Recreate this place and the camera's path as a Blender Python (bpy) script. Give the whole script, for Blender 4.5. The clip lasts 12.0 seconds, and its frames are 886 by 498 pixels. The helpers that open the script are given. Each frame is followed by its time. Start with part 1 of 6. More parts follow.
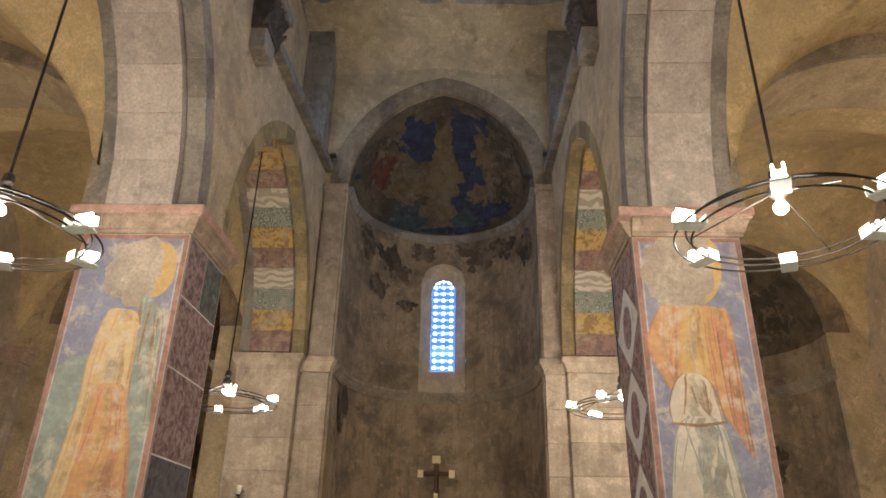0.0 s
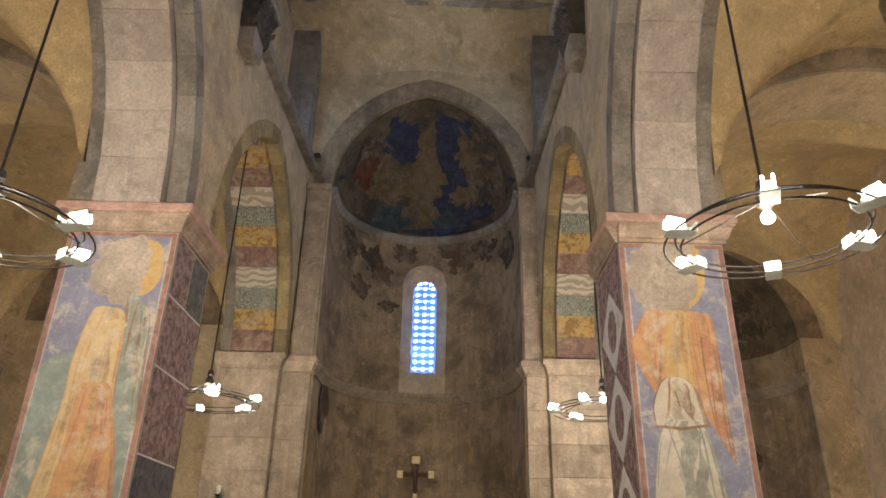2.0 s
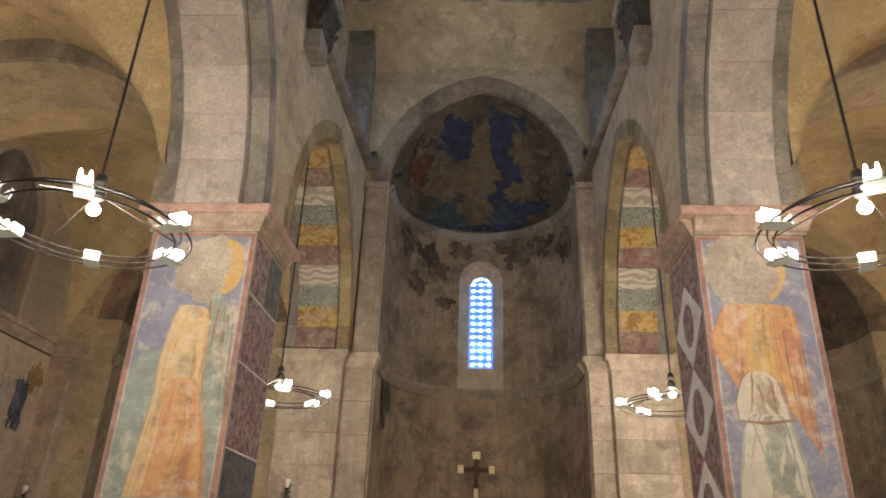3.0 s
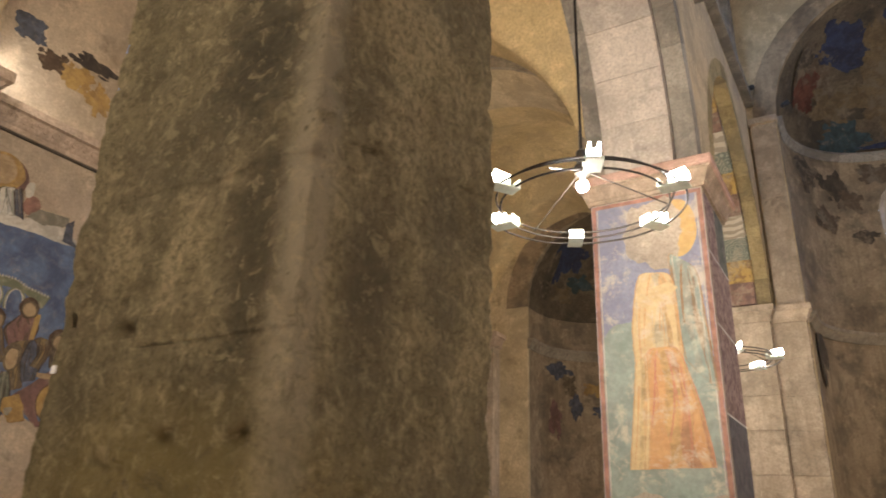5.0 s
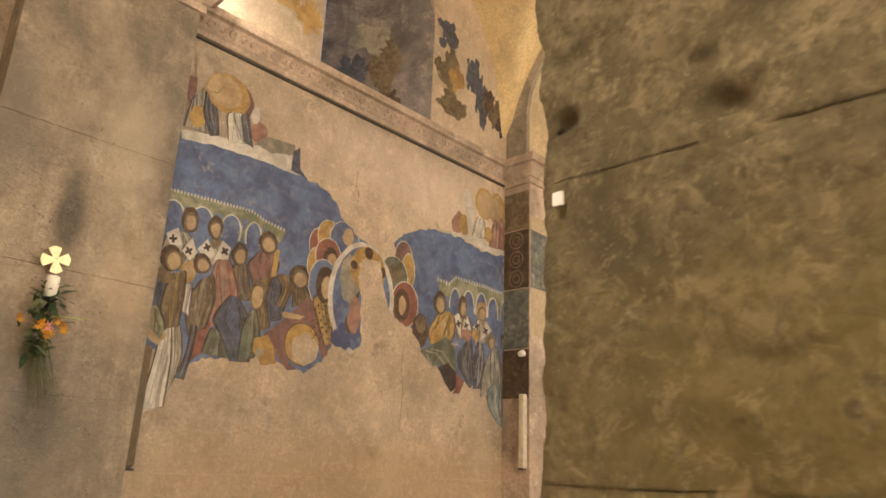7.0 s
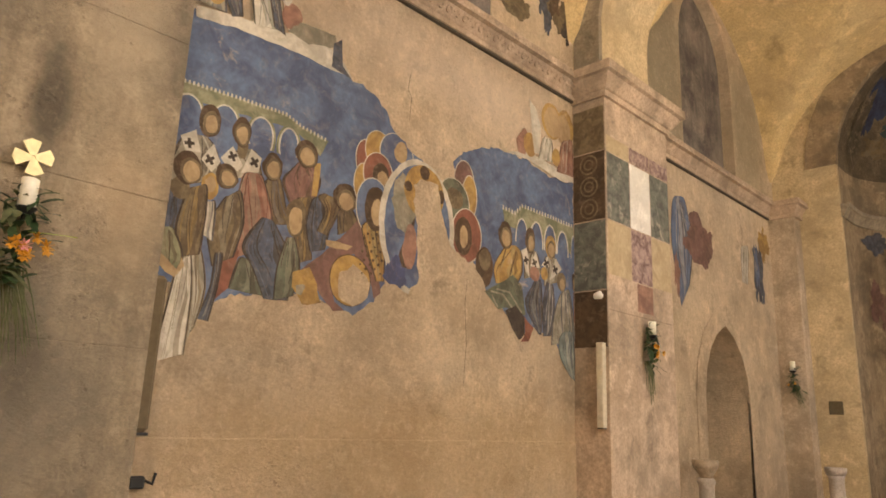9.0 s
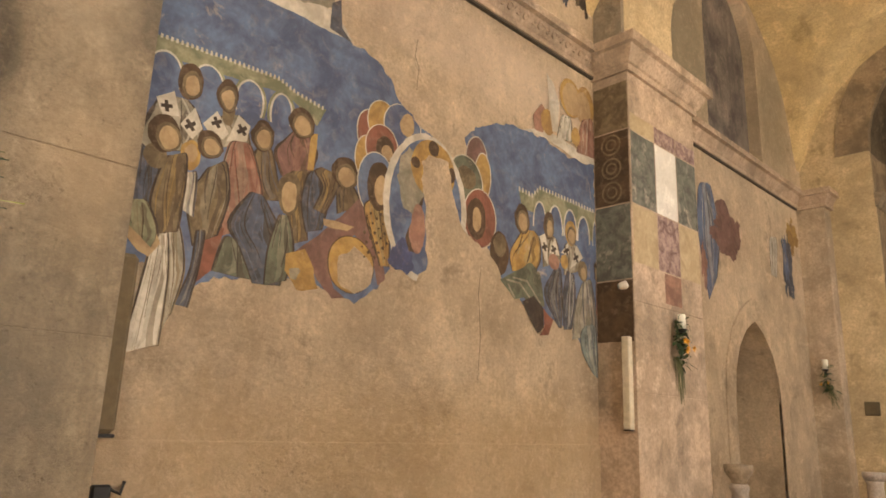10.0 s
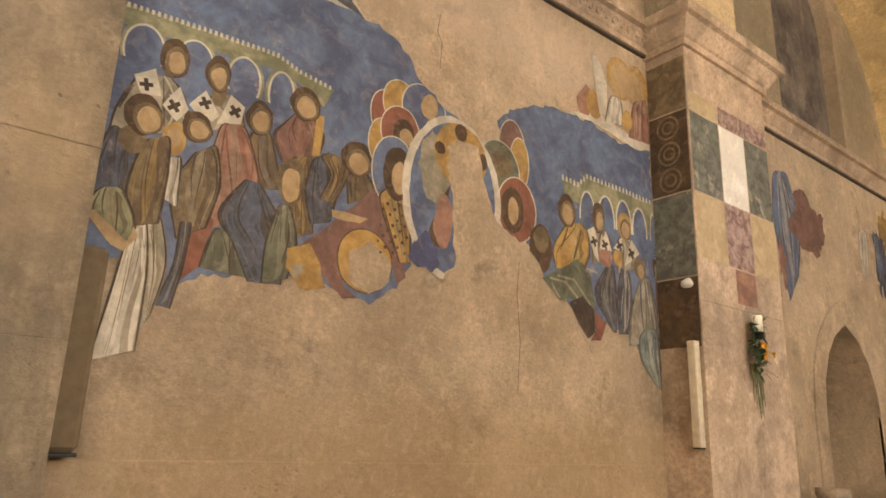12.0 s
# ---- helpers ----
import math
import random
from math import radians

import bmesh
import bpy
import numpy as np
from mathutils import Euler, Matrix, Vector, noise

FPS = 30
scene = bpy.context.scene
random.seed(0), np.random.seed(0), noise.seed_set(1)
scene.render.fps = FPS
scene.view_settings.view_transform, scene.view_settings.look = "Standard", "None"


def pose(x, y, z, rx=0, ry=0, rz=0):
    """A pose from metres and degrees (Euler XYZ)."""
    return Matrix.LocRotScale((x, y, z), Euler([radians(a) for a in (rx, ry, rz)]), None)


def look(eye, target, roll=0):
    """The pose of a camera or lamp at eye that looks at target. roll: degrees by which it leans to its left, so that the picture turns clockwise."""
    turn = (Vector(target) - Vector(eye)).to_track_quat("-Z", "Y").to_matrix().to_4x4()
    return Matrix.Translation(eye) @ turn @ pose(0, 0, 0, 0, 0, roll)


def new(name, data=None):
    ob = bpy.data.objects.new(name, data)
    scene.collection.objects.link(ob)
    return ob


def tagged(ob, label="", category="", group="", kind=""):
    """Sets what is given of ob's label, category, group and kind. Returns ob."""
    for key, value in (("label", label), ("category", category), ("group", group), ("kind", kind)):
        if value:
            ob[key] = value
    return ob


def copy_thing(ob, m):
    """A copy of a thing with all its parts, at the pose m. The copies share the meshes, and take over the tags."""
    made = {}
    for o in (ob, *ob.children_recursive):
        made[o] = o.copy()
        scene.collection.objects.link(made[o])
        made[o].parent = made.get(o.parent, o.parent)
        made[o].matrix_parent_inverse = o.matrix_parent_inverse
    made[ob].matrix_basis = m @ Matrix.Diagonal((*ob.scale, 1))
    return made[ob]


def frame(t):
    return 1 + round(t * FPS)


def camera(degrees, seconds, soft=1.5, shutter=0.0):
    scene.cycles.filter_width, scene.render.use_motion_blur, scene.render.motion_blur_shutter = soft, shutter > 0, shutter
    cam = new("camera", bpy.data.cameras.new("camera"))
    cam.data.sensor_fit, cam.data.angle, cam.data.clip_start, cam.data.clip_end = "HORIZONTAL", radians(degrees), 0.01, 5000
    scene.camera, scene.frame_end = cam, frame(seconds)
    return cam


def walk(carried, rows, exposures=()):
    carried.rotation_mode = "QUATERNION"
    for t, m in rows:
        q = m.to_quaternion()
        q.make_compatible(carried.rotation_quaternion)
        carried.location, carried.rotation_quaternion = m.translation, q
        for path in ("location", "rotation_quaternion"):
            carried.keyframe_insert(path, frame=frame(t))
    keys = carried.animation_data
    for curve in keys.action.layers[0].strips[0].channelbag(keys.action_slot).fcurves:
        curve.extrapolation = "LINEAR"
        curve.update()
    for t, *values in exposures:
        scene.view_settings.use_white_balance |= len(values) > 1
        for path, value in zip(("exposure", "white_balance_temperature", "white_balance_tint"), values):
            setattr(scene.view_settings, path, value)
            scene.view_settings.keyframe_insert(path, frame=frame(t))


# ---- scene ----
import functools

cam = camera(64.7, 12.0, 1.7, 0.2)
METRES, EYE, TILT, LEAN, TURN = 5.6, 1.5, 0.0, 0.0, 2.2
ROWS = [
    (0.0, 0.0, 0.0, 0.0, -0.55, 24.65, -1.2),
    (0.5, 0.0008, 0.0003, -0.0016, -1.49, 24.7, -1.14),
    (1.0, 0.0004, 0.0024, -0.0015, -2.37, 24.75, -1.13),
    (1.5, -0.0066, -0.0013, -0.0006, -2.63, 24.73, -1.11),
    (2.0, -0.0228, -0.0095, -0.001, -2.69, 24.73, -1.18),
    (2.5, -0.0467, -0.014, -0.0043, -2.45, 24.71, -1.36),
    (4.5, -0.2383, -0.0109, -0.0084, 22.62, 21.64, -1.98),
    (5.0, -0.3056, -0.0096, -0.0116, 28.5, 21.38, -1.94),
    (5.5, -0.3732, -0.0061, -0.0113, 34.43, 20.77, -1.96),
    (6.0, -0.4386, 0.0016, -0.0126, 38.08, 19.98, -1.84),
    (6.5, -0.4999, 0.0234, -0.0154, 39.75, 18.34, -2.25),
    (7.0, -0.5603, 0.048, -0.0197, 40.78, 17.34, -2.15),
    (7.5, -0.6209, 0.0691, -0.0181, 41.43, 15.89, -2.1),
    (9.5, -0.783, 0.1823, -0.0137, 42.02, 13.7, -2.13),
    (10.0, -0.813, 0.2154, -0.0177, 42.83, 14.06, -2.01),
    (10.5, -0.8382, 0.2407, -0.0192, 44.6, 14.45, -2.05),
    (11.0, -0.8527, 0.264, -0.0205, 45.47, 14.87, -1.95),
    (11.5, -0.8516, 0.2897, -0.0189, 46.49, 15.16, -1.99),
    (12.0, -0.8492, 0.3138, -0.0191, 48.71, 15.42, -1.82),
]
walk(cam, [(t, pose(0, 0, EYE, TILT, LEAN, TURN) @ pose(METRES * x, METRES * y, METRES * z, 90 + pitch, roll, yaw)) for t, x, y, z, yaw, pitch, roll in ROWS],
     exposures=[(0.0, -0.49, 6000, 10), (2.7, -0.49, 6000, 10), (4.5, -0.12, 5980, 10), (5.5, 0.12, 6050, 10), (6.5, 0.64, 6400, 10), (7.2, 0.70, 6580, 10), (9.5, 0.74, 6590, 10), (12.0, 0.80, 6590, 10)])

# ---- light ----
world = bpy.data.worlds.new("world")
scene.world = world
world.use_nodes = True
sky = world.node_tree.nodes.new("ShaderNodeTexSky")
sky.sky_type, sky.sun_disc = "NISHITA", False
sky.sun_elevation, sky.sun_rotation = radians(35), radians(120)
world.node_tree.links.new(sky.outputs[0], world.node_tree.nodes["Background"].inputs[0])
world.node_tree.nodes["Background"].inputs[1].default_value = 0.12

LAMP_WARM = (1.0, 0.86, 0.70)
LAMP_WATTS = 250.0
DAY_WATTS = 62.0


def point_lamp(name, x, y, z, watts, radius=0.2, colour=LAMP_WARM):
    data = bpy.data.lights.new(name, "POINT")
    data.energy, data.shadow_soft_size, data.color = watts, radius, colour
    ob = new(name, data)
    ob.matrix_world = pose(x, y, z)
    return ob


# ---- materials ----
def nodes_of(name):
    m = bpy.data.materials.new(name)
    m.use_nodes = True
    t = m.node_tree
    return m, t, t.nodes["Principled BSDF"]


def ramp(t, src, stops):
    r = t.nodes.new("ShaderNodeValToRGB")
    e = r.color_ramp.elements
    while len(e) < len(stops):
        e.new(0.5)
    for i, (p, c) in enumerate(stops):
        e[i].position, e[i].color = p, (*c, 1)
    t.links.new(src, r.inputs[0])
    return r.outputs[0]


def noise_tex(t, scale, detail=6, rough=0.6, distort=0.0, stretch=(1, 1, 1)):
    co = t.nodes.new("ShaderNodeNewGeometry").outputs["Position"]
    mp = t.nodes.new("ShaderNodeMapping")
    mp.inputs["Scale"].default_value = stretch
    t.links.new(co, mp.inputs[0])
    n = t.nodes.new("ShaderNodeTexNoise")
    n.inputs["Scale"].default_value, n.inputs["Detail"].default_value = scale, detail
    n.inputs["Roughness"].default_value, n.inputs["Distortion"].default_value = rough, distort
    t.links.new(mp.outputs[0], n.inputs["Vector"])
    return n.outputs["Fac"]


def blend(t, fac, a, b, kind="MIX"):
    m = t.nodes.new("ShaderNodeMix")
    m.data_type, m.blend_type = "RGBA", kind
    for sock, v in ((m.inputs[0], fac), (m.inputs[6], a), (m.inputs[7], b)):
        if isinstance(v, (int, float)):
            sock.default_value = v
        elif isinstance(v, tuple):
            sock.default_value = (*v, 1)
        else:
            t.links.new(v, sock)
    return m.outputs[2]


def mask(t, src, lo, hi):
    return ramp(t, src, [(lo, (0, 0, 0)), (hi, (1, 1, 1))])


def bump(t, bsdf, layers):
    prev = None
    for src, strength, dist in layers:
        b = t.nodes.new("ShaderNodeBump")
        b.inputs["Strength"].default_value, b.inputs["Distance"].default_value = strength, dist
        t.links.new(src, b.inputs["Height"])
        if prev:
            t.links.new(prev, b.inputs["Normal"])
        prev = b.outputs[0]
    t.links.new(prev, bsdf.inputs["Normal"])


def half(t, src):
    m = t.nodes.new("ShaderNodeMath")
    m.operation = "MULTIPLY"
    m.inputs[1].default_value = 0.5
    t.links.new(src, m.inputs[0])
    return m.outputs[0]


def masonry(name, light, dark, stain=None, stain_amount=0.5, grain=1.0, relief=0.012, rough=0.9, pieces=0.0, streaks=0.0, pits=0.0, speckle=0.55, clouds=0.0, marks=()):
    """Stone or plaster: two tones in clouds, fine grain, stains in patches, relief."""
    m, t, b = nodes_of(name)
    big = noise_tex(t, 1.1, 6, 0.68, 0.15)
    mid = noise_tex(t, 5.5, 9, 0.72, 0.1)
    fine = noise_tex(t, 38, 6, 0.7)
    col = ramp(t, big, [(0.39, dark), (0.59, light)])
    lighter = tuple(min(1, c * 1.22) for c in light)
    darker = tuple(c * 0.62 for c in dark)
    col = blend(t, mask(t, mid, 0.52, 0.68), col, lighter)
    col = blend(t, mask(t, noise_tex(t, 2.7, 9, 0.74, 0.2), 0.55, 0.68), col, darker)
    if stain:
        col = blend(t, ramp(t, noise_tex(t, 1.5, 9, 0.72, 0.3), [(0.49, (0, 0, 0)), (0.60, (stain_amount,) * 3)]), col, stain)
    if streaks:
        s = noise_tex(t, 3.0, 6, 0.6, 0.2, (2.6, 2.6, 0.28))
        col = blend(t, ramp(t, s, [(0.50, (0, 0, 0)), (0.64, (streaks,) * 3)]), col, darker)
    col = blend(t, ramp(t, fine, [(0.36, (speckle,) * 3), (0.56, (0, 0, 0))]), col, darker)
    col = blend(t, ramp(t, noise_tex(t, 70, 4, 0.6), [(0.60, (0, 0, 0)), (0.72, (0.7 * speckle,) * 3)]), col, lighter)
    if clouds:
        col = blend(t, ramp(t, noise_tex(t, 0.75, 7, 0.66, 0.4), [(0.46, (0, 0, 0)), (0.60, (clouds,) * 3)]), col, stain)
        col = blend(t, ramp(t, noise_tex(t, 1.05, 6, 0.62, 0.3, (1, 1, 0.7)), [(0.53, (0, 0, 0)), (0.66, (0.7 * clouds,) * 3)]), col, tuple(min(1, c * 1.18) for c in light))
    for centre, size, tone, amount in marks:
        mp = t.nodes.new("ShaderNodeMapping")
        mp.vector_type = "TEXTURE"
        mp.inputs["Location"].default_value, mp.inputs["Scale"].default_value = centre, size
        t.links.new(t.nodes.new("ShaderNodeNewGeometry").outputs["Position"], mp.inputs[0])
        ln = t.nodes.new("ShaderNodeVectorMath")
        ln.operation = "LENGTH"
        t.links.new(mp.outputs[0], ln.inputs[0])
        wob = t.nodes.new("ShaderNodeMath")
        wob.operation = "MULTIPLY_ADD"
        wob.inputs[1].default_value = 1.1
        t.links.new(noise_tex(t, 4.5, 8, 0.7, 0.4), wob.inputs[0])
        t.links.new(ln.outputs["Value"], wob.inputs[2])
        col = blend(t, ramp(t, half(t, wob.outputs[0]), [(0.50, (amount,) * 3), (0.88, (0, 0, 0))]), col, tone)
    pit = None
    if pits:
        vo = t.nodes.new("ShaderNodeTexVoronoi")
        vo.inputs["Scale"].default_value = 24.0
        t.links.new(t.nodes.new("ShaderNodeNewGeometry").outputs["Position"], vo.inputs["Vector"])
        mul = t.nodes.new("ShaderNodeMath")
        mul.operation = "MULTIPLY_ADD"
        mul.inputs[1].default_value = 1.2
        t.links.new(noise_tex(t, 2.6, 6, 0.7, 0.4), mul.inputs[0])
        t.links.new(vo.outputs["Distance"], mul.inputs[2])
        pit = ramp(t, mul.outputs[0], [(0.58, (0, 0, 0)), (0.74, (1, 1, 1))])
        # Pit hollows darkened in the colour, painting in the crevices' shade.
        col = blend(t, ramp(t, mul.outputs[0], [(0.58, (pits,) * 3), (0.72, (0, 0, 0))]), col, darker)
        # Pale scrapes and chips, brightened to paint highlights onto the relief.
        col = blend(t, ramp(t, noise_tex(t, 17, 7, 0.75, 0.6), [(0.53, (0, 0, 0)), (0.62, (0.6 * pits,) * 3)]), col, tuple(min(1, c * 1.35) for c in light))
        col = blend(t, ramp(t, noise_tex(t, 9, 8, 0.8, 1.2), [(0.36, (0.8 * pits,) * 3), (0.46, (0, 0, 0))]), col, darker)
    if pieces:
        oi = t.nodes.new("ShaderNodeObjectInfo").outputs["Random"]
        isl = t.nodes.new("ShaderNodeNewGeometry").outputs["Random Per Island"]
        add = t.nodes.new("ShaderNodeMath")
        add.operation = "ADD"
        t.links.new(oi, add.inputs[0])
        t.links.new(isl, add.inputs[1])
        fr = t.nodes.new("ShaderNodeMath")
        fr.operation = "FRACT"
        t.links.new(add.outputs[0], fr.inputs[0])
        lo, hi = 1 - pieces, 1 + pieces * 0.4
        col = blend(t, 1.0, col, ramp(t, fr.outputs[0], [(0, (lo,) * 3), (1, (min(hi, 1.3),) * 3)]), "MULTIPLY")
    t.links.new(col, b.inputs["Base Color"])
    b.inputs["Roughness"].default_value = rough
    b.inputs["Specular IOR Level"].default_value = 0.25
    bump(t, b, [(mid, 0.5, relief * grain), (fine, 0.35, relief * 0.25 * grain), (noise_tex(t, 14, 5, 0.7), 0.5, relief * 0.4 * grain)] + ([(pit, 0.8, 0.02), (noise_tex(t, 26, 9, 0.78, 0.3, (1, 1, 1.7)), 1.0, 0.035 * pits), (noise_tex(t, 8, 9, 0.8, 0.8, (1, 1, 1.5)), 1.0, 0.09 * pits)] if pit else []))
    return m


def plain(name, colour, rough=0.5, metal=0.0, var=0.15):
    m, t, b = nodes_of(name)
    n = noise_tex(t, 22, 5, 0.6)
    t.links.new(ramp(t, n, [(0.3, tuple(c * (1 - var) for c in colour)), (0.7, tuple(min(1, c * (1 + var)) for c in colour))]), b.inputs["Base Color"])
    b.inputs["Roughness"].default_value, b.inputs["Metallic"].default_value = rough, metal
    return m


def glow(name, colour, strength):
    m, t, b = nodes_of(name)
    b.inputs["Base Color"].default_value = (*colour, 1)
    b.inputs["Emission Color"].default_value = (*colour, 1)
    b.inputs["Emission Strength"].default_value = strength
    return m


PAINTS = {}


def paint(name, colour, wear=0.5, ground=(0.56, 0.43, 0.31), alt=None, scale=5.0):
    """Old fresco colour, worn through to the plaster in patches."""
    m, t, b = nodes_of(name)
    PAINTS[m.name] = (colour, wear, ground)
    alt = alt or tuple(c * 0.55 for c in colour)
    col = ramp(t, noise_tex(t, scale, 7, 0.65, 0.6), [(0.40, alt), (0.58, colour)])
    col = blend(t, ramp(t, noise_tex(t, 1.7 * scale + 3, 7, 0.7, 1.0), [(0.52, (0, 0, 0)), (0.66, (0.28,) * 3)]), col, tuple(0.5 * c + 0.5 * g for c, g in zip(colour, ground)))
    col = blend(t, ramp(t, noise_tex(t, 24, 6, 0.7), [(0.34, (0.45,) * 3), (0.62, (0, 0, 0))]), col, tuple(c * 0.7 for c in alt))
    lim = 0.74 - 0.28 * wear
    col = blend(t, ramp(t, noise_tex(t, 3.4, 9, 0.75, 0.4), [(lim - 0.02, (0.02 + 0.12 * wear,) * 3), (lim + 0.08, (0.5 + 0.4 * wear,) * 3)]), col, ground)
    t.links.new(col, b.inputs["Base Color"])
    b.inputs["Roughness"].default_value = 0.85
    b.inputs["Specular IOR Level"].default_value = 0.2
    bump(t, b, [(noise_tex(t, 30, 5, 0.7), 0.3, 0.003), (noise_tex(t, 6, 6, 0.7), 0.3, 0.006)])
    return m


GREYISH, SOOTY = (0.25, 0.215, 0.165), (0.10, 0.085, 0.065)
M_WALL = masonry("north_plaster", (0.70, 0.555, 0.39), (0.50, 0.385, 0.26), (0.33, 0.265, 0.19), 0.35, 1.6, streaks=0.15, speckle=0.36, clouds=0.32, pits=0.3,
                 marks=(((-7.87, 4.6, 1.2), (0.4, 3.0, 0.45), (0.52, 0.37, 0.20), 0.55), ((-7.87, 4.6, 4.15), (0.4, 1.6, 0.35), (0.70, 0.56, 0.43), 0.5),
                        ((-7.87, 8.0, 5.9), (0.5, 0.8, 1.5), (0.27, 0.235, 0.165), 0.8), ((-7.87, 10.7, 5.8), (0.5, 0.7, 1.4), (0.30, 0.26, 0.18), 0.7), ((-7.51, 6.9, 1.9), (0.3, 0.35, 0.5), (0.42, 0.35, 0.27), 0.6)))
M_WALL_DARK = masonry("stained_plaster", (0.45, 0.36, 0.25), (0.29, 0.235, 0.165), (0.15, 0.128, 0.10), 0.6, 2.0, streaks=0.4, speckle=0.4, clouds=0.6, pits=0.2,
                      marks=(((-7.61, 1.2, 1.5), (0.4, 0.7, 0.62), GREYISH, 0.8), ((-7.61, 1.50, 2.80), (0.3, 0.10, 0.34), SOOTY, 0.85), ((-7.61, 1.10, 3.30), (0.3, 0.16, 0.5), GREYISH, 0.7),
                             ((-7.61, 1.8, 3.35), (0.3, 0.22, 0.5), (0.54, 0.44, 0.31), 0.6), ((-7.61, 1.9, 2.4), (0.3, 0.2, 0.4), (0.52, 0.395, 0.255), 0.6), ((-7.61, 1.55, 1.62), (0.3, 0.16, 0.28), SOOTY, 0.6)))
M_STONE = masonry("pale_stone", (0.56, 0.45, 0.33), (0.42, 0.33, 0.23), (0.2, 0.17, 0.13), 0.5, pieces=0.2, streaks=0.4)
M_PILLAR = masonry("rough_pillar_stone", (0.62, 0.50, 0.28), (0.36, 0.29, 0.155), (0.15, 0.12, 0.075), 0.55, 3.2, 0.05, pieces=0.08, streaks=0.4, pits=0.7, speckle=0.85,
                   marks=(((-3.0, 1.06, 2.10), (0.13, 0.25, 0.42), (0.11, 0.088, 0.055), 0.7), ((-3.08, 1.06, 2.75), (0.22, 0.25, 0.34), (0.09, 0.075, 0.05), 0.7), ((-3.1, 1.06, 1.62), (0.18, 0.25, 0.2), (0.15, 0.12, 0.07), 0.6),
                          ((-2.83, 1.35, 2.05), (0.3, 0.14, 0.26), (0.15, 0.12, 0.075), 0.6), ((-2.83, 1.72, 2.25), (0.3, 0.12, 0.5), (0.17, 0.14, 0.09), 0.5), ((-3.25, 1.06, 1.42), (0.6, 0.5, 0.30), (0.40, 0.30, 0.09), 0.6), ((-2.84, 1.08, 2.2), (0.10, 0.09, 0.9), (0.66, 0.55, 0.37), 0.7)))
M_ARCH = masonry("white_arch_stone", (0.58, 0.50, 0.42), (0.47, 0.40, 0.335), (0.33, 0.28, 0.23), 0.5, pieces=0.15, streaks=0.3)
M_GREY = masonry("grey_stone", (0.38, 0.34, 0.28), (0.27, 0.235, 0.19), (0.12, 0.11, 0.10), 0.6, pieces=0.2, streaks=0.4)
M_VAULT = masonry("ochre_vault_plaster", (0.66, 0.50, 0.26), (0.54, 0.40, 0.195), (0.40, 0.31, 0.18), 0.5, 0.8)
M_NAVE = masonry("nave_plaster", (0.58, 0.455, 0.29), (0.44, 0.345, 0.22), (0.22, 0.19, 0.16), 0.4, 0.8)
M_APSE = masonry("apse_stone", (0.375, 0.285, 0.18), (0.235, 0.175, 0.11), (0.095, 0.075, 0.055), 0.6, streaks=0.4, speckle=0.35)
M_WARMGREY = masonry("warm_grey_stone", (0.42, 0.35, 0.25), (0.30, 0.245, 0.175), (0.15, 0.13, 0.10), 0.6, pieces=0.2)
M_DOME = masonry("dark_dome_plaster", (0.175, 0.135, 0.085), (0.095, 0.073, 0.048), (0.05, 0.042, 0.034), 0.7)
M_SOFFIT = masonry("ochre_arch_plaster", (0.60, 0.47, 0.29), (0.47, 0.36, 0.21), (0.32, 0.26, 0.17), 0.5, streaks=0.2)
M_NVAULT = masonry("nave_vault_plaster", (0.62, 0.49, 0.30), (0.48, 0.375, 0.22), (0.30, 0.245, 0.16), 0.45, 0.8)
M_FLOOR = masonry("floor_stone", (0.45, 0.38, 0.30), (0.34, 0.28, 0.22), (0.2, 0.17, 0.14), 0.4, pieces=0.2, rough=0.6)
M_MOULD = masonry("cornice_stone", (0.55, 0.42, 0.31), (0.38, 0.285, 0.20), (0.19, 0.155, 0.12), 0.6, streaks=0.2)


# ---- mesh helpers ----
def part(name, bm, material, parent=None, label="", smooth=False):
    me = bpy.data.meshes.new(name)
    bmesh.ops.recalc_face_normals(bm, faces=bm.faces)
    bm.to_mesh(me)
    bm.free()
    if material:
        me.materials.append(material)
    if smooth:
        for p in me.polygons:
            p.use_smooth = True
    ob = new(name, me)
    if parent:
        ob.parent = parent
    if label:
        ob["label"] = label
    return ob


def setting(name, bm, material, label, category, smooth=False):
    return tagged(part(name, bm, material, None, "", smooth), label, category, "", "structure")


def thing(name, label, category, m=None, group="", kind=""):
    ob = tagged(new(name), label, category, group, kind)
    ob.empty_display_size = 0.1
    if m:
        ob.matrix_world = m
    return ob


def box(bm, x0, y0, z0, x1, y1, z1, bev=0.0):
    v = [bm.verts.new((x, y, z)) for x in (x0, x1) for y in (y0, y1) for z in (z0, z1)]
    f = [bm.faces.new([v[i] for i in q]) for q in ((0, 1, 3, 2), (4, 6, 7, 5), (0, 4, 5, 1), (2, 3, 7, 6), (0, 2, 6, 4), (1, 5, 7, 3))]
    if bev:
        es = list({e for q in f for e in q.edges})
        bmesh.ops.bevel(bm, geom=es, offset=bev, segments=1, affect="EDGES")
    return v


def boxed(x0, y0, z0, x1, y1, z1, bev=0.0):
    bm = bmesh.new()
    box(bm, x0, y0, z0, x1, y1, z1, bev)
    return bm


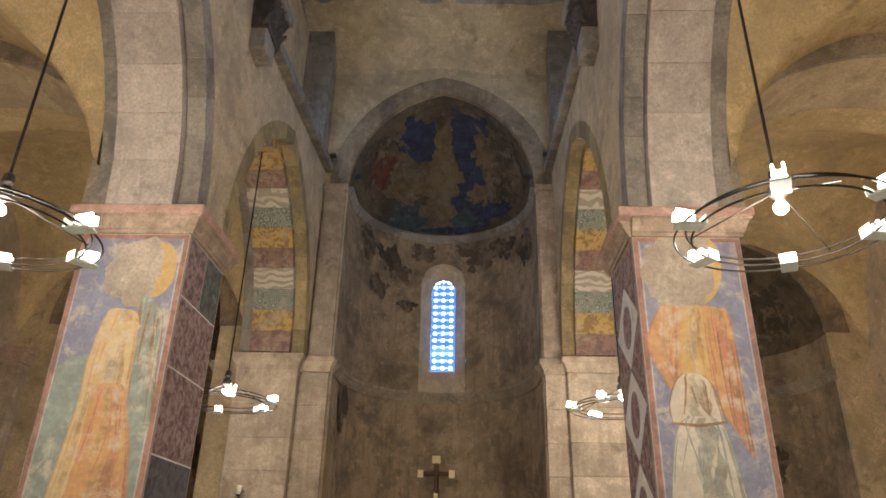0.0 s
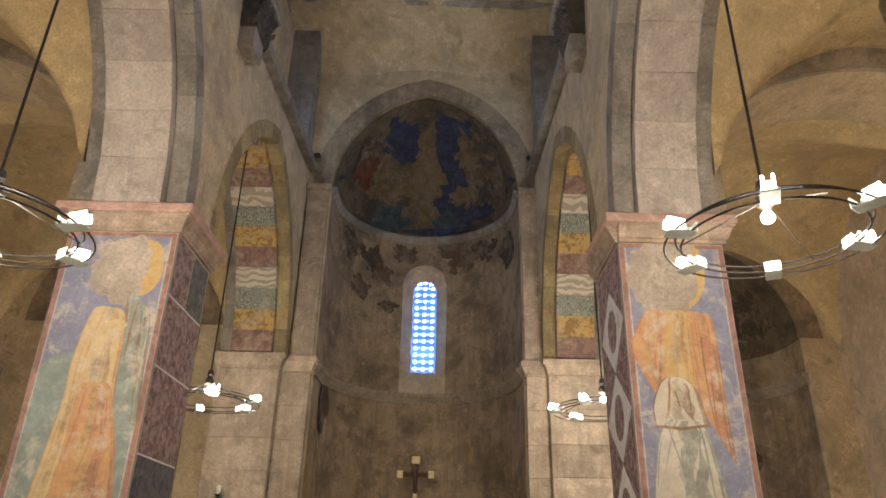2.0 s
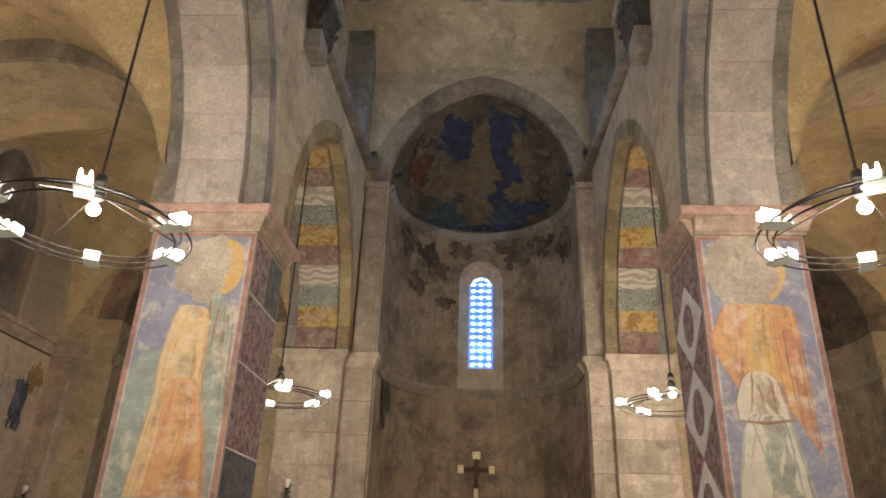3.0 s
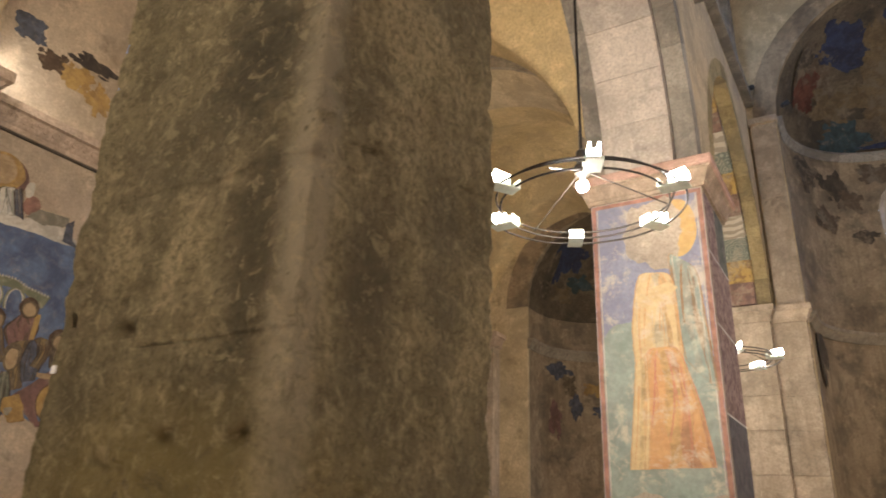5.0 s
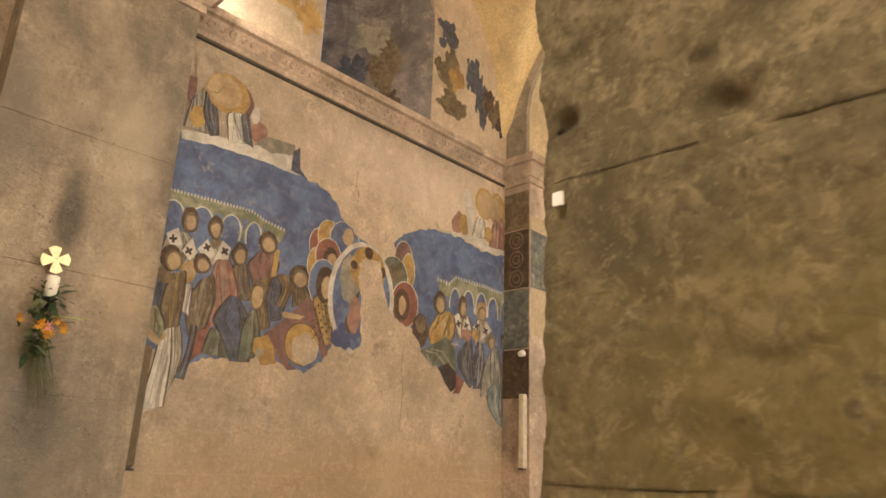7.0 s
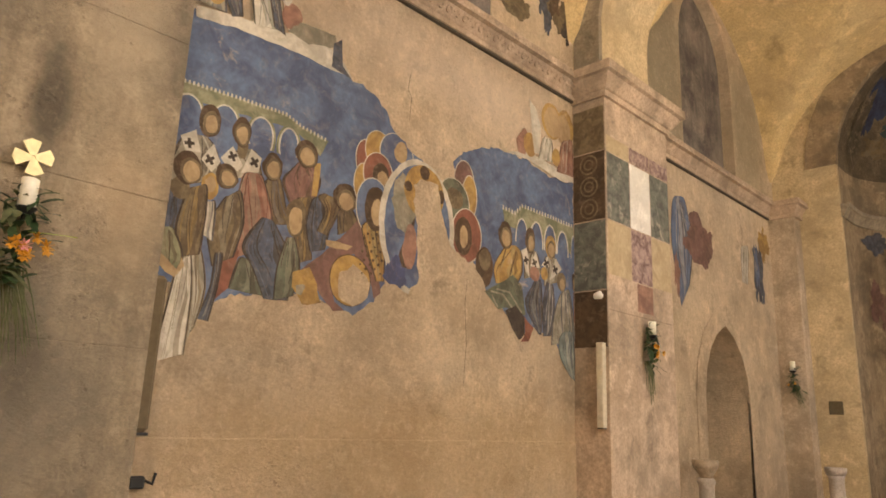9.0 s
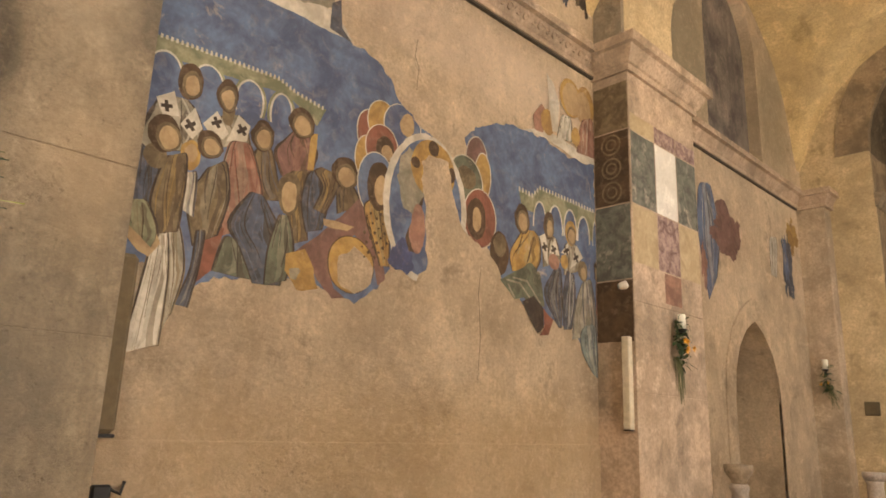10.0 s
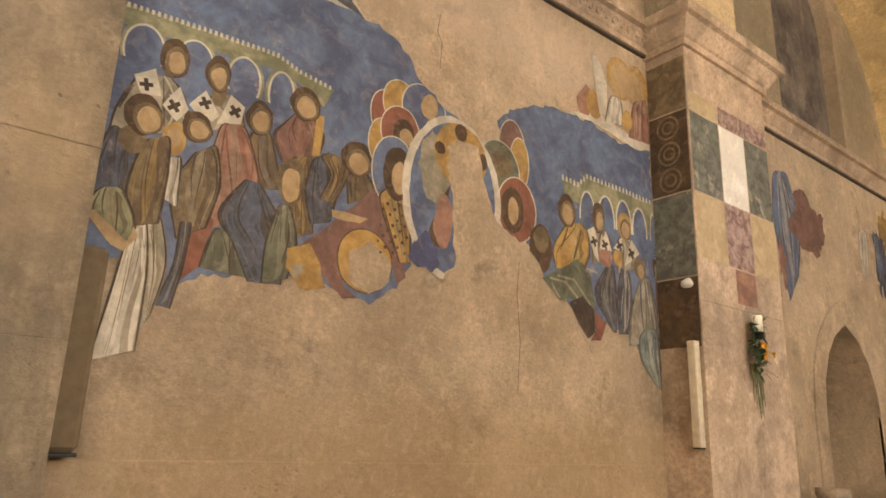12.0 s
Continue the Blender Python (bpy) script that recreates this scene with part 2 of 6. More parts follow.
def slab(bm, pts, axis, a, b):
    """A polygon drawn across axis ('x': points are y, z; 'y': x, z; 'z': x, y), drawn out from a to b."""
    def at(p, d):
        return {"x": (d, p[0], p[1]), "y": (p[0], d, p[1]), "z": (p[0], p[1], d)}[axis]
    lo = [bm.verts.new(at(p, a)) for p in pts]
    hi = [bm.verts.new(at(p, b)) for p in pts]
    bm.faces.new(lo)
    bm.faces.new(hi[::-1])
    n = len(pts)
    for i in range(n):
        bm.faces.new((lo[i], hi[i], hi[(i + 1) % n], lo[(i + 1) % n]))


def pointed(u0, u1, zs, rise, n=14):
    """Points of a pointed arch from (u0, zs) over the top to (u1, zs)."""
    w = (u1 - u0) / 2
    r = (rise * rise + w * w) / (2 * w)
    top = math.atan2(rise, r - w)
    left = [(u0 + r - r * math.cos(top * i / n), zs + r * math.sin(top * i / n)) for i in range(n + 1)]
    return left + [(u0 + u1 - u, z) for u, z in left[-2::-1]]


def stilted(u0, u1, z0, zs, rise, n=14):
    """Points of a flattened round arch on straight stilts from z0 up to zs."""
    m, w = (u0 + u1) / 2, (u1 - u0) / 2
    return [(u0, z0)] + [(m - w * math.cos(math.pi * i / (2 * n)), zs + rise * math.sin(math.pi * i / (2 * n))) for i in range(2 * n + 1)] + [(u1, z0)]


def arch_height(d, w, rise):
    """Height over the springing of a pointed arch of half span w, at a distance d from its middle."""
    r = (rise * rise + w * w) / (2 * w)
    c = r - w
    return math.sqrt(max(0.0, r * r - (min(abs(d), w) + c) ** 2))


def spandrel(bm, u0, u1, ztop, arch, axis, a, b):
    """Wall over an arch, from u0 to u1 and up to ztop, in two halves that meet over the crown."""
    k = len(arch) // 2
    slab(bm, [(u0, arch[0][1])] * (arch[0][0] > u0 + 1e-6) + arch[:k + 1] + [(arch[k][0], ztop), (u0, ztop)], axis, a, b)
    slab(bm, arch[k:] + [(u1, arch[-1][1])] * (arch[-1][0] < u1 - 1e-6) + [(u1, ztop), (arch[k][0], ztop)], axis, a, b)


def pierced(bm, u0, u1, z0, z1, hole, axis, a, b):
    """Wall from u0 to u1 and z0 to z1 with an arched opening: hole runs from its foot on the one side over the top to the other."""
    k = len(hole) // 2
    mid = hole[k][0]
    base = hole[0][1]
    lower = [(u0, z0), (mid, z0), (mid, base)] if base > z0 + 1e-4 else [(u0, z0)]
    slab(bm, lower + hole[:k + 1] + [(mid, z1), (u0, z1)], axis, a, b)
    lower = [(mid, base), (mid, z0), (u1, z0)] if base > z0 + 1e-4 else [(u1, z0)]
    slab(bm, [(mid, z1)] + hole[k:] + lower + [(u1, z1)], axis, a, b)


def ring(bm, inner, outer, axis, a, b, gap=0.006):
    """One voussoir between two pairs of points."""
    slab(bm, [inner[0], inner[1], outer[1], outer[0]], axis, a + gap, b - gap)


def moulding(bm, path, profile, z):
    """Sweeps a profile (out, up) along a plan path of (x, y); out is to the right of the way."""
    n = len(path)
    rows = []
    for i, p in enumerate(path):
        d = []
        if i:
            d.append(Vector(p) - Vector(path[i - 1]))
        if i < n - 1:
            d.append(Vector(path[i + 1]) - Vector(p))
        d = [v.normalized() for v in d]
        t = sum(d, Vector((0, 0))).normalized()
        k = 1 / max(0.35, t.dot(d[0]))
        nx, ny = t.y * k, -t.x * k
        rows.append([bm.verts.new((p[0] + nx * o, p[1] + ny * o, z + u)) for o, u in profile])
    m = len(profile)
    for a, b in zip(rows, rows[1:]):
        for j in range(m):
            bm.faces.new((a[j], b[j], b[(j + 1) % m], a[(j + 1) % m]))
    bm.faces.new(rows[0])
    bm.faces.new(rows[-1][::-1])


def tube(bm, pts, r, sides=8, closed=False):
    rows = []
    n = len(pts)
    for i in range(n):
        p = Vector(pts[i])
        a = Vector(pts[i - 1 if i or closed else 0])
        c = Vector(pts[(i + 1) % n if i < n - 1 or closed else n - 1])
        t = (c - a).normalized()
        s = t.cross(Vector((0, 0, 1)) if abs(t.z) < 0.9 else Vector((1, 0, 0))).normalized()
        w = s.cross(t)
        rad = r[i] if isinstance(r, list) else r
        rows.append([bm.verts.new(p + rad * (math.cos(6.2832 * k / sides) * s + math.sin(6.2832 * k / sides) * w)) for k in range(sides)])
    for a, b in zip(rows, rows[1:] + ([rows[0]] if closed else [])):
        for k in range(sides):
            bm.faces.new((a[k], a[(k + 1) % sides], b[(k + 1) % sides], b[k]))
    if not closed:
        bm.faces.new(rows[0])
        bm.faces.new(rows[-1][::-1])


def lathe(bm, profile, sides=20, x=0, y=0):
    """Profile of (radius, z) turned about the upright through x, y."""
    rows = [[bm.verts.new((x + r * math.cos(6.2832 * k / sides), y + r * math.sin(6.2832 * k / sides), z)) for k in range(sides)] for r, z in profile]
    for a, b in zip(rows, rows[1:]):
        for k in range(sides):
            bm.faces.new((a[k], a[(k + 1) % sides], b[(k + 1) % sides], b[k]))
    bm.faces.new(rows[0][::-1])
    bm.faces.new(rows[-1])


def box_uneven(bm, x0, y0, z0, x1, y1, z1, bev=0.012, rough=0.006):
    """A stone: a box with chamfered, slightly uneven edges."""
    vs = set(bm.verts)
    box(bm, x0, y0, z0, x1, y1, z1, bev)
    for v in bm.verts:
        if v not in vs:
            v.co += Vector((random.uniform(-rough, rough), random.uniform(-rough, rough), random.uniform(-rough, rough)))


# ---- the plan, in metres ----
NW_IN, NW_OUT = -2.72, -3.79   # north arcade, nave side and aisle side
SW_IN, SW_OUT = 1.58, 2.60     # south arcade
NORTH, SOUTH = -7.87, 6.73     # aisle walls
WEST, EAST = -4.0, 11.5
BAYS = ((-4.0, 1.06), (2.05, 6.12), (7.12, 11.2))
CAP, SPRING = 4.45, 4.72       # foot and top of the pillars' caps
STRING = 8.42                   # string course of the nave, springing of its vault
ARCH_RISE = 2.75               # arcade arches
AISLE_RISE = 2.28             # aisle vaults along the aisle
AISLE_CROSS = 2.30            # and across it

# ---- the large structure ----
setting("floor", boxed(NORTH - 0.8, WEST - 0.8, -0.2, SOUTH + 0.8, 14.8, 0.0), M_FLOOR, "worn pale limestone paving of the church floor", "floor")
setting("wall_west", boxed(NORTH - 0.8, WEST - 0.8, 0.0, SOUTH + 0.8, WEST, 11.6), M_WALL, "plain plastered west wall of the church", "wall")
setting("wall_south", boxed(SOUTH, WEST, 0.0, SOUTH + 0.8, 14.8, 8.5), M_WALL, "plain plastered south aisle wall", "wall")
setting("roof", boxed(NORTH - 0.8, WEST - 0.8, 11.6, SOUTH + 0.8, 14.8, 11.9), M_GREY, "flat stone roof over the vaults", "roof")


def ceiling_vault(x0, x1, y0, y1, spring, rise_x, rise_y, material, label, steps=40, extend=0.0, lift=0.0, inset=0.0):
    """A groin vault: two crossing pointed barrels."""
    xc, yc, wx, wy = (x0 + x1) / 2, (y0 + y1) / 2, (x1 - x0) / 2, (y1 - y0) / 2
    bm = bmesh.new()
    grid = []
    for i in range(steps + 1):
        row = []
        for j in range(steps + 1):
            x, y = x0 - extend + (x1 - x0 + 2 * extend) * i / steps, y0 + (y1 - y0) * j / steps
            z = spring + max(arch_height(x - xc, wx, rise_x), lift + arch_height(y - yc, wy - inset, rise_y))
            row.append(bm.verts.new((x, y, z + 0.012 * noise.noise((x * 1.3, y * 1.3, 0)))))
        grid.append(row)
    for i in range(steps):
        for j in range(steps):
            bm.faces.new((grid[i][j], grid[i][j + 1], grid[i + 1][j + 1], grid[i + 1][j]))
    return setting("ceiling", bm, material, label, "ceiling", True)


for y0, y1 in ((-4.0, 1.06), (1.9, 6.2), (7.05, 11.56)):
    for x0, x1 in ((NORTH, NW_OUT), (SW_OUT, SOUTH)):
        ceiling_vault(x0, x1, y0, y1, SPRING, AISLE_RISE, AISLE_CROSS, M_VAULT, "ochre plastered groin vault over the aisle", 48, 0.0, 0.48, 0.18)
    ceiling_vault(NW_IN, SW_IN, y0, y1, STRING, 2.4, 0.5, M_NVAULT, "pale plastered groin vault over the nave", 44, 0.55, 2.0)


M_OCHRE = masonry("ochre_painted_stone", (0.42, 0.33, 0.17), (0.31, 0.23, 0.11), (0.20, 0.165, 0.11), 0.7, pieces=0.25, streaks=0.4)


def painted_band(name, ground, mark, kind):
    """Arch stone painted with waves, scrolls or blotches."""
    m, t, b = nodes_of(name)
    co = t.nodes.new("ShaderNodeNewGeometry").outputs["Position"]
    if kind == "waves":
        w = t.nodes.new("ShaderNodeTexWave")
        w.bands_direction = "Z"
        w.inputs["Scale"].default_value, w.inputs["Distortion"].default_value, w.inputs["Detail"].default_value = 3.2, 9.0, 2.0
        t.links.new(co, w.inputs["Vector"])
        fac = ramp(t, w.outputs["Fac"], [(0.45, (0, 0, 0)), (0.7, (0.85,) * 3)])
    elif kind == "scrolls":
        w = t.nodes.new("ShaderNodeTexVoronoi")
        w.inputs["Scale"].default_value = 7.0
        t.links.new(co, w.inputs["Vector"])
        s_ = t.nodes.new("ShaderNodeMath")
        s_.operation = "SINE"
        k = t.nodes.new("ShaderNodeMath")
        k.operation = "MULTIPLY"
        k.inputs[1].default_value = 28.0
        t.links.new(w.outputs["Distance"], k.inputs[0])
        t.links.new(k.outputs[0], s_.inputs[0])
        fac = ramp(t, s_.outputs[0], [(0.3, (0, 0, 0)), (0.6, (0.8,) * 3)])
    else:
        fac = ramp(t, noise_tex(t, 7.0, 4, 0.6, 1.5), [(0.48, (0, 0, 0)), (0.56, (0.85,) * 3)])
    col = blend(t, fac, ground, mark)
    col = blend(t, ramp(t, noise_tex(t, 4.0, 8, 0.72, 0.4), [(0.50, (0, 0, 0)), (0.66, (0.7,) * 3)]), col, (0.45, 0.38, 0.27))
    t.links.new(col, b.inputs["Base Color"])
    b.inputs["Roughness"].default_value = 0.88
    bump(t, b, [(noise_tex(t, 20, 6, 0.7), 0.4, 0.006)])
    return m


M_BANDS = [painted_band("painted_band_red", (0.27, 0.16, 0.12), (0.16, 0.10, 0.08), "blotch"), painted_band("painted_band_ochre", (0.50, 0.33, 0.10), (0.24, 0.14, 0.06), "blotch"),
           painted_band("painted_band_green", (0.17, 0.19, 0.15), (0.40, 0.40, 0.32), "scrolls"), painted_band("painted_band_white", (0.60, 0.53, 0.41), (0.32, 0.27, 0.20), "waves")]


def voussoirs(parent, y0, y1, rise, thick, x0, x1, count, pick):
    """The wedge stones of one order of an arch."""
    inner, outer = pointed(y0, y1, SPRING, rise, count), pointed(y0 - thick, y1 + thick, SPRING, rise + thick * 1.05, count)
    for i in range(len(inner) - 1):
        bm = bmesh.new()
        d = 0.004
        ring(bm, (inner[i], inner[i + 1]), (outer[i], outer[i + 1]), "x", x0 + random.uniform(0, d), x1 - random.uniform(0, d), 0)
        c = sum((v.co for v in bm.verts), Vector()) / len(bm.verts)
        for v in bm.verts:
            k = (v.co - c)
            v.co = c + Vector((k.x, k.y * 0.993, k.z * 0.993))
        part("voussoir", bm, pick(i, len(inner) - 1), parent)


M_SOOT = masonry("sooty_stone", (0.12, 0.10, 0.085), (0.07, 0.06, 0.05), (0.03, 0.027, 0.024), 0.6)


def span_box(xa, xb, y0, y1, z0, z1):
    return boxed(min(xa, xb), y0, z0, max(xa, xb), y1, z1, 0.008)


def arcade(name, inner, outer, label):
    """Nave wall over one arcade, with arches of three orders and the recessed wall with high windows above the string course."""
    s = 1 if inner > outer else -1
    bm = bmesh.new()
    for (y0, y1) in BAYS:
        a, b = (y0 - 0.5 if y0 > 0 else y0), (y1 + 0.5 if y1 < 10 else APY_WALL)
        ar = pointed(y0 - (0.22 if y0 > 0 else 0), y1 + 0.22, SPRING, ARCH_RISE + 0.24)
        spandrel(bm, a, b, STRING, ar, "x", min(inner, outer), max(inner, outer))
    wall = setting(name, bm, M_NAVE, label, "wall")
    for k, (y0, y1) in enumerate(BAYS):
        nave = (inner - s * 0.20, inner + s * 0.004)
        soff = (outer + s * 0.19, inner - s * 0.205)
        side = (outer - s * 0.004, outer + s * 0.185)
        grey = lambda i, n: M_GREY
        if k == 2:
            face = lambda i, n: M_OCHRE
            under = lambda i, n: M_BANDS[min(i, n - 1 - i) % 4] if 0.5 * n - abs(i + 0.5 - 0.5 * n) > 0 else M_ARCH
        else:
            face, under = grey, (lambda i, n: M_ARCH)
        voussoirs(wall, y0, y1, ARCH_RISE, 0.24, min(nave), max(nave), 9, face)
        voussoirs(wall, y0 + 0.1, y1 - 0.1, ARCH_RISE - 0.13, 0.36, min(soff), max(soff), 10 if k == 2 else 7, under)
        voussoirs(wall, y0, y1, ARCH_RISE, 0.24, min(side), max(side), 9, grey)
        a, b = (y0 - 0.5 if y0 > 0 else y0), (y1 + 0.5 if y1 < 10 else APY_WALL)
        m = (y0 + y1) / 2
        bm = bmesh.new()
        hole = [(m - 0.45, STRING + 0.5)] + pointed(m - 0.45, m + 0.45, STRING + 1.3, 0.5, 8) + [(m + 0.45, STRING + 0.5)]
        lo, hi = sorted((inner - s * 0.52, inner - s * 0.95))
        pierced(bm, a, b, STRING, 11.4, hole, "x", lo, hi)
        part("upper_wall", bm, M_NAVE, wall)
        lo, hi = sorted((inner - s * 0.52, inner - s * 0.002))
        part("jamb", boxed(lo, y0 - 0.5 if y0 > 0 else y0, STRING, hi, y0 + 0.2, 11.4), M_GREY, wall)
        part("jamb", boxed(lo, y1 - 0.2, STRING, hi, b, 11.4), M_GREY, wall)
    return wall


APX, APR, APY_WALL = -0.50, 1.77, 11.5
arcade("wall_nave_north", NW_IN, NW_OUT, "weathered plastered nave wall over the north arcade")
arcade("wall_nave_south", SW_IN, SW_OUT, "weathered plastered nave wall over the south arcade")

for y0, y1 in ((1.06, 2.05), (6.12, 7.12)):
    bm = bmesh.new()
    spandrel(bm, NW_IN, SW_IN, 11.5, pointed(NW_IN + 0.12, SW_IN - 0.12, STRING, 2.15), "y", y0 + 0.1, y1 - 0.1)
    setting("trim", bm, M_GREY, "stone transverse arch across the nave vault", "arch")

# string courses of the nave, sagging towards the west, and the corbels they end on
for x, sgn in ((NW_IN, 1), (SW_IN, -1)):
    bm = bmesh.new()
    slab(bm, [(7.15, 7.90), (APY_WALL, 8.37), (APY_WALL, 8.53), (7.15, 8.06)], "x", x - sgn * 0.01, x + sgn * 0.14)
    slab(bm, [(7.15, 8.062), (APY_WALL, 8.532), (APY_WALL, 8.575), (7.15, 8.105)], "x", x - sgn * 0.01, x + sgn * 0.10)
    setting("trim", bm, M_GREY, "worn stone string course along the nave wall", "moulding")
    c = thing("corbel", "dark carved stone corbel capital on the nave wall", "corbel", None, "nave corbels", "structure")
    part("block", span_box(x - sgn * 0.02, x + sgn * 0.20, 6.72, 7.12, 7.32, 7.62), M_GREY, c)
    bm = bmesh.new()
    slab(bm, [(6.70, 7.62), (7.14, 7.62), (7.24, 8.12), (6.62, 8.12)], "x", x - sgn * 0.02, x + sgn * 0.22)
    part("bell", bm, M_SOOT, c)
    for i in range(24):
        bm = bmesh.new()
        u, v = 6.66 + 0.075 * (i % 8) + 0.03 * (i // 8 % 2), 7.70 + 0.15 * (i // 8)
        turn = Matrix.Rotation(random.uniform(-0.5, 0.5), 4, "X") @ Matrix.Rotation(sgn * 0.5, 4, "Y")
        bmesh.ops.create_icosphere(bm, subdivisions=2, radius=0.05, matrix=Matrix.Translation((x + sgn * (0.20 + 0.035 * (i // 8)), u, v)) @ turn @ Matrix.Diagonal((0.55, 0.75, 1.9, 1)))
        for v_ in bm.verts:
            v_.co += 0.03 * noise.noise_vector(v_.co * 16)
        part("leaf", bm, M_SOOT, c)
    part("slab", span_box(x - sgn * 0.02, x + sgn * 0.34, 6.56, 7.30, 8.12, 8.26), M_GREY, c)

# north wall with door, niche and window
DOOR = (8.80, 10.12)
THICK = 0.8
bm = bmesh.new()
hole = [(DOOR[0], 0.0)] + pointed(DOOR[0], DOOR[1], 1.80, 0.92, 10) + [(DOOR[1], 0.0)]
pierced(bm, 7.2, EAST + 0.5, 0.0, SPRING, hole, "x", NORTH - THICK, NORTH)
wall_n = setting("wall_north", bm, M_WALL, "north aisle wall with worn plaster and fresco remains", "wall")
part("lower_wall", boxed(NORTH - THICK, WEST, 0, NORTH, 7.2, SPRING), M_WALL, wall_n)
part("ledge", boxed(NORTH, 2.105, 0, NORTH + 0.02, 6.095, 1.285, 0.006), M_WALL, wall_n)
bm = bmesh.new()
pierced(bm, WEST, 1.5, SPRING, 8.4, [(-2.0, 5.3)] + pointed(-2.0, -0.9, 6.3, 0.6, 6) + [(-0.9, 5.3)], "x", NORTH - THICK, NORTH)
part("upper_wall", bm, M_WALL, wall_n)
bm = bmesh.new()
pierced(bm, 1.5, 6.6, SPRING, 8.4, [(3.38, 4.82)] + pointed(3.38, 4.84, 6.1, 0.75, 8) + [(4.84, 4.82)], "x", NORTH - THICK, NORTH)
part("upper_wall", bm, M_WALL, wall_n)
bm = bmesh.new()
slab(bm, [(NORTH - 0.01, 4.84), (NORTH - THICK, 3.93), (NORTH - THICK, 4.84)], "z", 4.82, 6.85)
# Darker than the wall plaster: recess shade is put into this colour.
M_REVEAL = masonry("shaded_reveal", (0.30, 0.25, 0.21), (0.16, 0.14, 0.125), (0.07, 0.062, 0.06), 0.8, streaks=0.5, clouds=0.6)
part("window_reveal", bm, M_REVEAL, wall_n, "splayed window reveal with its shade in the colour")
bm = bmesh.new()
pierced(bm, 6.6, EAST + 0.5, SPRING, 8.4, [(8.55, 4.80)] + pointed(8.55, 10.15, 6.4, 1.05, 8) + [(10.15, 4.80)], "x", NORTH - THICK, NORTH)
part("upper_wall", bm, M_WALL, wall_n)
# Niche back takes the same colour, its shade included.
part("niche_back", boxed(NORTH - THICK, 8.5, 4.78, NORTH - 0.16, 10.2, 7.6), M_REVEAL, wall_n, "grey stained niche back with shade in its colour")

# the doorway: stone surround, passage and blocked back
door = setting("door_1", boxed(NORTH - THICK - 0.14, 8.6, -0.1, NORTH - THICK - 0.02, 10.4, 3.0), M_STONE, "narrow pointed stone doorway in the north wall", "doorway")
for i in range(6):
    for j, (a, b) in enumerate(((8.6, 9.35), (9.355, 10.4)) if i % 2 else ((8.6, 9.7), (9.705, 10.4))):
        # Darker stone here stands in for the dimness inside the passage.
        part("block", boxed(NORTH - THICK - 0.02, a, 0.46 * i + 0.004, NORTH - THICK + 0.12, b, 0.46 * i + 0.456, 0.006), M_WARMGREY, door)
inner, outer = pointed(DOOR[0], DOOR[1], 1.80, 0.92, 4), pointed(DOOR[0] - 0.24, DOOR[1] + 0.24, 1.80, 1.2, 4)
for i in range(8):
    bm = bmesh.new()
    slab(bm, [inner[i], inner[i + 1], outer[i + 1], outer[i]], "x", NORTH - 0.03, NORTH + 0.012)
    part("voussoir", bm, M_WALL, door)
for i in range(4):
    for a, b in ((DOOR[0] - 0.24, DOOR[0]), (DOOR[1], DOOR[1] + 0.24)):
        part("jamb_stone", boxed(NORTH - 0.03, a, 0.45 * i + 0.002, NORTH + 0.012, b, 0.45 * i + 0.447, 0.004), M_WALL, door)

# pilasters of the north wall, laid in courses
for y0, y1, x, label in ((1.0, 2.10, -7.61, "plain stone pilaster with dark stains on the north wall"),
                         (6.1, 7.34, -7.51, "stone pilaster with painted marble panels on the north wall")):
    p = setting("pilaster", boxed(NORTH - 0.02, y0 + 0.01, 0.0, x - 0.012, y1 - 0.01, CAP + 0.15), M_MOULD, label, "pilaster")
    z, k = 0.0, 0
    while z < CAP + 0.1:
        h = min((0.78, 0.92, 0.74, 0.88)[k % 4], CAP + 0.15 - z)
        bm = bmesh.new()
        box_uneven(bm, NORTH - 0.015, y0, z + 0.0006, x, y1, z + h - 0.0006, 0.003, 0.001)
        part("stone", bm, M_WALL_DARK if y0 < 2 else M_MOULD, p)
        z, k = z + h, k + 1

# cornices of the north wall
# Dark brown for the strip that paints the shadow line under the cornice.
M_SHADOW_LINE = plain("shadow_line", (0.07, 0.055, 0.04), 0.95)
CORN = [(0, -0.02), (0.045, -0.02), (0.045, 0.025), (0.03, 0.03), (0.045, 0.05), (0.095, 0.145), (0.14, 0.15), (0.14, 0.175), (0.125, 0.18), (0.13, 0.23), (0, 0.23)]
CAPPROF = [(0, 0), (0.03, 0.0), (0.03, 0.06), (0.05, 0.07), (0.12, 0.19), (0.16, 0.20), (0.16, 0.29), (0, 0.29)]
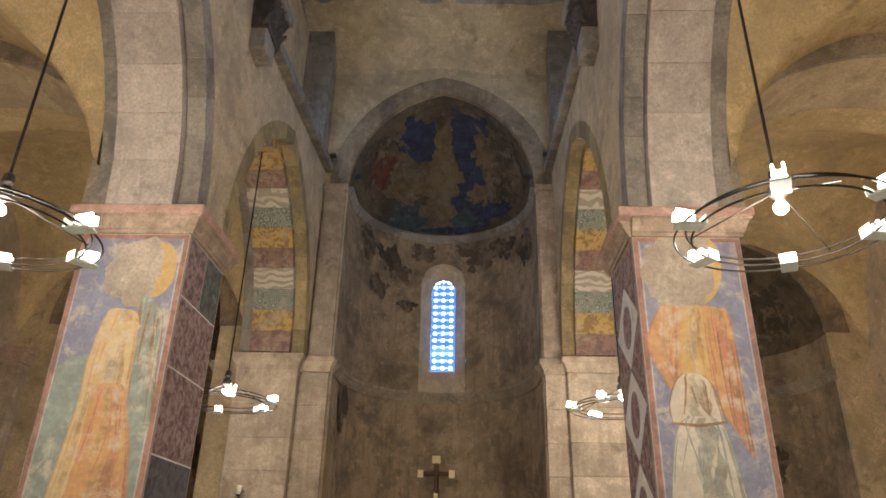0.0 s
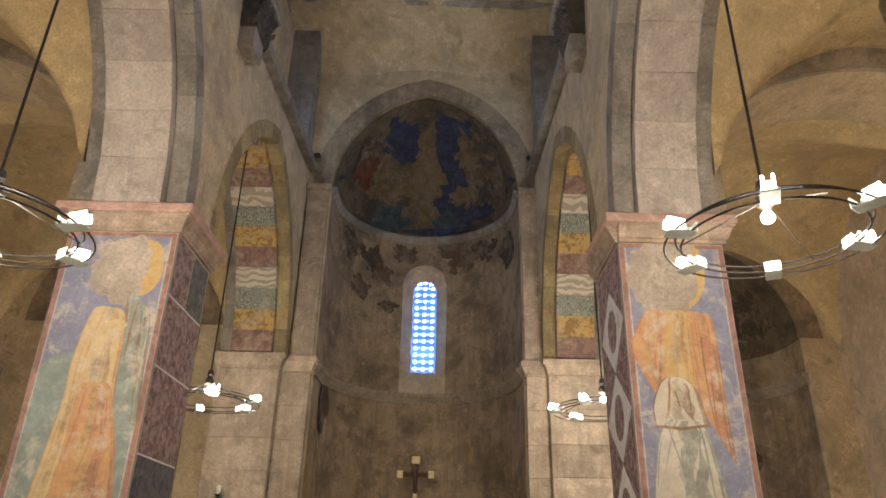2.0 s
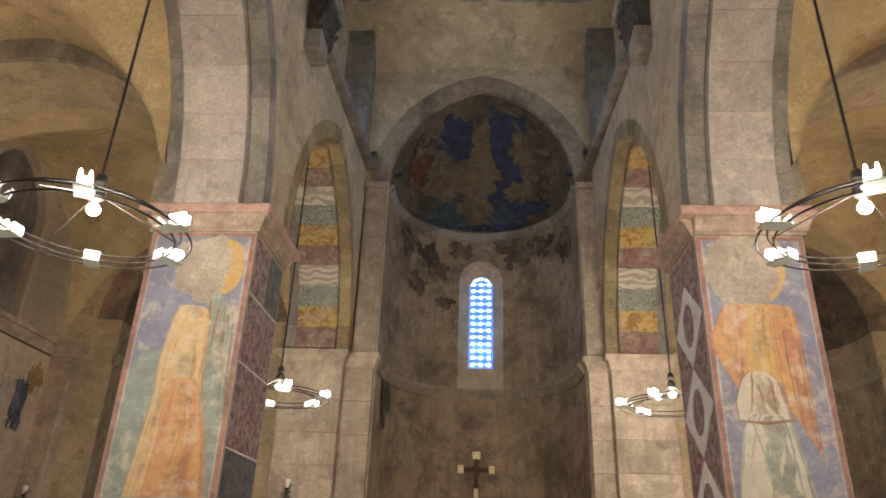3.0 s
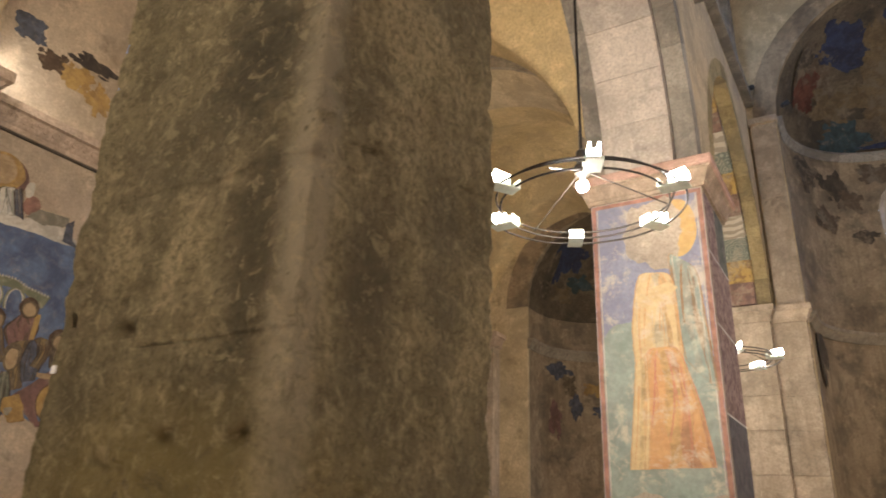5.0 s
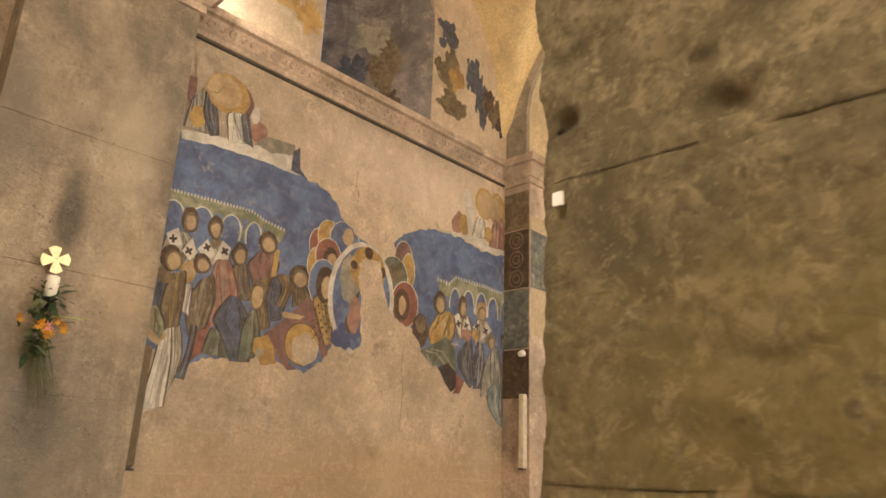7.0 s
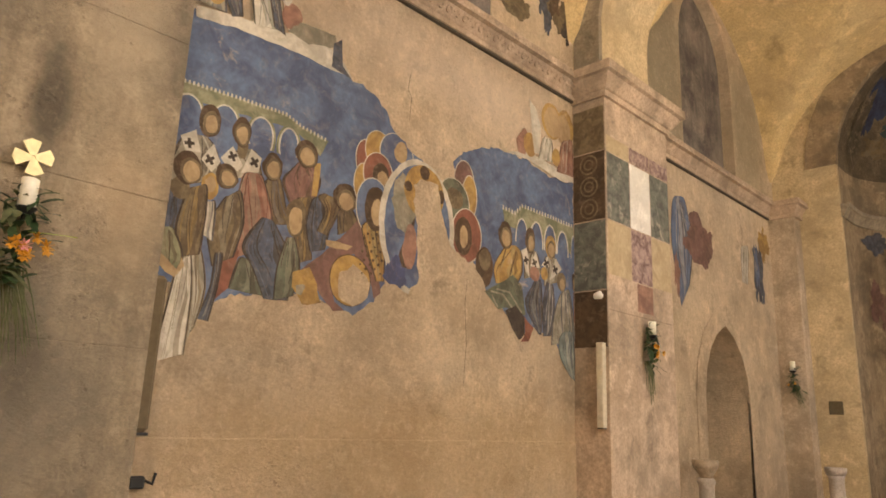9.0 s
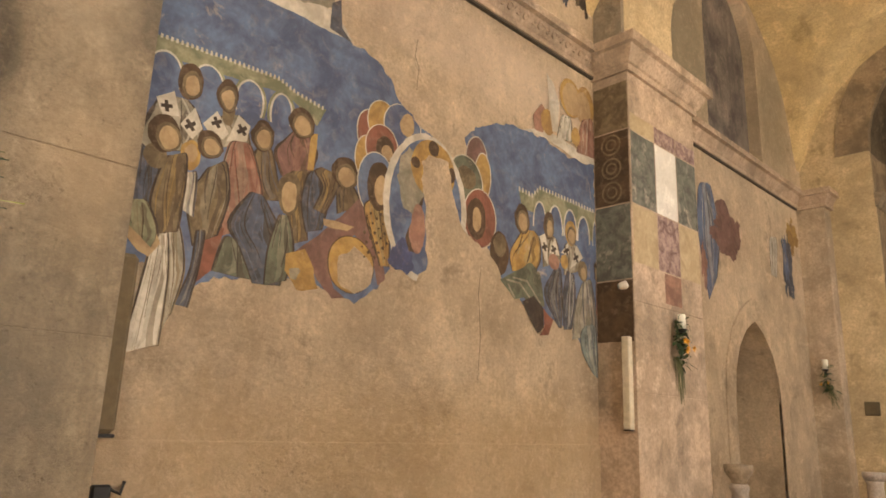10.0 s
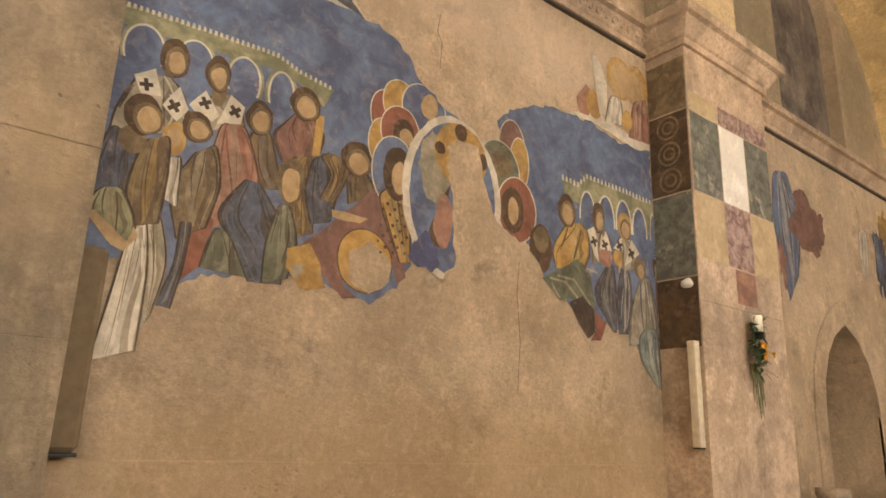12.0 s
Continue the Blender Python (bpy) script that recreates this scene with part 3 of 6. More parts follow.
for y0, y1 in ((WEST, 1.0), (2.10, 6.1), (7.34, EAST)):
    bm = bmesh.new()
    moulding(bm, [(NORTH, y0), (NORTH, y1)], CORN, 4.56)
    c = setting("trim", bm, M_MOULD, "carved stone cornice along the north wall", "cornice")
    # Thin dark strip laid where the cornice's shadow line falls.
    part("joint", boxed(NORTH, y0 + 0.005, 4.522, NORTH + 0.032, y1 - 0.005, 4.541), M_SHADOW_LINE, c, "dark strip painted as the cornice's shadow line")
    if y0 == 2.10:
        bm = bmesh.new()
        y = y0 + 0.08
        k = 0
        while y < y1 - 0.05:
            pts = []
            for i in range(9):
                a = 0.3 + i * 0.62
                r = 0.040 - 0.003 * i
                pts.append((NORTH + 0.072 + 0.28 * r * math.sin(a), y + r * math.cos(a) * (1 if k % 2 else -1), 4.655 + r * math.sin(a)))
            tube(bm, pts, 0.009, 5)
            y, k = y + 0.098, k + 1
        part("carving", bm, M_MOULD, c, "carved scroll frieze")
for y0, y1, x, z in ((1.0, 2.10, -7.61, 4.56), (6.1, 7.34, -7.51, 4.50)):
    bm = bmesh.new()
    moulding(bm, [(NORTH, y0), (x, y0), (x, y1), (NORTH, y1)], CAPPROF, z)
    setting("trim", bm, M_MOULD, "moulded stone cap of a wall pilaster", "cornice")

# aisle transverse arches
for y0, y1 in ((1.06, 2.05), (6.12, 7.10)):
    for x0, x1 in ((NORTH, NW_OUT), (SW_OUT, SOUTH)):
        bm = bmesh.new()
        a, b = (x0 + 0.3, x1 - 0.1) if x0 < 0 else (x0 + 0.1, x1 - 0.3)
        spandrel(bm, x0, x1, 8.3, stilted(a, b, SPRING, 5.40, 1.27, 16), "y", y0, y1)
        arch = setting("trim", bm, M_SOFFIT, "stone transverse arch across the aisle", "arch")
        inner, outer = stilted(a + 0.006, b - 0.006, SPRING, 5.40, 1.265, 8), stilted(a - 0.29, b + 0.29, SPRING, 5.40, 1.56, 8)
        for i in range(18):
            bm = bmesh.new()
            slab(bm, [inner[i], inner[i + 1], outer[i + 1], outer[i]], "y", y0 - 0.006, y0 + 0.05)
            part("voussoir", bm, M_WARMGREY, arch)


# east walls with the three apses
def apse(name, xc, r, y0, spring, rise, band, wall_x0, wall_x1, ztop, label, material, thick, opening=None):
    bm = bmesh.new()
    hole = [(xc - r, 0.0)] + pointed(xc - r, xc + r, spring, rise, 16) + [(xc + r, 0.0)]
    pierced(bm, wall_x0, wall_x1, 0.0, ztop, hole, "y", y0, y0 + 0.08)
    w = setting(name, bm, M_NVAULT, label, "wall")
    yc = y0 + thick
    angles = [math.pi * i / 36 for i in range(37)]
    half = opening[0] if opening else 0
    lim = math.asin(half / r) if half else 0
    if half:
        angles = [a for a in angles if abs(a - math.pi / 2) > lim + 0.02] + [math.pi / 2 - lim + 2 * lim * i / 12 for i in range(13)]
        angles.sort()

    def gap(a):
        if not half or abs(a - math.pi / 2) > lim + 1e-6:
            return None
        d = min(1, abs(math.sin(a - math.pi / 2) * r) / half)
        return opening[1], opening[2] + half * math.sqrt(max(0, 1 - d * d))
    bm, bd = bmesh.new(), bmesh.new()
    for a, b in zip(angles, angles[1:]):
        ga, gb = gap(a), gap(b)
        spans = [((0, 0), (spring, spring))]
        if ga and gb:
            spans = [((0, 0), (ga[0], gb[0])), ((ga[1], gb[1]), (spring, spring))]
        for lo, hi in spans:
            for j in range(8):
                q = []
                for ang, k, jj in ((a, 0, j), (b, 1, j), (b, 1, j + 1), (a, 0, j + 1)):
                    q.append(bm.verts.new((xc - r * math.cos(ang), yc + r * math.sin(ang), lo[k] + (hi[k] - lo[k]) * jj / 8)))
                bm.faces.new(q)
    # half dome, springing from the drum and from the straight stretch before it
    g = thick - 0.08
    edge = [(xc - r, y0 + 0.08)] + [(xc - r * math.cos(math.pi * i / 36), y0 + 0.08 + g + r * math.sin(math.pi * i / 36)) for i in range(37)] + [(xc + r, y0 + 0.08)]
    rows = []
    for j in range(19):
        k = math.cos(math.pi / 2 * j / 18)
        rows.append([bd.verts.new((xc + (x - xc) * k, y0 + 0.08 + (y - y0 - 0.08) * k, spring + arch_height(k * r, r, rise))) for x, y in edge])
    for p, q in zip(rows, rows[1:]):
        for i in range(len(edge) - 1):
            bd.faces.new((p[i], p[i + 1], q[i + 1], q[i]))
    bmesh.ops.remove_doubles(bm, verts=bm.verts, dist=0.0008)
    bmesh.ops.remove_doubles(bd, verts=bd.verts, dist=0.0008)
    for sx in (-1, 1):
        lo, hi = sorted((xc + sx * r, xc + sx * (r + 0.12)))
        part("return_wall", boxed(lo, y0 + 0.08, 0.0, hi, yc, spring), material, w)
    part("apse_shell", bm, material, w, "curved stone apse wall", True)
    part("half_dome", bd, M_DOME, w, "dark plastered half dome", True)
    # arch band round the half dome
    inner, outer = pointed(xc - r + 0.008, xc + r - 0.008, spring, rise - 0.008, 8), pointed(xc - r - band, xc + r + band, spring, rise + band, 8)
    for i in range(16):
        bm = bmesh.new()
        slab(bm, [inner[i], inner[i + 1], outer[i + 1], outer[i]], "y", y0 - 0.03, y0 + 0.085)
        part("voussoir", bm, M_APSE, w)
    return w


NAX, SAX = -5.63, 4.70         # middles of the side apses
WIN = (0.46, 4.68, 7.0)        # apse window: half width, sill, springing
AP_C = APY_WALL + 0.5
AP_SPRING, AP_RISE = 8.05, 2.20
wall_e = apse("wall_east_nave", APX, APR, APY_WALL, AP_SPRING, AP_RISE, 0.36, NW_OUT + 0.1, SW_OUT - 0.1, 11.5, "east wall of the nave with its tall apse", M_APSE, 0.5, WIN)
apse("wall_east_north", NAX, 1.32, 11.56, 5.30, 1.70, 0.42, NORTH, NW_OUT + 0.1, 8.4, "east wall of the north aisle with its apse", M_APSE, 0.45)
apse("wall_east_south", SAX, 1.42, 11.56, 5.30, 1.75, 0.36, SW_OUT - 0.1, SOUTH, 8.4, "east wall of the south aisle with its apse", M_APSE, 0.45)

# splayed embrasure of the apse window
bm = bmesh.new()
n = 16
YG = 14.02
GL = (0.25, 5.18, 6.93)
front, back = [], []
for i in range(n + 1):
    a = math.pi * i / n
    x = -math.cos(a)
    fx = x * WIN[0]
    front.append((APX + fx, AP_C + math.sqrt(APR * APR - fx * fx) - 0.003, WIN[2] + WIN[0] * math.sin(a)))
    back.append((APX + x * GL[0], YG, GL[2] + GL[0] * math.sin(a)))
fx = WIN[0]
for i in range(13):
    k = 1 - i / 6
    front.append((APX + fx * k, AP_C + math.sqrt(APR ** 2 - (fx * k) ** 2) - 0.004, WIN[1] - 0.004))
    back.append((APX + GL[0] * k, YG, GL[1]))
fv, bv = [bm.verts.new(p) for p in front], [bm.verts.new(p) for p in back]
for i in range(len(fv)):
    j = (i + 1) % len(fv)
    bm.faces.new((fv[i], fv[j], bv[j], bv[i]))
part("window_embrasure", bm, M_NAVE, wall_e, "splayed stone window embrasure")

# cornices of the apses
RIM = [(0, 0), (-0.03, 0), (-0.05, 0.04), (-0.10, 0.12), (-0.12, 0.13), (-0.12, 0.19), (0, 0.19)]
for xc, r, yc, z, scale in ((APX, APR, AP_C, 4.47, 1.0), (APX, APR, AP_C, AP_SPRING - 0.10, 0.8), (NAX, 1.32, 12.01, 4.50, 1.0), (SAX, 1.42, 12.01, 4.50, 1.0)):
    path = [(xc - r * math.cos(math.pi * i / 40), yc + r * math.sin(math.pi * i / 40)) for i in range(41)]
    path = [(xc - r, yc - 0.44)] + path + [(xc + r, yc - 0.44)]
    bm = bmesh.new()
    moulding(bm, path, [(-o * scale, u * scale) for o, u in RIM], z)
    setting("trim", bm, M_GREY if z > 5 else M_WARMGREY, "moulded stone cornice round the apse", "cornice")

# responds and jamb pilasters beside the main apse
for s, x_out, x_in, x_jamb in ((1, NW_OUT, NW_IN - 0.06, APX - APR), (-1, SW_OUT, SW_IN + 0.06, APX + APR)):
    for lo, hi, y, lab in ((x_out, x_in, 11.2, "pale stone respond with a moulded cap"), (x_in + s * 0.002, x_jamb - s * 0.02, 11.36, "slim stone pilaster beside the apse")):
        lo, hi = min(lo, hi), max(lo, hi)
        p = setting("pilaster", boxed(lo + 0.02, y + 0.02, 0, hi - 0.02, APY_WALL + 0.02, CAP + 0.02), M_MOULD, lab, "pilaster")
        z, k = 0.0, 0
        while z < CAP - 0.01:
            h = min((0.55, 0.62, 0.50)[k % 3], CAP - z)
            bm = bmesh.new()
            box_uneven(bm, lo, y, z + 0.002, hi, APY_WALL, z + h - 0.002, 0.006, 0.003)
            part("stone", bm, M_STONE, p)
            z, k = z + h, k + 1
        bm = bmesh.new()
        moulding(bm, [(lo, APY_WALL), (lo, y), (hi, y), (hi, APY_WALL)], [(0, 0), (0.02, 0), (0.02, 0.06), (0.07, 0.16), (0.09, 0.16), (0.09, 0.25), (0, 0.25)], CAP)
        part("cap", bm, M_STONE, p)
    # slim shaft above, to the impost of the half dome
    lo, hi = sorted((x_jamb - s * 0.40, x_jamb - s * 0.02))
    p = setting("pilaster", boxed(lo, 11.40, CAP + 0.25, hi, APY_WALL, AP_SPRING - 0.12), M_STONE, "stone shaft beside the apse opening", "pilaster")
    bm = bmesh.new()
    box(bm, lo - 0.04, 11.34, AP_SPRING - 0.12, hi + 0.04, APY_WALL, AP_SPRING, 0.015)
    part("impost", bm, M_STONE, p)


# pillars
def pillar(x0, x1, y0, y1, material, label, rough):
    p = thing("pillar", label, "pillar", None, "church pillars")
    part("core", boxed(x0 + 0.07, y0 + 0.07, 0.0, x1 - 0.07, y1 - 0.07, CAP), M_MOULD, p)
    z, k = 0.0, 0
    while z < CAP - 0.01:
        h = min(0.48 if k else 0.41, CAP - z)
        cut = (0.42, 0.62, 0.36, 0.55)[k % 4]
        spans = ((x0, x0 + (x1 - x0) * cut), (x0 + (x1 - x0) * cut, x1)) if rough and k % 3 == 4 else ((x0, x1),)
        for a, b in spans:
            bm = bmesh.new()
            g = 0.0018 if rough else 0.0008
            box(bm, a + (g if a > x0 else 0), y0, z + g, b - (g if b < x1 else 0), y1, z + h - g)
            if rough:
                bmesh.ops.bevel(bm, geom=list(bm.edges), offset=0.0015, segments=1, affect="EDGES")
                long = [e for e in bm.edges if e.calc_length() > 0.1]
                bmesh.ops.subdivide_edges(bm, edges=long, cuts=48, use_grid_fill=True)
                bm.normal_update()
                for v in bm.verts:
                    c = v.co
                    d = 0.016 * noise.fractal(Vector((c.x, c.y, c.z)) * 2.2, 0.9, 2.1, 4) + 0.012 * noise.fractal(Vector((c.x * 9, c.y * 9, c.z * 13)), 0.8, 2.2, 4)
                    pit = noise.noise(Vector((c.x * 11 + 5, c.y * 11, c.z * 15)))
                    d -= 0.075 * max(0.0, pit - 0.42) * (1.5 if noise.noise(c * 1.7) > 0 else 0.5)
                    edge = min(1.0, max(0.0, min(c.z - z, z + h - c.z) / 0.03))
                    chip = 0.013 * max(0.0, noise.noise(c * 6.5) + 0.5 * noise.noise(c * 19)) * (1 - edge)
                    v.co = c + v.normal * (d * (0.35 + 0.65 * edge) - chip)
            part("stone", bm, material, p, "", rough)
        if rough:
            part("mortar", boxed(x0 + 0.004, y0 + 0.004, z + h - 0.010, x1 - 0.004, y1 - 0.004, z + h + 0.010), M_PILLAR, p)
        z, k = z + h, k + 1
    bm = bmesh.new()
    moulding(bm, [(x0, y0), (x1, y0), (x1, y1), (x0, y1), (x0, y0)], [(0, 0), (0.03, 0), (0.03, 0.035), (0.045, 0.04), (0.09, 0.15), (0.11, 0.16), (0.11, 0.175), (0, 0.175)], CAP)
    cap = part("capital", bm, M_MOULD, p, "carved stone capital with a scroll frieze")
    part("abacus", boxed(x0 - 0.135, y0 - 0.135, CAP + 0.176, x1 + 0.135, y1 + 0.135, SPRING, 0.012), M_PINK, p, "pink-washed abacus slab")
    if not rough:
        bm = bmesh.new()
        for sgn, ax in ((1, "x"), (-1, "x"), (-1, "y")):
            lo, hi = (x0, x1) if ax == "y" else (y0, y1)
            u = lo + 0.05
            k = 0
            while u < hi - 0.03:
                pts = []
                for i in range(8):
                    a = 0.3 + i * 0.68
                    r = 0.034 - 0.003 * i
                    du, dz = r * math.cos(a) * (1 if k % 2 else -1), r * math.sin(a)
                    off = 0.068 + 0.42 * dz
                    pts.append((u + du, y0 - off, CAP + 0.095 + dz) if ax == "y" else ((x1 + off if sgn > 0 else x0 - off), u + du, CAP + 0.095 + dz))
                tube(bm, pts, 0.006, 4)
                u, k = u + 0.075, k + 1
        part("carving", bm, M_MOULD, p)
    return p


M_PINK = masonry("pink_stone", (0.58, 0.38, 0.30), (0.46, 0.29, 0.22), (0.33, 0.24, 0.19), 0.4)
M_SHAFT = masonry("fresco_plaster", (0.58, 0.49, 0.38), (0.47, 0.38, 0.29), (0.34, 0.28, 0.22), 0.4)
pillar(-3.79, -2.83, 1.06, 2.05, M_PILLAR, "rough bare stone pillar with dark stains", True)
pillar(NW_OUT, NW_IN, 6.12, 7.12, M_SHAFT, "square pillar with a faded fresco in ochre robes", False)
pillar(SW_IN, SW_OUT, 6.12, 7.12, M_SHAFT, "square pillar with a faded fresco in red and white", False)
pillar(SW_IN, SW_OUT, 1.06, 2.05, M_PILLAR, "rough bare stone pillar with dark stains", True)

# corner pilaster between north wall and east wall
p = setting("pilaster", boxed(NORTH, 11.28, 0.0, NORTH + 0.36, 11.56, CAP + 0.1), M_STONE, "stone corner pilaster beside the side apse", "pilaster")
bm = bmesh.new()
moulding(bm, [(NORTH, 11.28), (NORTH + 0.36, 11.28), (NORTH + 0.36, 11.56)], CORN, 4.54)
part("cap", bm, M_MOULD, p)

# ---- lamps ----
M_IRON = plain("black_iron", (0.035, 0.028, 0.022), 0.45, 0.6)
M_BULB = glow("lit_bulb", (1.0, 0.90, 0.74), 60.0)
M_CUP, t_, b_ = nodes_of("lamp_glass")
b_.inputs["Base Color"].default_value = (0.80, 0.86, 0.80, 1)
b_.inputs["Roughness"].default_value = 0.15
b_.inputs["Transmission Weight"].default_value = 0.6
b_.inputs["IOR"].default_value = 1.3
RING_R = 0.63


def chandelier(first=None):
    c = thing("chandelier", "black iron ring chandelier with six lit glass lamps", "chandelier", None, "ring chandeliers")
    for r, z in ((RING_R + 0.05, -0.03), (RING_R - 0.06, -0.03), (RING_R - 0.03, 0.03)):
        bm = bmesh.new()
        tube(bm, [(r * math.cos(6.2832 * i / 64), r * math.sin(6.2832 * i / 64), z) for i in range(64)], 0.0075, 6, True)
        part("ring", bm, M_IRON, c)
    bm = bmesh.new()
    lathe(bm, [(0.012, 0.42), (0.035, 0.40), (0.045, 0.34), (0.03, 0.31), (0.055, 0.28), (0.055, 0.22), (0.02, 0.19)], 14)
    part("hub", bm, M_IRON, c)
    bm = bmesh.new()
    tube(bm, [(0, 0, 0.40), (0, 0, 3.88)], 0.011, 8)
    part("rod", bm, M_IRON, c)
    for k in range(3):
        a = 6.2832 * k / 3 + 0.5
        bm = bmesh.new()
        tube(bm, [(0.03 * math.cos(a), 0.03 * math.sin(a), 0.24), ((RING_R - 0.05) * math.cos(a), (RING_R - 0.05) * math.sin(a), 0.0)], 0.005, 6)
        part("stay", bm, M_IRON, c)
    bm = bmesh.new()
    bmesh.ops.create_uvsphere(bm, u_segments=16, v_segments=10, radius=0.045, matrix=Matrix.Translation((0, 0, 0.13)))
    part("bulb", bm, M_BULB, c, "bright central bulb", True)
    for k in range(6):
        a = 6.2832 * k / 6 + 0.97
        ca, sa = math.cos(a), math.sin(a)
        m = Matrix.Translation((RING_R * ca, RING_R * sa, 0)) @ Matrix.Rotation(a, 4, "Z")
        # bracket: a pale clamp plate across the rings
        bm = bmesh.new()
        box(bm, -0.10, -0.055, -0.045, 0.09, 0.055, -0.030, 0.004)
        box(bm, -0.10, -0.055, -0.030, -0.09, 0.055, 0.03, 0.002)
        bm.transform(m)
        lamp = part("lamp_holder", bm, M_CLAMP, c, "pale metal lamp holder")
        bm = bmesh.new()
        lathe(bm, [(0.030, -0.028), (0.050, -0.022), (0.052, 0.012), (0.046, 0.012), (0.044, -0.014), (0.026, -0.018)], 18)
        bm.transform(m)
        part("glass_cup", bm, M_CUP, lamp, "pale green glass lamp cup", True)
        bm = bmesh.new()
        box(bm, 0.0, -0.042, -0.012, 0.135, 0.042, 0.006, 0.004)
        box(bm, 0.0, -0.042, 0.006, 0.135, -0.026, 0.062, 0.004)
        box(bm, 0.0, 0.026, 0.006, 0.135, 0.042, 0.062, 0.004)
        bm.transform(m @ Matrix.Translation((-0.025, 0, 0)) @ Matrix.Scale(0.86, 4) @ Matrix.Rotation(radians(-9), 4, "Y"))
        part("bulb", bm, M_BULB, lamp, "bright frosted glass trough")
    return c


M_CLAMP = plain("pale_clamp", (0.55, 0.60, 0.52), 0.35, 0.2)
# Last two hang unseen to the west, added to light the pillar fronts.
SPOTS = ((-3.17, 4.10, 3.52), (2.03, 4.07, 3.55), (-3.2, 9.16, 3.47), (2.03, 9.16, 3.47), (-3.17, -1.3, 3.52), (2.03, -1.3, 3.52))
base = chandelier()
base.matrix_world = pose(*SPOTS[0])
for k, p in enumerate(SPOTS[1:]):
    copy_thing(base, pose(*p, 0, 0, 10 if k == 0 else 0))
for x, y, z in SPOTS:
    point_lamp("chandelier_light", x, y, z + 0.06, LAMP_WATTS * (0.8 if y < 0 and x < 0 else 1.15 if y < 0 else 1.02 if x < 0 and y < 5 else 0.52 if x < 0 else 1.0), 0.30)

# ---- wall paintings ----
STEP = 0.00006                 # thickness of four coats


def on_north(u, v, d):
    return NORTH + d, u, v


def ragged(pts, amount, step=0.035):
    """A closed outline, drawn finer and worn at its edge."""
    out = []
    for a, b in zip(pts, pts[1:] + pts[:1]):
        n = max(1, int(math.dist(a, b) / step))
        for i in range(n):
            u, v = a[0] + (b[0] - a[0]) * i / n, a[1] + (b[1] - a[1]) * i / n
            k = Vector((u * 9, v * 9, 3))
            out.append((u + amount * (noise.noise(k) + 0.6 * noise.noise(k * 3)), v + amount * (noise.noise(k + Vector((7, 7, 7))) + 0.6 * noise.noise(k * 3.1))))
    return out


class Painting:
    """Coats of colour on one flat or curved surface."""

    def __init__(self, name, label, surface, category="wall painting", lift=0.0):
        self.thing, self.surface, self.coat, self.lift = thing(name, label, category), surface, 1, lift

    def shape(self, name, pts, mat, wear=0.01, label=""):
        pts = ragged(pts, wear) if wear else pts
        d = 0.002 + STEP * self.coat
        self.coat += 0.25
        bm = bmesh.new()
        bm.faces.new([bm.verts.new(self.surface(u, v, d)) for u, v in pts])
        return part(name, bm, mat, self.thing, label)

    def oval(self, name, u, v, ru, rv, mat, wear=0.006, a0=0.0, a1=360.0, tilt=0.0, label=""):
        n = 26
        c, s = math.cos(radians(tilt)), math.sin(radians(tilt))
        pts = []
        for i in range(n):
            a = radians(a0 + (a1 - a0) * i / (n if a1 - a0 >= 360 else n - 1))
            x, y = ru * math.cos(a), rv * math.sin(a)
            pts.append((u + x * c - y * s, v + x * s + y * c))
        return self.shape(name, pts, mat, wear, label)

    def band(self, name, u, v, r0, r1, a0, a1, mat, squash=1.0):
        pts = [(u + r1 * math.cos(radians(a0 + (a1 - a0) * i / 16)), v + squash * r1 * math.sin(radians(a0 + (a1 - a0) * i / 16))) for i in range(17)]
        pts += [(u + r0 * math.cos(radians(a1 + (a0 - a1) * i / 16)), v + squash * r0 * math.sin(radians(a1 + (a0 - a1) * i / 16))) for i in range(17)]
        return self.shape(name, pts, mat, 0)

    def stroke(self, name, pts, w, mat):
        left, right = [], []
        for i, p in enumerate(pts):
            a, b = pts[max(0, i - 1)], pts[min(len(pts) - 1, i + 1)]
            dx, dy = b[0] - a[0], b[1] - a[1]
            k = math.hypot(dx, dy) or 1
            h = w / 2 * (0.35 + 0.65 * math.sin(math.pi * (i + 0.6) / (len(pts) + 0.2)))
            left.append((p[0] - dy / k * h, p[1] + dx / k * h))
            right.append((p[0] + dy / k * h, p[1] - dx / k * h))
        return self.shape(name, left + right[::-1], mat, 0)

    def blob(self, name, u, v, ru, rv, mat, wear=0.35, seed=0, spread=True):
        """A worn patch in rings, so that it also lies on curved walls."""
        d = 0.003 + self.lift + STEP * (26 if self.lift else 1) * self.coat
        self.coat += 0.25
        bm = bmesh.new()
        n = 56
        mid = bm.verts.new(self.surface(u, v, d))
        last = None
        for k in (1, 2, 3, 4):
            row = []
            for i in range(n):
                a = 6.2832 * i / n
                q = Vector((math.cos(a) * 1.3, math.sin(a) * 1.3, seed * 3.7 + 1))
                r = (1 + wear * (1.3 * noise.noise(q) + 0.55 * noise.noise(q * 2.3) + 0.22 * noise.noise(q * 6) + 0.14 * noise.noise(q * 13))) * k / 4
                row.append(bm.verts.new(self.surface(u + ru * r * math.cos(a), v + rv * r * math.sin(a), d)))
            for i in range(n):
                j = (i + 1) % n
                bm.faces.new((mid, row[i], row[j]) if last is None else (last[i], row[i], row[j], last[j]))
            last = row
        if spread:
            for i in range(4):
                a = 1.57 * i + seed
                k = 0.22 + 0.1 * (i % 3)
                self.blob(name, u + ru * 1.05 * math.cos(a), v + rv * 1.05 * math.sin(a), ru * k, rv * k, mat, wear, seed + 200 + i, False)
        return part(name, bm, mat, self.thing)

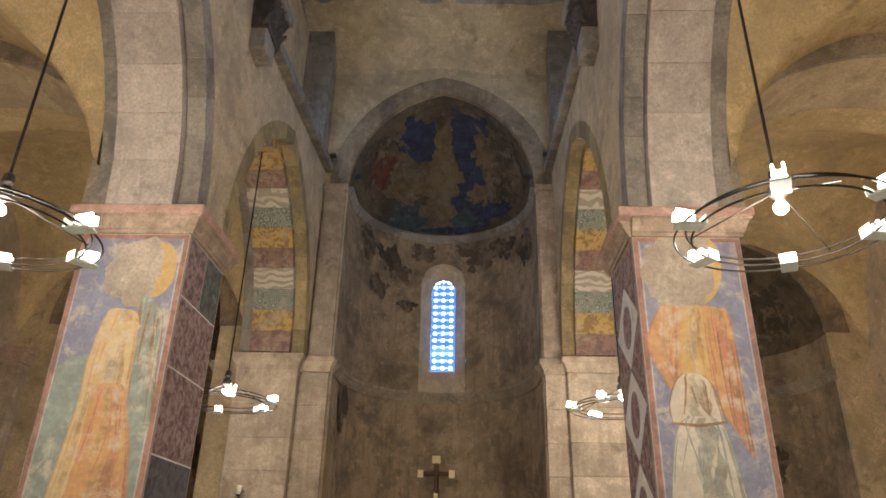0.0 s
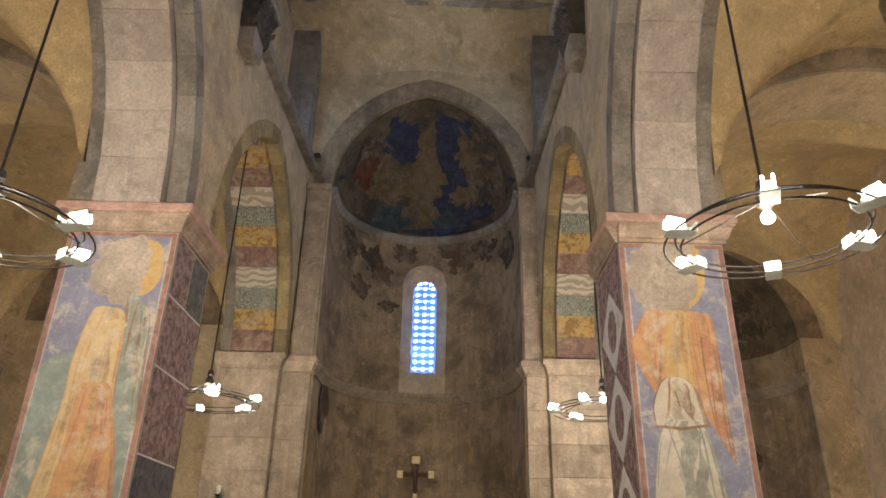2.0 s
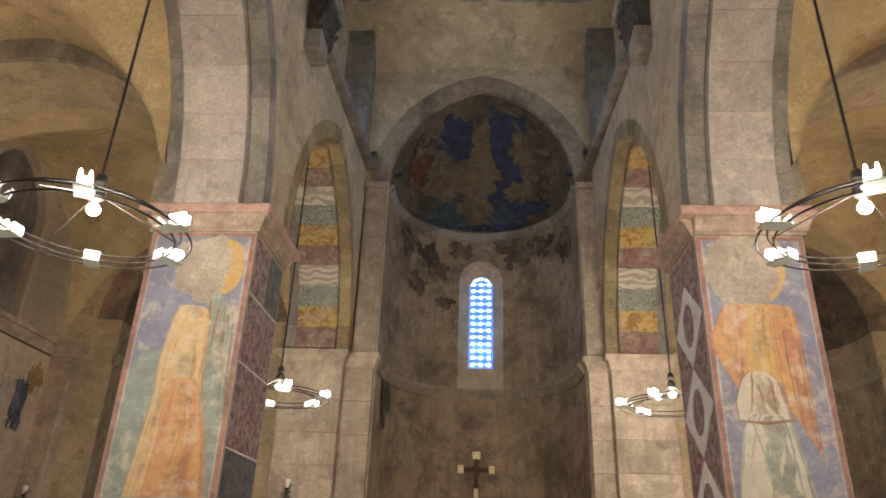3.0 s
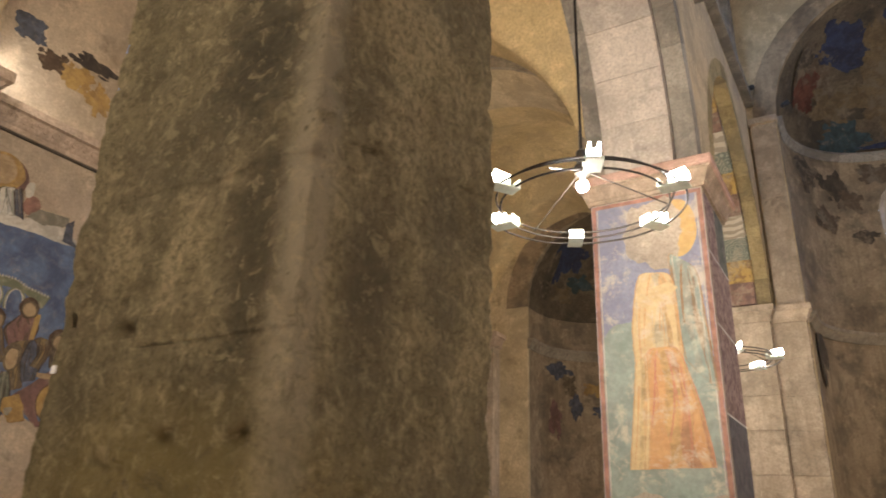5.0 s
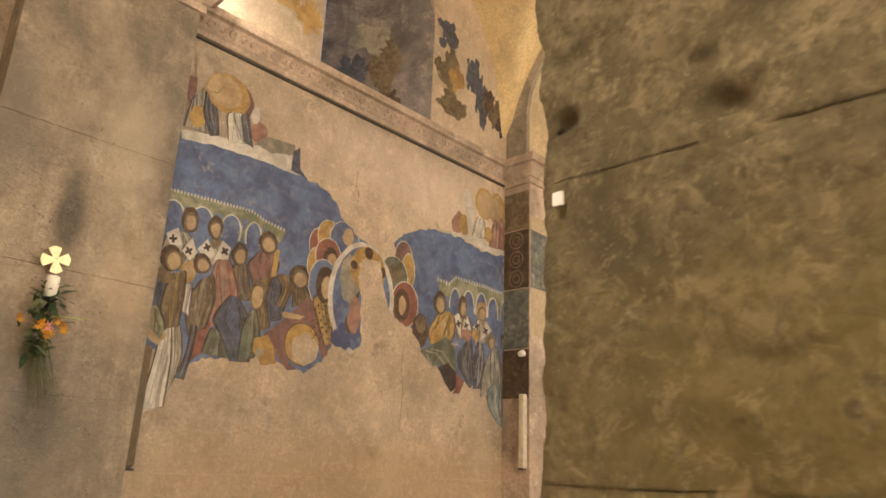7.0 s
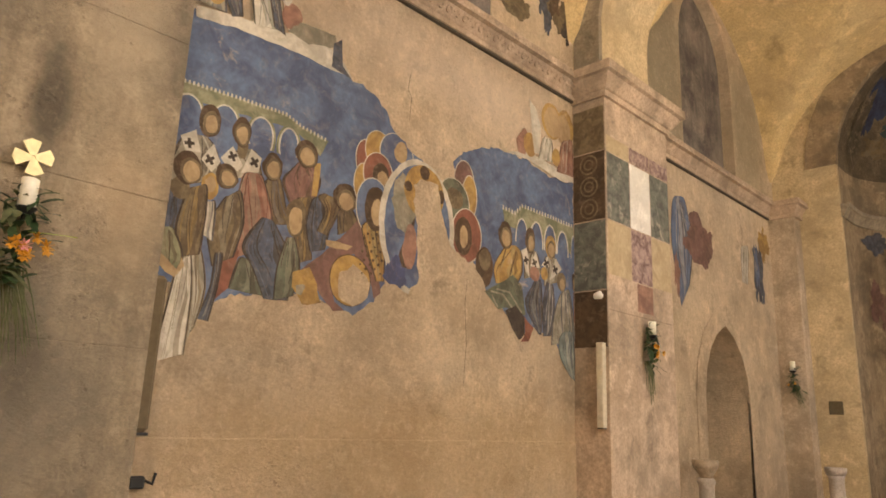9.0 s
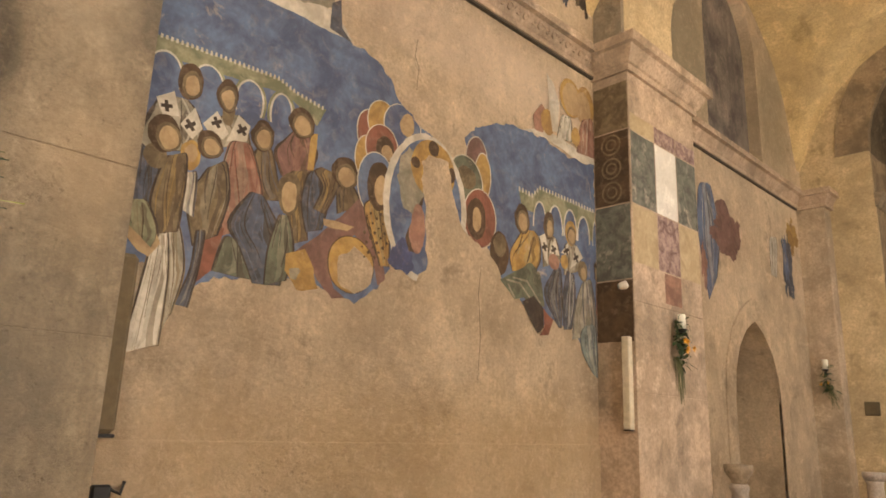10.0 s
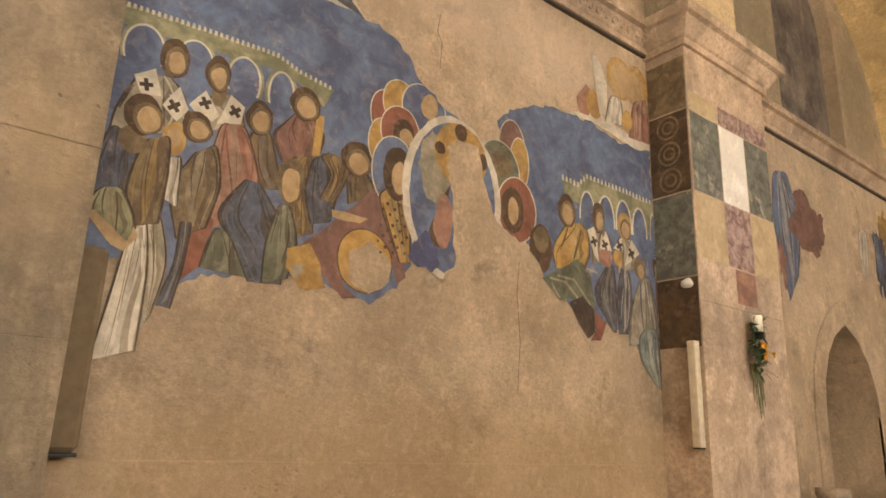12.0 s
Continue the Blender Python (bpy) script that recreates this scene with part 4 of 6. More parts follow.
    def bits(self, name, polys, mat):
        """Many small flat marks of one colour, joined."""
        d = 0.002 + STEP * self.coat
        self.coat += 0.25
        bm = bmesh.new()
        for pts in polys:
            bm.faces.new([bm.verts.new(self.surface(u, v, d)) for u, v in pts])
        return tagged(part(name, bm, mat, self.thing), kind="stuff")

    def ribbon(self, pts, w):
        left, right = [], []
        for i, p in enumerate(pts):
            a, b = pts[max(0, i - 1)], pts[min(len(pts) - 1, i + 1)]
            dx, dy = b[0] - a[0], b[1] - a[1]
            k = math.hypot(dx, dy) or 1
            h = w / 2 * (0.25 + 0.75 * math.sin(math.pi * (i + 0.6) / (len(pts) + 0.2)))
            left.append((p[0] - dy / k * h, p[1] + dx / k * h))
            right.append((p[0] + dy / k * h, p[1] - dx / k * h))
        return left + right[::-1]

    def strokes(self, name, lines, w, mat):
        return self.bits(name, [self.ribbon(p, w) for p in lines], mat)

    def dentils(self, path, mat, w):
        """A row of small upright teeth along a line."""
        polys = []
        for a, b in zip(path, path[1:]):
            n = max(2, int(math.dist(a, b) / (1.75 * w)))
            for i in range(n):
                u, v = a[0] + (b[0] - a[0]) * i / n, a[1] + (b[1] - a[1]) * i / n
                k = random.uniform(0.8, 1.15)
                polys.append([(u, v - 0.8 * w * k), (u + w, v - 0.7 * w * k), (u + w * 0.9, v + 0.9 * w), (u + 0.1 * w, v + w)])
        return self.bits("dentil_band", polys, mat)

    def spots(self, span, mat):
        (u0, v1), (u1, v0) = span
        polys = []
        for i in range(26):
            u, v = u0 + (u1 - u0) * ((i * 0.381 + 0.1) % 1), v0 + (v1 - v0) * (i + 0.5) / 26
            r = random.uniform(0.008, 0.014)
            polys.append([(u + r * math.cos(1.26 * k), v + r * math.sin(1.26 * k)) for k in range(5)])
        return self.bits("spot_pattern", polys, mat)

    def cloth(self, left, right, mat, dark, light, n, line=None):
        """A garment between two hanging edges, with folds that run from the one to the other."""
        def rail(pts):
            out = []
            for i in range(len(pts) - 1):
                p0, p1, p2, p3 = pts[max(0, i - 1)], pts[i], pts[i + 1], pts[min(len(pts) - 1, i + 2)]
                for q in (0, 0.25, 0.5, 0.75):
                    out.append(tuple(0.5 * (2 * b + (c - a) * q + (2 * a - 5 * b + 4 * c - d) * q * q + (3 * b - a - 3 * c + d) * q ** 3) for a, b, c, d in zip(p0, p1, p2, p3)))
            return out + [pts[-1]]
        (ax, az), (bx, bz) = left[0], right[0]
        rise = 0.16 * abs(bx - ax)
        left = [(ax + 0.30 * (bx - ax), az + 0.30 * (bz - az) + rise), (ax + 0.06 * (bx - ax), az - 0.4 * rise)] + list(left[1:])
        right = [(bx - 0.30 * (bx - ax), bz - 0.30 * (bz - az) + rise), (bx - 0.06 * (bx - ax), bz - 0.4 * rise)] + list(right[1:])
        a, b = rail(left), rail(right)
        m = len(a)
        wide = max(math.dist(p, q) for p, q in zip(a, b))
        self.shape("outline", [(u - 0.007, v) for u, v in a] + [(u + 0.007, v - 0.004) for u, v in b[::-1]], dark, 0.004)
        self.shape("robe", a + b[::-1], mat, 0.004)
        between = lambda j, q: (a[j][0] + (b[j][0] - a[j][0]) * q, a[j][1] + (b[j][1] - a[j][1]) * q)
        lit = random.uniform(0.30, 0.5)
        self.shape("lit_side", [between(j, lit + 0.05 * math.sin(1.3 * j)) for j in range(1, m)] + [between(j, lit + 0.26 + 0.08 * math.sin(1.1 * j + 1)) for j in range(m - 2, 0, -1)], tone(mat.name, light.name, 0.35), 0.006)
        self.shape("shaded_side", [between(j, 0.66 + 0.08 * math.sin(0.9 * j + n)) for j in range(m // 4, m)] + [between(j, 0.99) for j in range(m - 1, m // 4, -1)], tone(mat.name, dark.name, 0.6), 0.006)
        self.shape("half_tone", [between(j, 0.80 + 0.05 * math.sin(1.7 * j)) for j in range(m // 4, m)] + [between(j, 0.94) for j in range(m - 1, m // 4, -1)], mat, 0.006)
        lines = {0: [], 1: [], 2: []}
        for i in range(n + 2):
            k0, bend = (i + random.uniform(0.2, 0.8)) / (n + 2), random.uniform(-0.30, 0.30)
            lo, hi = random.randint(0, m // 2), random.randint(m - m // 3, m)
            pts = []
            for j in range(lo, hi):
                q = min(0.97, max(0.03, k0 + bend * math.sin(3.0 * j / m + i)))
                pts.append((a[j][0] + (b[j][0] - a[j][0]) * q, a[j][1] + (b[j][1] - a[j][1]) * q))
            if len(pts) > 1:
                w = min(0.03, wide / n * random.uniform(0.06, 0.20))
                lines[i % 2].append(self.ribbon(pts, w))
                if i % 2 == 0:
                    lines[2].append(self.ribbon([(u + 0.7 * w, v) for u, v in pts], 0.35 * w))
        if lines[1]:
            self.bits("fold_light", lines[1], tone(mat.name, light.name, 0.7))
        if lines[0]:
            self.bits("fold", lines[0], dark)
        if lines[2]:
            self.bits("fold_line", lines[2], line or P_DARK)
        self.strokes("edge", [a, b], 0.008, line or P_DARK)

    def cross(self, u, v, s, mat, tilt=0.0):
        c, q = math.cos(radians(tilt)), math.sin(radians(tilt))
        w = s * 0.32
        pts = [(-w, s), (w, s), (w, w), (s, w), (s, -w), (w, -w), (w, -s), (-w, -s), (-w, -w), (-s, -w), (-s, w), (-w, w)]
        self.shape("cross", [(u + a * c - b * q, v + a * q + b * c) for a, b in pts], mat, 0)


@functools.lru_cache(None)
def tone(a, b, k):
    """A paint between two others."""
    (ca, wa, ga), (cb, wb, gb) = PAINTS[a], PAINTS[b]
    return paint("mixed_tone", tuple(p + (q - p) * k for p, q in zip(ca, cb)), wa, ga)


P_BLUE = paint("fresco_blue", (0.10, 0.155, 0.265), 0.45, alt=(0.045, 0.075, 0.15), scale=4)
P_SLATE = paint("fresco_slate_blue", (0.07, 0.088, 0.12), 0.35, alt=(0.028, 0.035, 0.052), scale=9)
P_WHITE = paint("fresco_white", (0.60, 0.55, 0.46), 0.3, alt=(0.40, 0.36, 0.29))
P_OCHRE = paint("fresco_ochre", (0.42, 0.265, 0.075), 0.4, alt=(0.24, 0.14, 0.045))
P_GREEN = paint("fresco_green", (0.12, 0.14, 0.095), 0.4, alt=(0.05, 0.062, 0.045))
P_CREAM = paint("fresco_cream_green", (0.29, 0.29, 0.18), 0.4, alt=(0.13, 0.14, 0.08))
P_BROWN = paint("fresco_brown", (0.085, 0.052, 0.03), 0.15)
P_RED = paint("fresco_red", (0.24, 0.09, 0.06), 0.3)
P_PURPLE = paint("fresco_purple", (0.19, 0.10, 0.085), 0.35)
P_PINK = paint("fresco_pink", (0.32, 0.165, 0.12), 0.4)
P_FLESH = paint("fresco_blank", (0.42, 0.30, 0.165), 0.25, alt=(0.28, 0.19, 0.10))
P_OLIVE = paint("fresco_olive", (0.17, 0.128, 0.07), 0.35, alt=(0.075, 0.056, 0.032), scale=8)
P_GREY = paint("fresco_grey", (0.31, 0.28, 0.21), 0.4, alt=(0.15, 0.14, 0.105))
P_DEEP = paint("fresco_deep_blue", (0.07, 0.105, 0.25), 0.35, alt=(0.035, 0.05, 0.12))
P_TEAL = paint("fresco_teal", (0.20, 0.25, 0.23), 0.5, alt=(0.10, 0.13, 0.125))
P_DARK = paint("fresco_dark", (0.055, 0.042, 0.035), 0.12)
P_BARE = M_WALL

# the great painting between the pilasters of the north wall
g = Painting("wall_painting", "large worn fresco of robed crowds on blue ground", on_north)
g.shape("blue_ground", [(2.105, 3.72), (2.6, 3.75), (2.95, 3.80), (3.27, 3.77), (3.55, 3.68), (3.78, 3.56), (3.97, 3.44), (4.1, 3.3), (3.95, 2.6), (3.7, 2.2), (3.5, 2.06), (3.35, 2.12), (3.05, 2.14), (2.85, 2.1), (2.62, 2.08), (2.5, 1.98), (2.42, 2.05), (2.105, 2.1)], P_BLUE, 0.035)
g.shape("blue_ground", [(4.42, 3.45), (4.6, 3.58), (4.95, 3.70), (5.3, 3.72), (5.7, 3.66), (6.092, 3.70), (6.092, 1.86), (5.95, 1.98), (5.75, 2.18), (5.5, 2.2), (5.28, 2.14), (5.12, 2.3), (4.84, 2.44), (4.66, 2.7), (4.6, 2.95)], P_BLUE, 0.035)
# painted arcade behind the western crowd
g.shape("eave", [(2.119, 3.241), (2.878, 3.275), (3.011, 3.229), (3.223, 3.202), (3.165, 3.081), (2.983, 3.179), (2.824, 3.189), (2.135, 3.133)], P_CREAM, 0.008)
g.oval("painted_arch", 2.253, 3.047, 0.105, 0.146, P_CREAM, 0.003)
g.oval("arch_line", 2.253, 3.047, 0.094, 0.133, P_WHITE, 0.002)
g.oval("arch_ground", 2.253, 3.047, 0.084, 0.121, P_BLUE, 0.003)
g.oval("painted_arch", 2.481, 3.056, 0.108, 0.153, P_CREAM, 0.003)
g.oval("arch_line", 2.481, 3.056, 0.095, 0.138, P_WHITE, 0.002)
g.oval("arch_ground", 2.481, 3.056, 0.085, 0.128, P_BLUE, 0.003)
g.oval("painted_arch", 2.724, 3.066, 0.104, 0.151, P_CREAM, 0.003)
g.oval("arch_line", 2.724, 3.066, 0.091, 0.137, P_WHITE, 0.002)
g.oval("arch_ground", 2.724, 3.066, 0.079, 0.125, P_BLUE, 0.003)
g.oval("painted_arch", 2.924, 3.068, 0.091, 0.144, P_CREAM, 0.003)
g.oval("arch_line", 2.924, 3.068, 0.076, 0.129, P_WHITE, 0.002)
g.oval("arch_ground", 2.924, 3.068, 0.063, 0.117, P_BLUE, 0.003)
g.shape("arch_ground", [(2.129, 2.982), (2.447, 3.007), (2.875, 2.997), (3.128, 3.036), (3.164, 2.635), (2.195, 2.382)], P_BLUE, 0.01)
g.dentils([(2.124, 3.238), (2.496, 3.261), (2.878, 3.275), (3.011, 3.229), (3.217, 3.199)], P_WHITE, 0.015)
g.shape("edge_band", [(2.105, 3.235), (2.128, 3.245), (2.151, 2.102), (2.123, 2.097)], P_RED, 0.008)
# two figures in white stoles with crosses, and the back row
g.cloth([(2.223, 2.916), (2.178, 2.741), (2.168, 2.626)], [(2.453, 2.922), (2.491, 2.792), (2.487, 2.705)], P_GREY, P_DARK, P_WHITE, 5)
g.shape("stole", [(2.226, 2.917), (2.313, 2.979), (2.355, 2.853), (2.268, 2.838)], P_WHITE, 0.004)
g.shape("stole", [(2.426, 2.93), (2.483, 2.832), (2.434, 2.756), (2.365, 2.817)], P_WHITE, 0.004)
g.cross(2.283, 2.888, 0.030, P_DARK, 12)
g.cross(2.414, 2.828, 0.032, P_DARK, 40)
g.oval("hair", 2.388, 3.058, 0.069, 0.100, P_BROWN, 0.012)
g.oval("shade", 2.395, 3.046, 0.054, 0.076, P_OLIVE, 0.01)
g.oval("face", 2.396, 3.043, 0.041, 0.059, P_FLESH, 0.012)
g.cloth([(2.517, 2.881), (2.521, 2.745)], [(2.724, 2.96), (2.758, 2.815)], P_GREY, P_OLIVE, P_WHITE, 4)
g.shape("stole", [(2.48, 2.859), (2.545, 2.955), (2.624, 2.848), (2.596, 2.809), (2.513, 2.828)], P_WHITE, 0.004)
g.shape("stole", [(2.668, 2.973), (2.742, 2.935), (2.732, 2.839), (2.618, 2.808)], P_WHITE, 0.004)
g.cross(2.551, 2.89, 0.031, P_DARK, 30)
g.cross(2.697, 2.896, 0.033, P_DARK, 42)
g.oval("beard", 2.607, 2.963, 0.038, 0.069, P_OLIVE, 0.01)
g.oval("hair", 2.596, 3.058, 0.061, 0.095, P_BROWN, 0.012)
g.oval("shade", 2.603, 3.046, 0.048, 0.072, P_OLIVE, 0.01)
g.oval("face", 2.603, 3.043, 0.036, 0.056, P_FLESH, 0.012)
g.cloth([(2.95, 2.938), (2.904, 2.837), (2.967, 2.709)], [(3.138, 3), (3.183, 2.908), (3.151, 2.781)], P_PURPLE, P_BROWN, P_PINK, 7)
g.shape("post", [(3.13, 3.02), (3.176, 3.032), (3.17, 2.799), (3.124, 2.792)], P_OCHRE, 0.004)
g.oval("hair", 3.063, 3.062, 0.086, 0.094, P_BROWN, 0.012)
g.oval("shade", 3.071, 3.049, 0.067, 0.071, P_OLIVE, 0.01)
g.oval("face", 3.071, 3.045, 0.052, 0.055, P_FLESH, 0.012)
g.cloth([(2.778, 2.797), (2.769, 2.618), (2.813, 2.529)], [(2.899, 2.835), (2.946, 2.667), (2.999, 2.577)], P_OLIVE, P_DARK, P_SLATE, 5)
g.oval("hair", 2.822, 2.902, 0.072, 0.091, P_BROWN, 0.012)
g.oval("shade", 2.829, 2.889, 0.056, 0.069, P_OLIVE, 0.01)
g.oval("face", 2.83, 2.886, 0.043, 0.054, P_FLESH, 0.012)
# middle row
g.cloth([(2.625, 2.795), (2.609, 2.573), (2.653, 2.299)], [(2.782, 2.813), (2.854, 2.583), (2.84, 2.396)], P_PINK, P_RED, P_GREY, 7)
g.shape("tunic", [(2.513, 2.273), (2.659, 2.338), (2.619, 2.112), (2.522, 2.018), (2.511, 2.174)], P_RED, 0.012)
g.cloth([(2.493, 2.579), (2.445, 2.447), (2.505, 2.214)], [(2.643, 2.691), (2.665, 2.505), (2.622, 2.297)], P_OLIVE, P_DARK, P_GREY, 7)
g.cloth([(2.405, 2.56), (2.402, 2.397)], [(2.482, 2.582), (2.485, 2.364)], P_WHITE, P_SLATE, P_GREY, 4)
g.oval("face", 2.435, 2.672, 0.053, 0.080, P_OCHRE, 0.012)
g.oval("shade", 2.438, 2.685, 0.034, 0.048, P_FLESH, 0.012)
g.oval("hair", 2.532, 2.76, 0.074, 0.077, P_BROWN, 0.012)
g.oval("shade", 2.539, 2.747, 0.057, 0.058, P_OLIVE, 0.01)
g.oval("face", 2.539, 2.745, 0.044, 0.046, P_FLESH, 0.012)
g.cloth([(2.511, 2.283), (2.506, 2.097), (2.45, 1.913)], [(2.56, 2.294), (2.545, 2.104), (2.512, 1.91)], P_SLATE, P_DARK, P_GREY, 4)
g.cloth([(2.32, 2.241), (2.364, 1.997), (2.404, 1.783)], [(2.436, 2.293), (2.473, 2.09), (2.437, 1.875)], P_GREY, P_OLIVE, P_WHITE, 6)
g.cloth([(2.297, 2.181), (2.277, 1.983), (2.235, 1.664)], [(2.38, 2.249), (2.401, 2.028), (2.396, 1.712)], P_WHITE, P_OLIVE, P_GREY, 8)
g.cloth([(2.16, 2.645), (2.134, 2.492), (2.141, 2.348)], [(2.291, 2.607), (2.29, 2.485), (2.283, 2.374)], P_SLATE, P_DARK, P_BLUE, 6)
g.cloth([(2.293, 2.596), (2.269, 2.401), (2.299, 2.226)], [(2.426, 2.664), (2.426, 2.442), (2.415, 2.272)], P_OLIVE, P_BROWN, P_OCHRE, 7)
g.cloth([(2.143, 2.349), (2.131, 2.262), (2.245, 2.141)], [(2.278, 2.373), (2.325, 2.242), (2.291, 2.13)], P_CREAM, P_BROWN, P_OLIVE, 6)
g.shape("arm", [(2.128, 2.251), (2.16, 2.269), (2.304, 2.163), (2.321, 2.236), (2.346, 2.191), (2.297, 2.117), (2.245, 2.136)], P_FLESH, 0.005)
g.oval("neck", 2.266, 2.62, 0.058, 0.061, P_OLIVE, 0.012)
g.oval("hair", 2.291, 2.742, 0.085, 0.100, P_BROWN, 0.012)
g.oval("shade", 2.313, 2.73, 0.067, 0.075, P_OLIVE, 0.01)
g.oval("face", 2.313, 2.726, 0.051, 0.059, P_FLESH, 0.012)
# kneeling figures
g.cloth([(2.649, 2.287), (2.62, 2.107)], [(2.793, 2.263), (2.845, 2.099)], P_GREEN, P_DARK, P_GREY, 5)
g.cloth([(2.76, 2.552), (2.676, 2.375), (2.762, 2.246), (2.852, 2.079)], [(2.893, 2.547), (2.994, 2.385), (3.025, 2.248), (3.011, 2.099)], P_SLATE, P_DARK, P_BLUE, 9)
g.cloth([(2.985, 2.714), (3.003, 2.593), (3.054, 2.328)], [(3.152, 2.775), (3.129, 2.595), (3.161, 2.386)], P_OLIVE, P_BROWN, P_OCHRE, 6)
g.cloth([(2.961, 2.47), (2.921, 2.284), (2.919, 2.084)], [(3.032, 2.487), (3.08, 2.316), (3.043, 2.133)], P_GREEN, P_DARK, P_GREY, 5)
g.oval("hair", 3.019, 2.621, 0.073, 0.123, P_OLIVE, 0.012)
g.oval("face", 3.021, 2.604, 0.051, 0.088, P_FLESH, 0.014)
g.cloth([(3.115, 2.752), (3.104, 2.589), (3.151, 2.426)], [(3.262, 2.819), (3.289, 2.668), (3.252, 2.466)], P_SLATE, P_DARK, P_BLUE, 6)
g.cloth([(3.168, 2.811), (3.237, 2.717), (3.19, 2.574)], [(3.363, 2.79), (3.316, 2.675), (3.264, 2.561)], P_OLIVE, P_BROWN, P_OCHRE, 5)
g.cloth([(3.332, 2.73), (3.358, 2.584)], [(3.471, 2.787), (3.537, 2.686)], P_OLIVE, P_DARK, P_BROWN, 3)
g.oval("hair", 3.394, 2.851, 0.099, 0.103, P_BROWN, 0.012)
g.oval("shade", 3.402, 2.83, 0.077, 0.078, P_OLIVE, 0.01)
g.oval("face", 3.403, 2.826, 0.058, 0.061, P_FLESH, 0.012)
g.shape("bed", [(3.523, 2.722), (3.62, 2.687), (3.656, 2.532), (3.753, 2.254), (3.694, 2.213), (3.632, 2.378), (3.493, 2.483), (3.373, 2.395), (3.324, 2.246), (3.372, 2.142), (3.444, 2.088), (3.358, 2.075), (3.251, 2.174), (3.17, 2.288), (3.087, 2.301), (3.247, 2.441), (3.373, 2.569)], P_PURPLE, 0.012)
g.shape("box", [(3.035, 2.278), (3.147, 2.33), (3.22, 2.227), (3.263, 2.112), (3.12, 2.089), (3.032, 2.187)], P_OCHRE, 0.012)
g.oval("pattern", 3.093, 2.181, 0.036, 0.039, P_GREY, 0.02)
g.oval("roundel_rim", 3.481, 2.299, 0.175, 0.173, P_BROWN, 0.006)
g.oval("roundel", 3.481, 2.299, 0.167, 0.167, P_OCHRE, 0.006)
g.oval("roundel_worn", 3.508, 2.273, 0.134, 0.128, P_BARE, 0.03)
g.shape("arm", [(3.26, 2.529), (3.347, 2.538), (3.482, 2.531), (3.435, 2.495), (3.345, 2.487), (3.263, 2.493)], P_FLESH, 0.004)
# halos west of the mandorla
g.oval("halo_rim", 3.542, 3.176, 0.091, 0.144, P_WHITE, 0.003)
g.oval("halo", 3.542, 3.176, 0.083, 0.137, P_RED, 0.003)
g.oval("halo_rim", 3.654, 3.271, 0.126, 0.148, P_WHITE, 0.003)
g.oval("halo", 3.654, 3.271, 0.119, 0.142, P_OCHRE, 0.003)
g.oval("halo_rim", 3.827, 3.294, 0.167, 0.159, P_WHITE, 0.003)
g.oval("halo", 3.827, 3.294, 0.158, 0.153, P_BLUE, 0.003)
g.oval("face", 3.868, 3.316, 0.063, 0.080, P_FLESH, 0.014)
g.oval("halo_rim", 3.539, 2.995, 0.090, 0.147, P_WHITE, 0.003)
g.oval("halo", 3.539, 2.995, 0.082, 0.141, P_OCHRE, 0.003)
g.oval("halo_rim", 3.665, 3.09, 0.141, 0.166, P_WHITE, 0.003)
g.oval("halo", 3.665, 3.09, 0.133, 0.159, P_RED, 0.003)
g.oval("hair", 3.689, 3.09, 0.079, 0.091, P_BROWN, 0.01)
g.oval("face", 3.71, 3.069, 0.048, 0.056, P_FLESH, 0.012)
g.oval("halo_rim", 3.633, 2.845, 0.153, 0.214, P_WHITE, 0.003)
g.oval("halo", 3.633, 2.845, 0.145, 0.206, P_BLUE, 0.003)
g.cloth([(3.537, 2.686), (3.607, 2.521), (3.702, 2.328)], [(3.757, 2.742), (3.759, 2.554), (3.771, 2.341)], P_OCHRE, P_BROWN, P_CREAM, 5)
g.spots([(3.553, 2.664), (3.762, 2.358)], P_BROWN)
g.oval("hair", 3.656, 2.838, 0.096, 0.161, P_BROWN, 0.01)
g.oval("face", 3.673, 2.815, 0.050, 0.097, P_FLESH, 0.01)
# halos east of the mandorla
g.oval("halo_rim", 4.553, 3.266, 0.123, 0.200, P_WHITE, 0.003)
g.oval("halo", 4.553, 3.266, 0.113, 0.192, P_PURPLE, 0.003)
g.oval("halo_rim", 4.621, 3.166, 0.094, 0.191, P_WHITE, 0.003)
g.oval("halo", 4.621, 3.166, 0.084, 0.183, P_OCHRE, 0.003)
g.oval("halo_rim", 4.439, 3.068, 0.188, 0.216, P_WHITE, 0.003)
g.oval("halo", 4.439, 3.068, 0.178, 0.208, P_GREEN, 0.003)
g.oval("hair", 4.448, 3.117, 0.100, 0.085, P_OLIVE, 0.01)
g.oval("halo_rim", 4.602, 2.848, 0.179, 0.222, P_WHITE, 0.003)
g.oval("halo", 4.602, 2.848, 0.169, 0.214, P_RED, 0.003)
g.oval("hair", 4.562, 2.838, 0.101, 0.153, P_BROWN, 0.01)
g.oval("face", 4.567, 2.832, 0.045, 0.091, P_FLESH, 0.008)
g.oval("hair", 4.822, 2.634, 0.107, 0.165, P_BROWN, 0.01)
g.oval("shade", 4.827, 2.693, 0.070, 0.093, P_OLIVE, 0.01)
# mandorla, worn away to the plaster
g.oval("mandorla_rim", 4.077, 2.794, 0.385, 0.524, P_WHITE, 0.008)
g.oval("mandorla", 4.077, 2.794, 0.332, 0.478, P_BLUE, 0.008)
g.oval("mandorla_pale", 3.928, 2.941, 0.127, 0.233, P_GREY, 0.05)
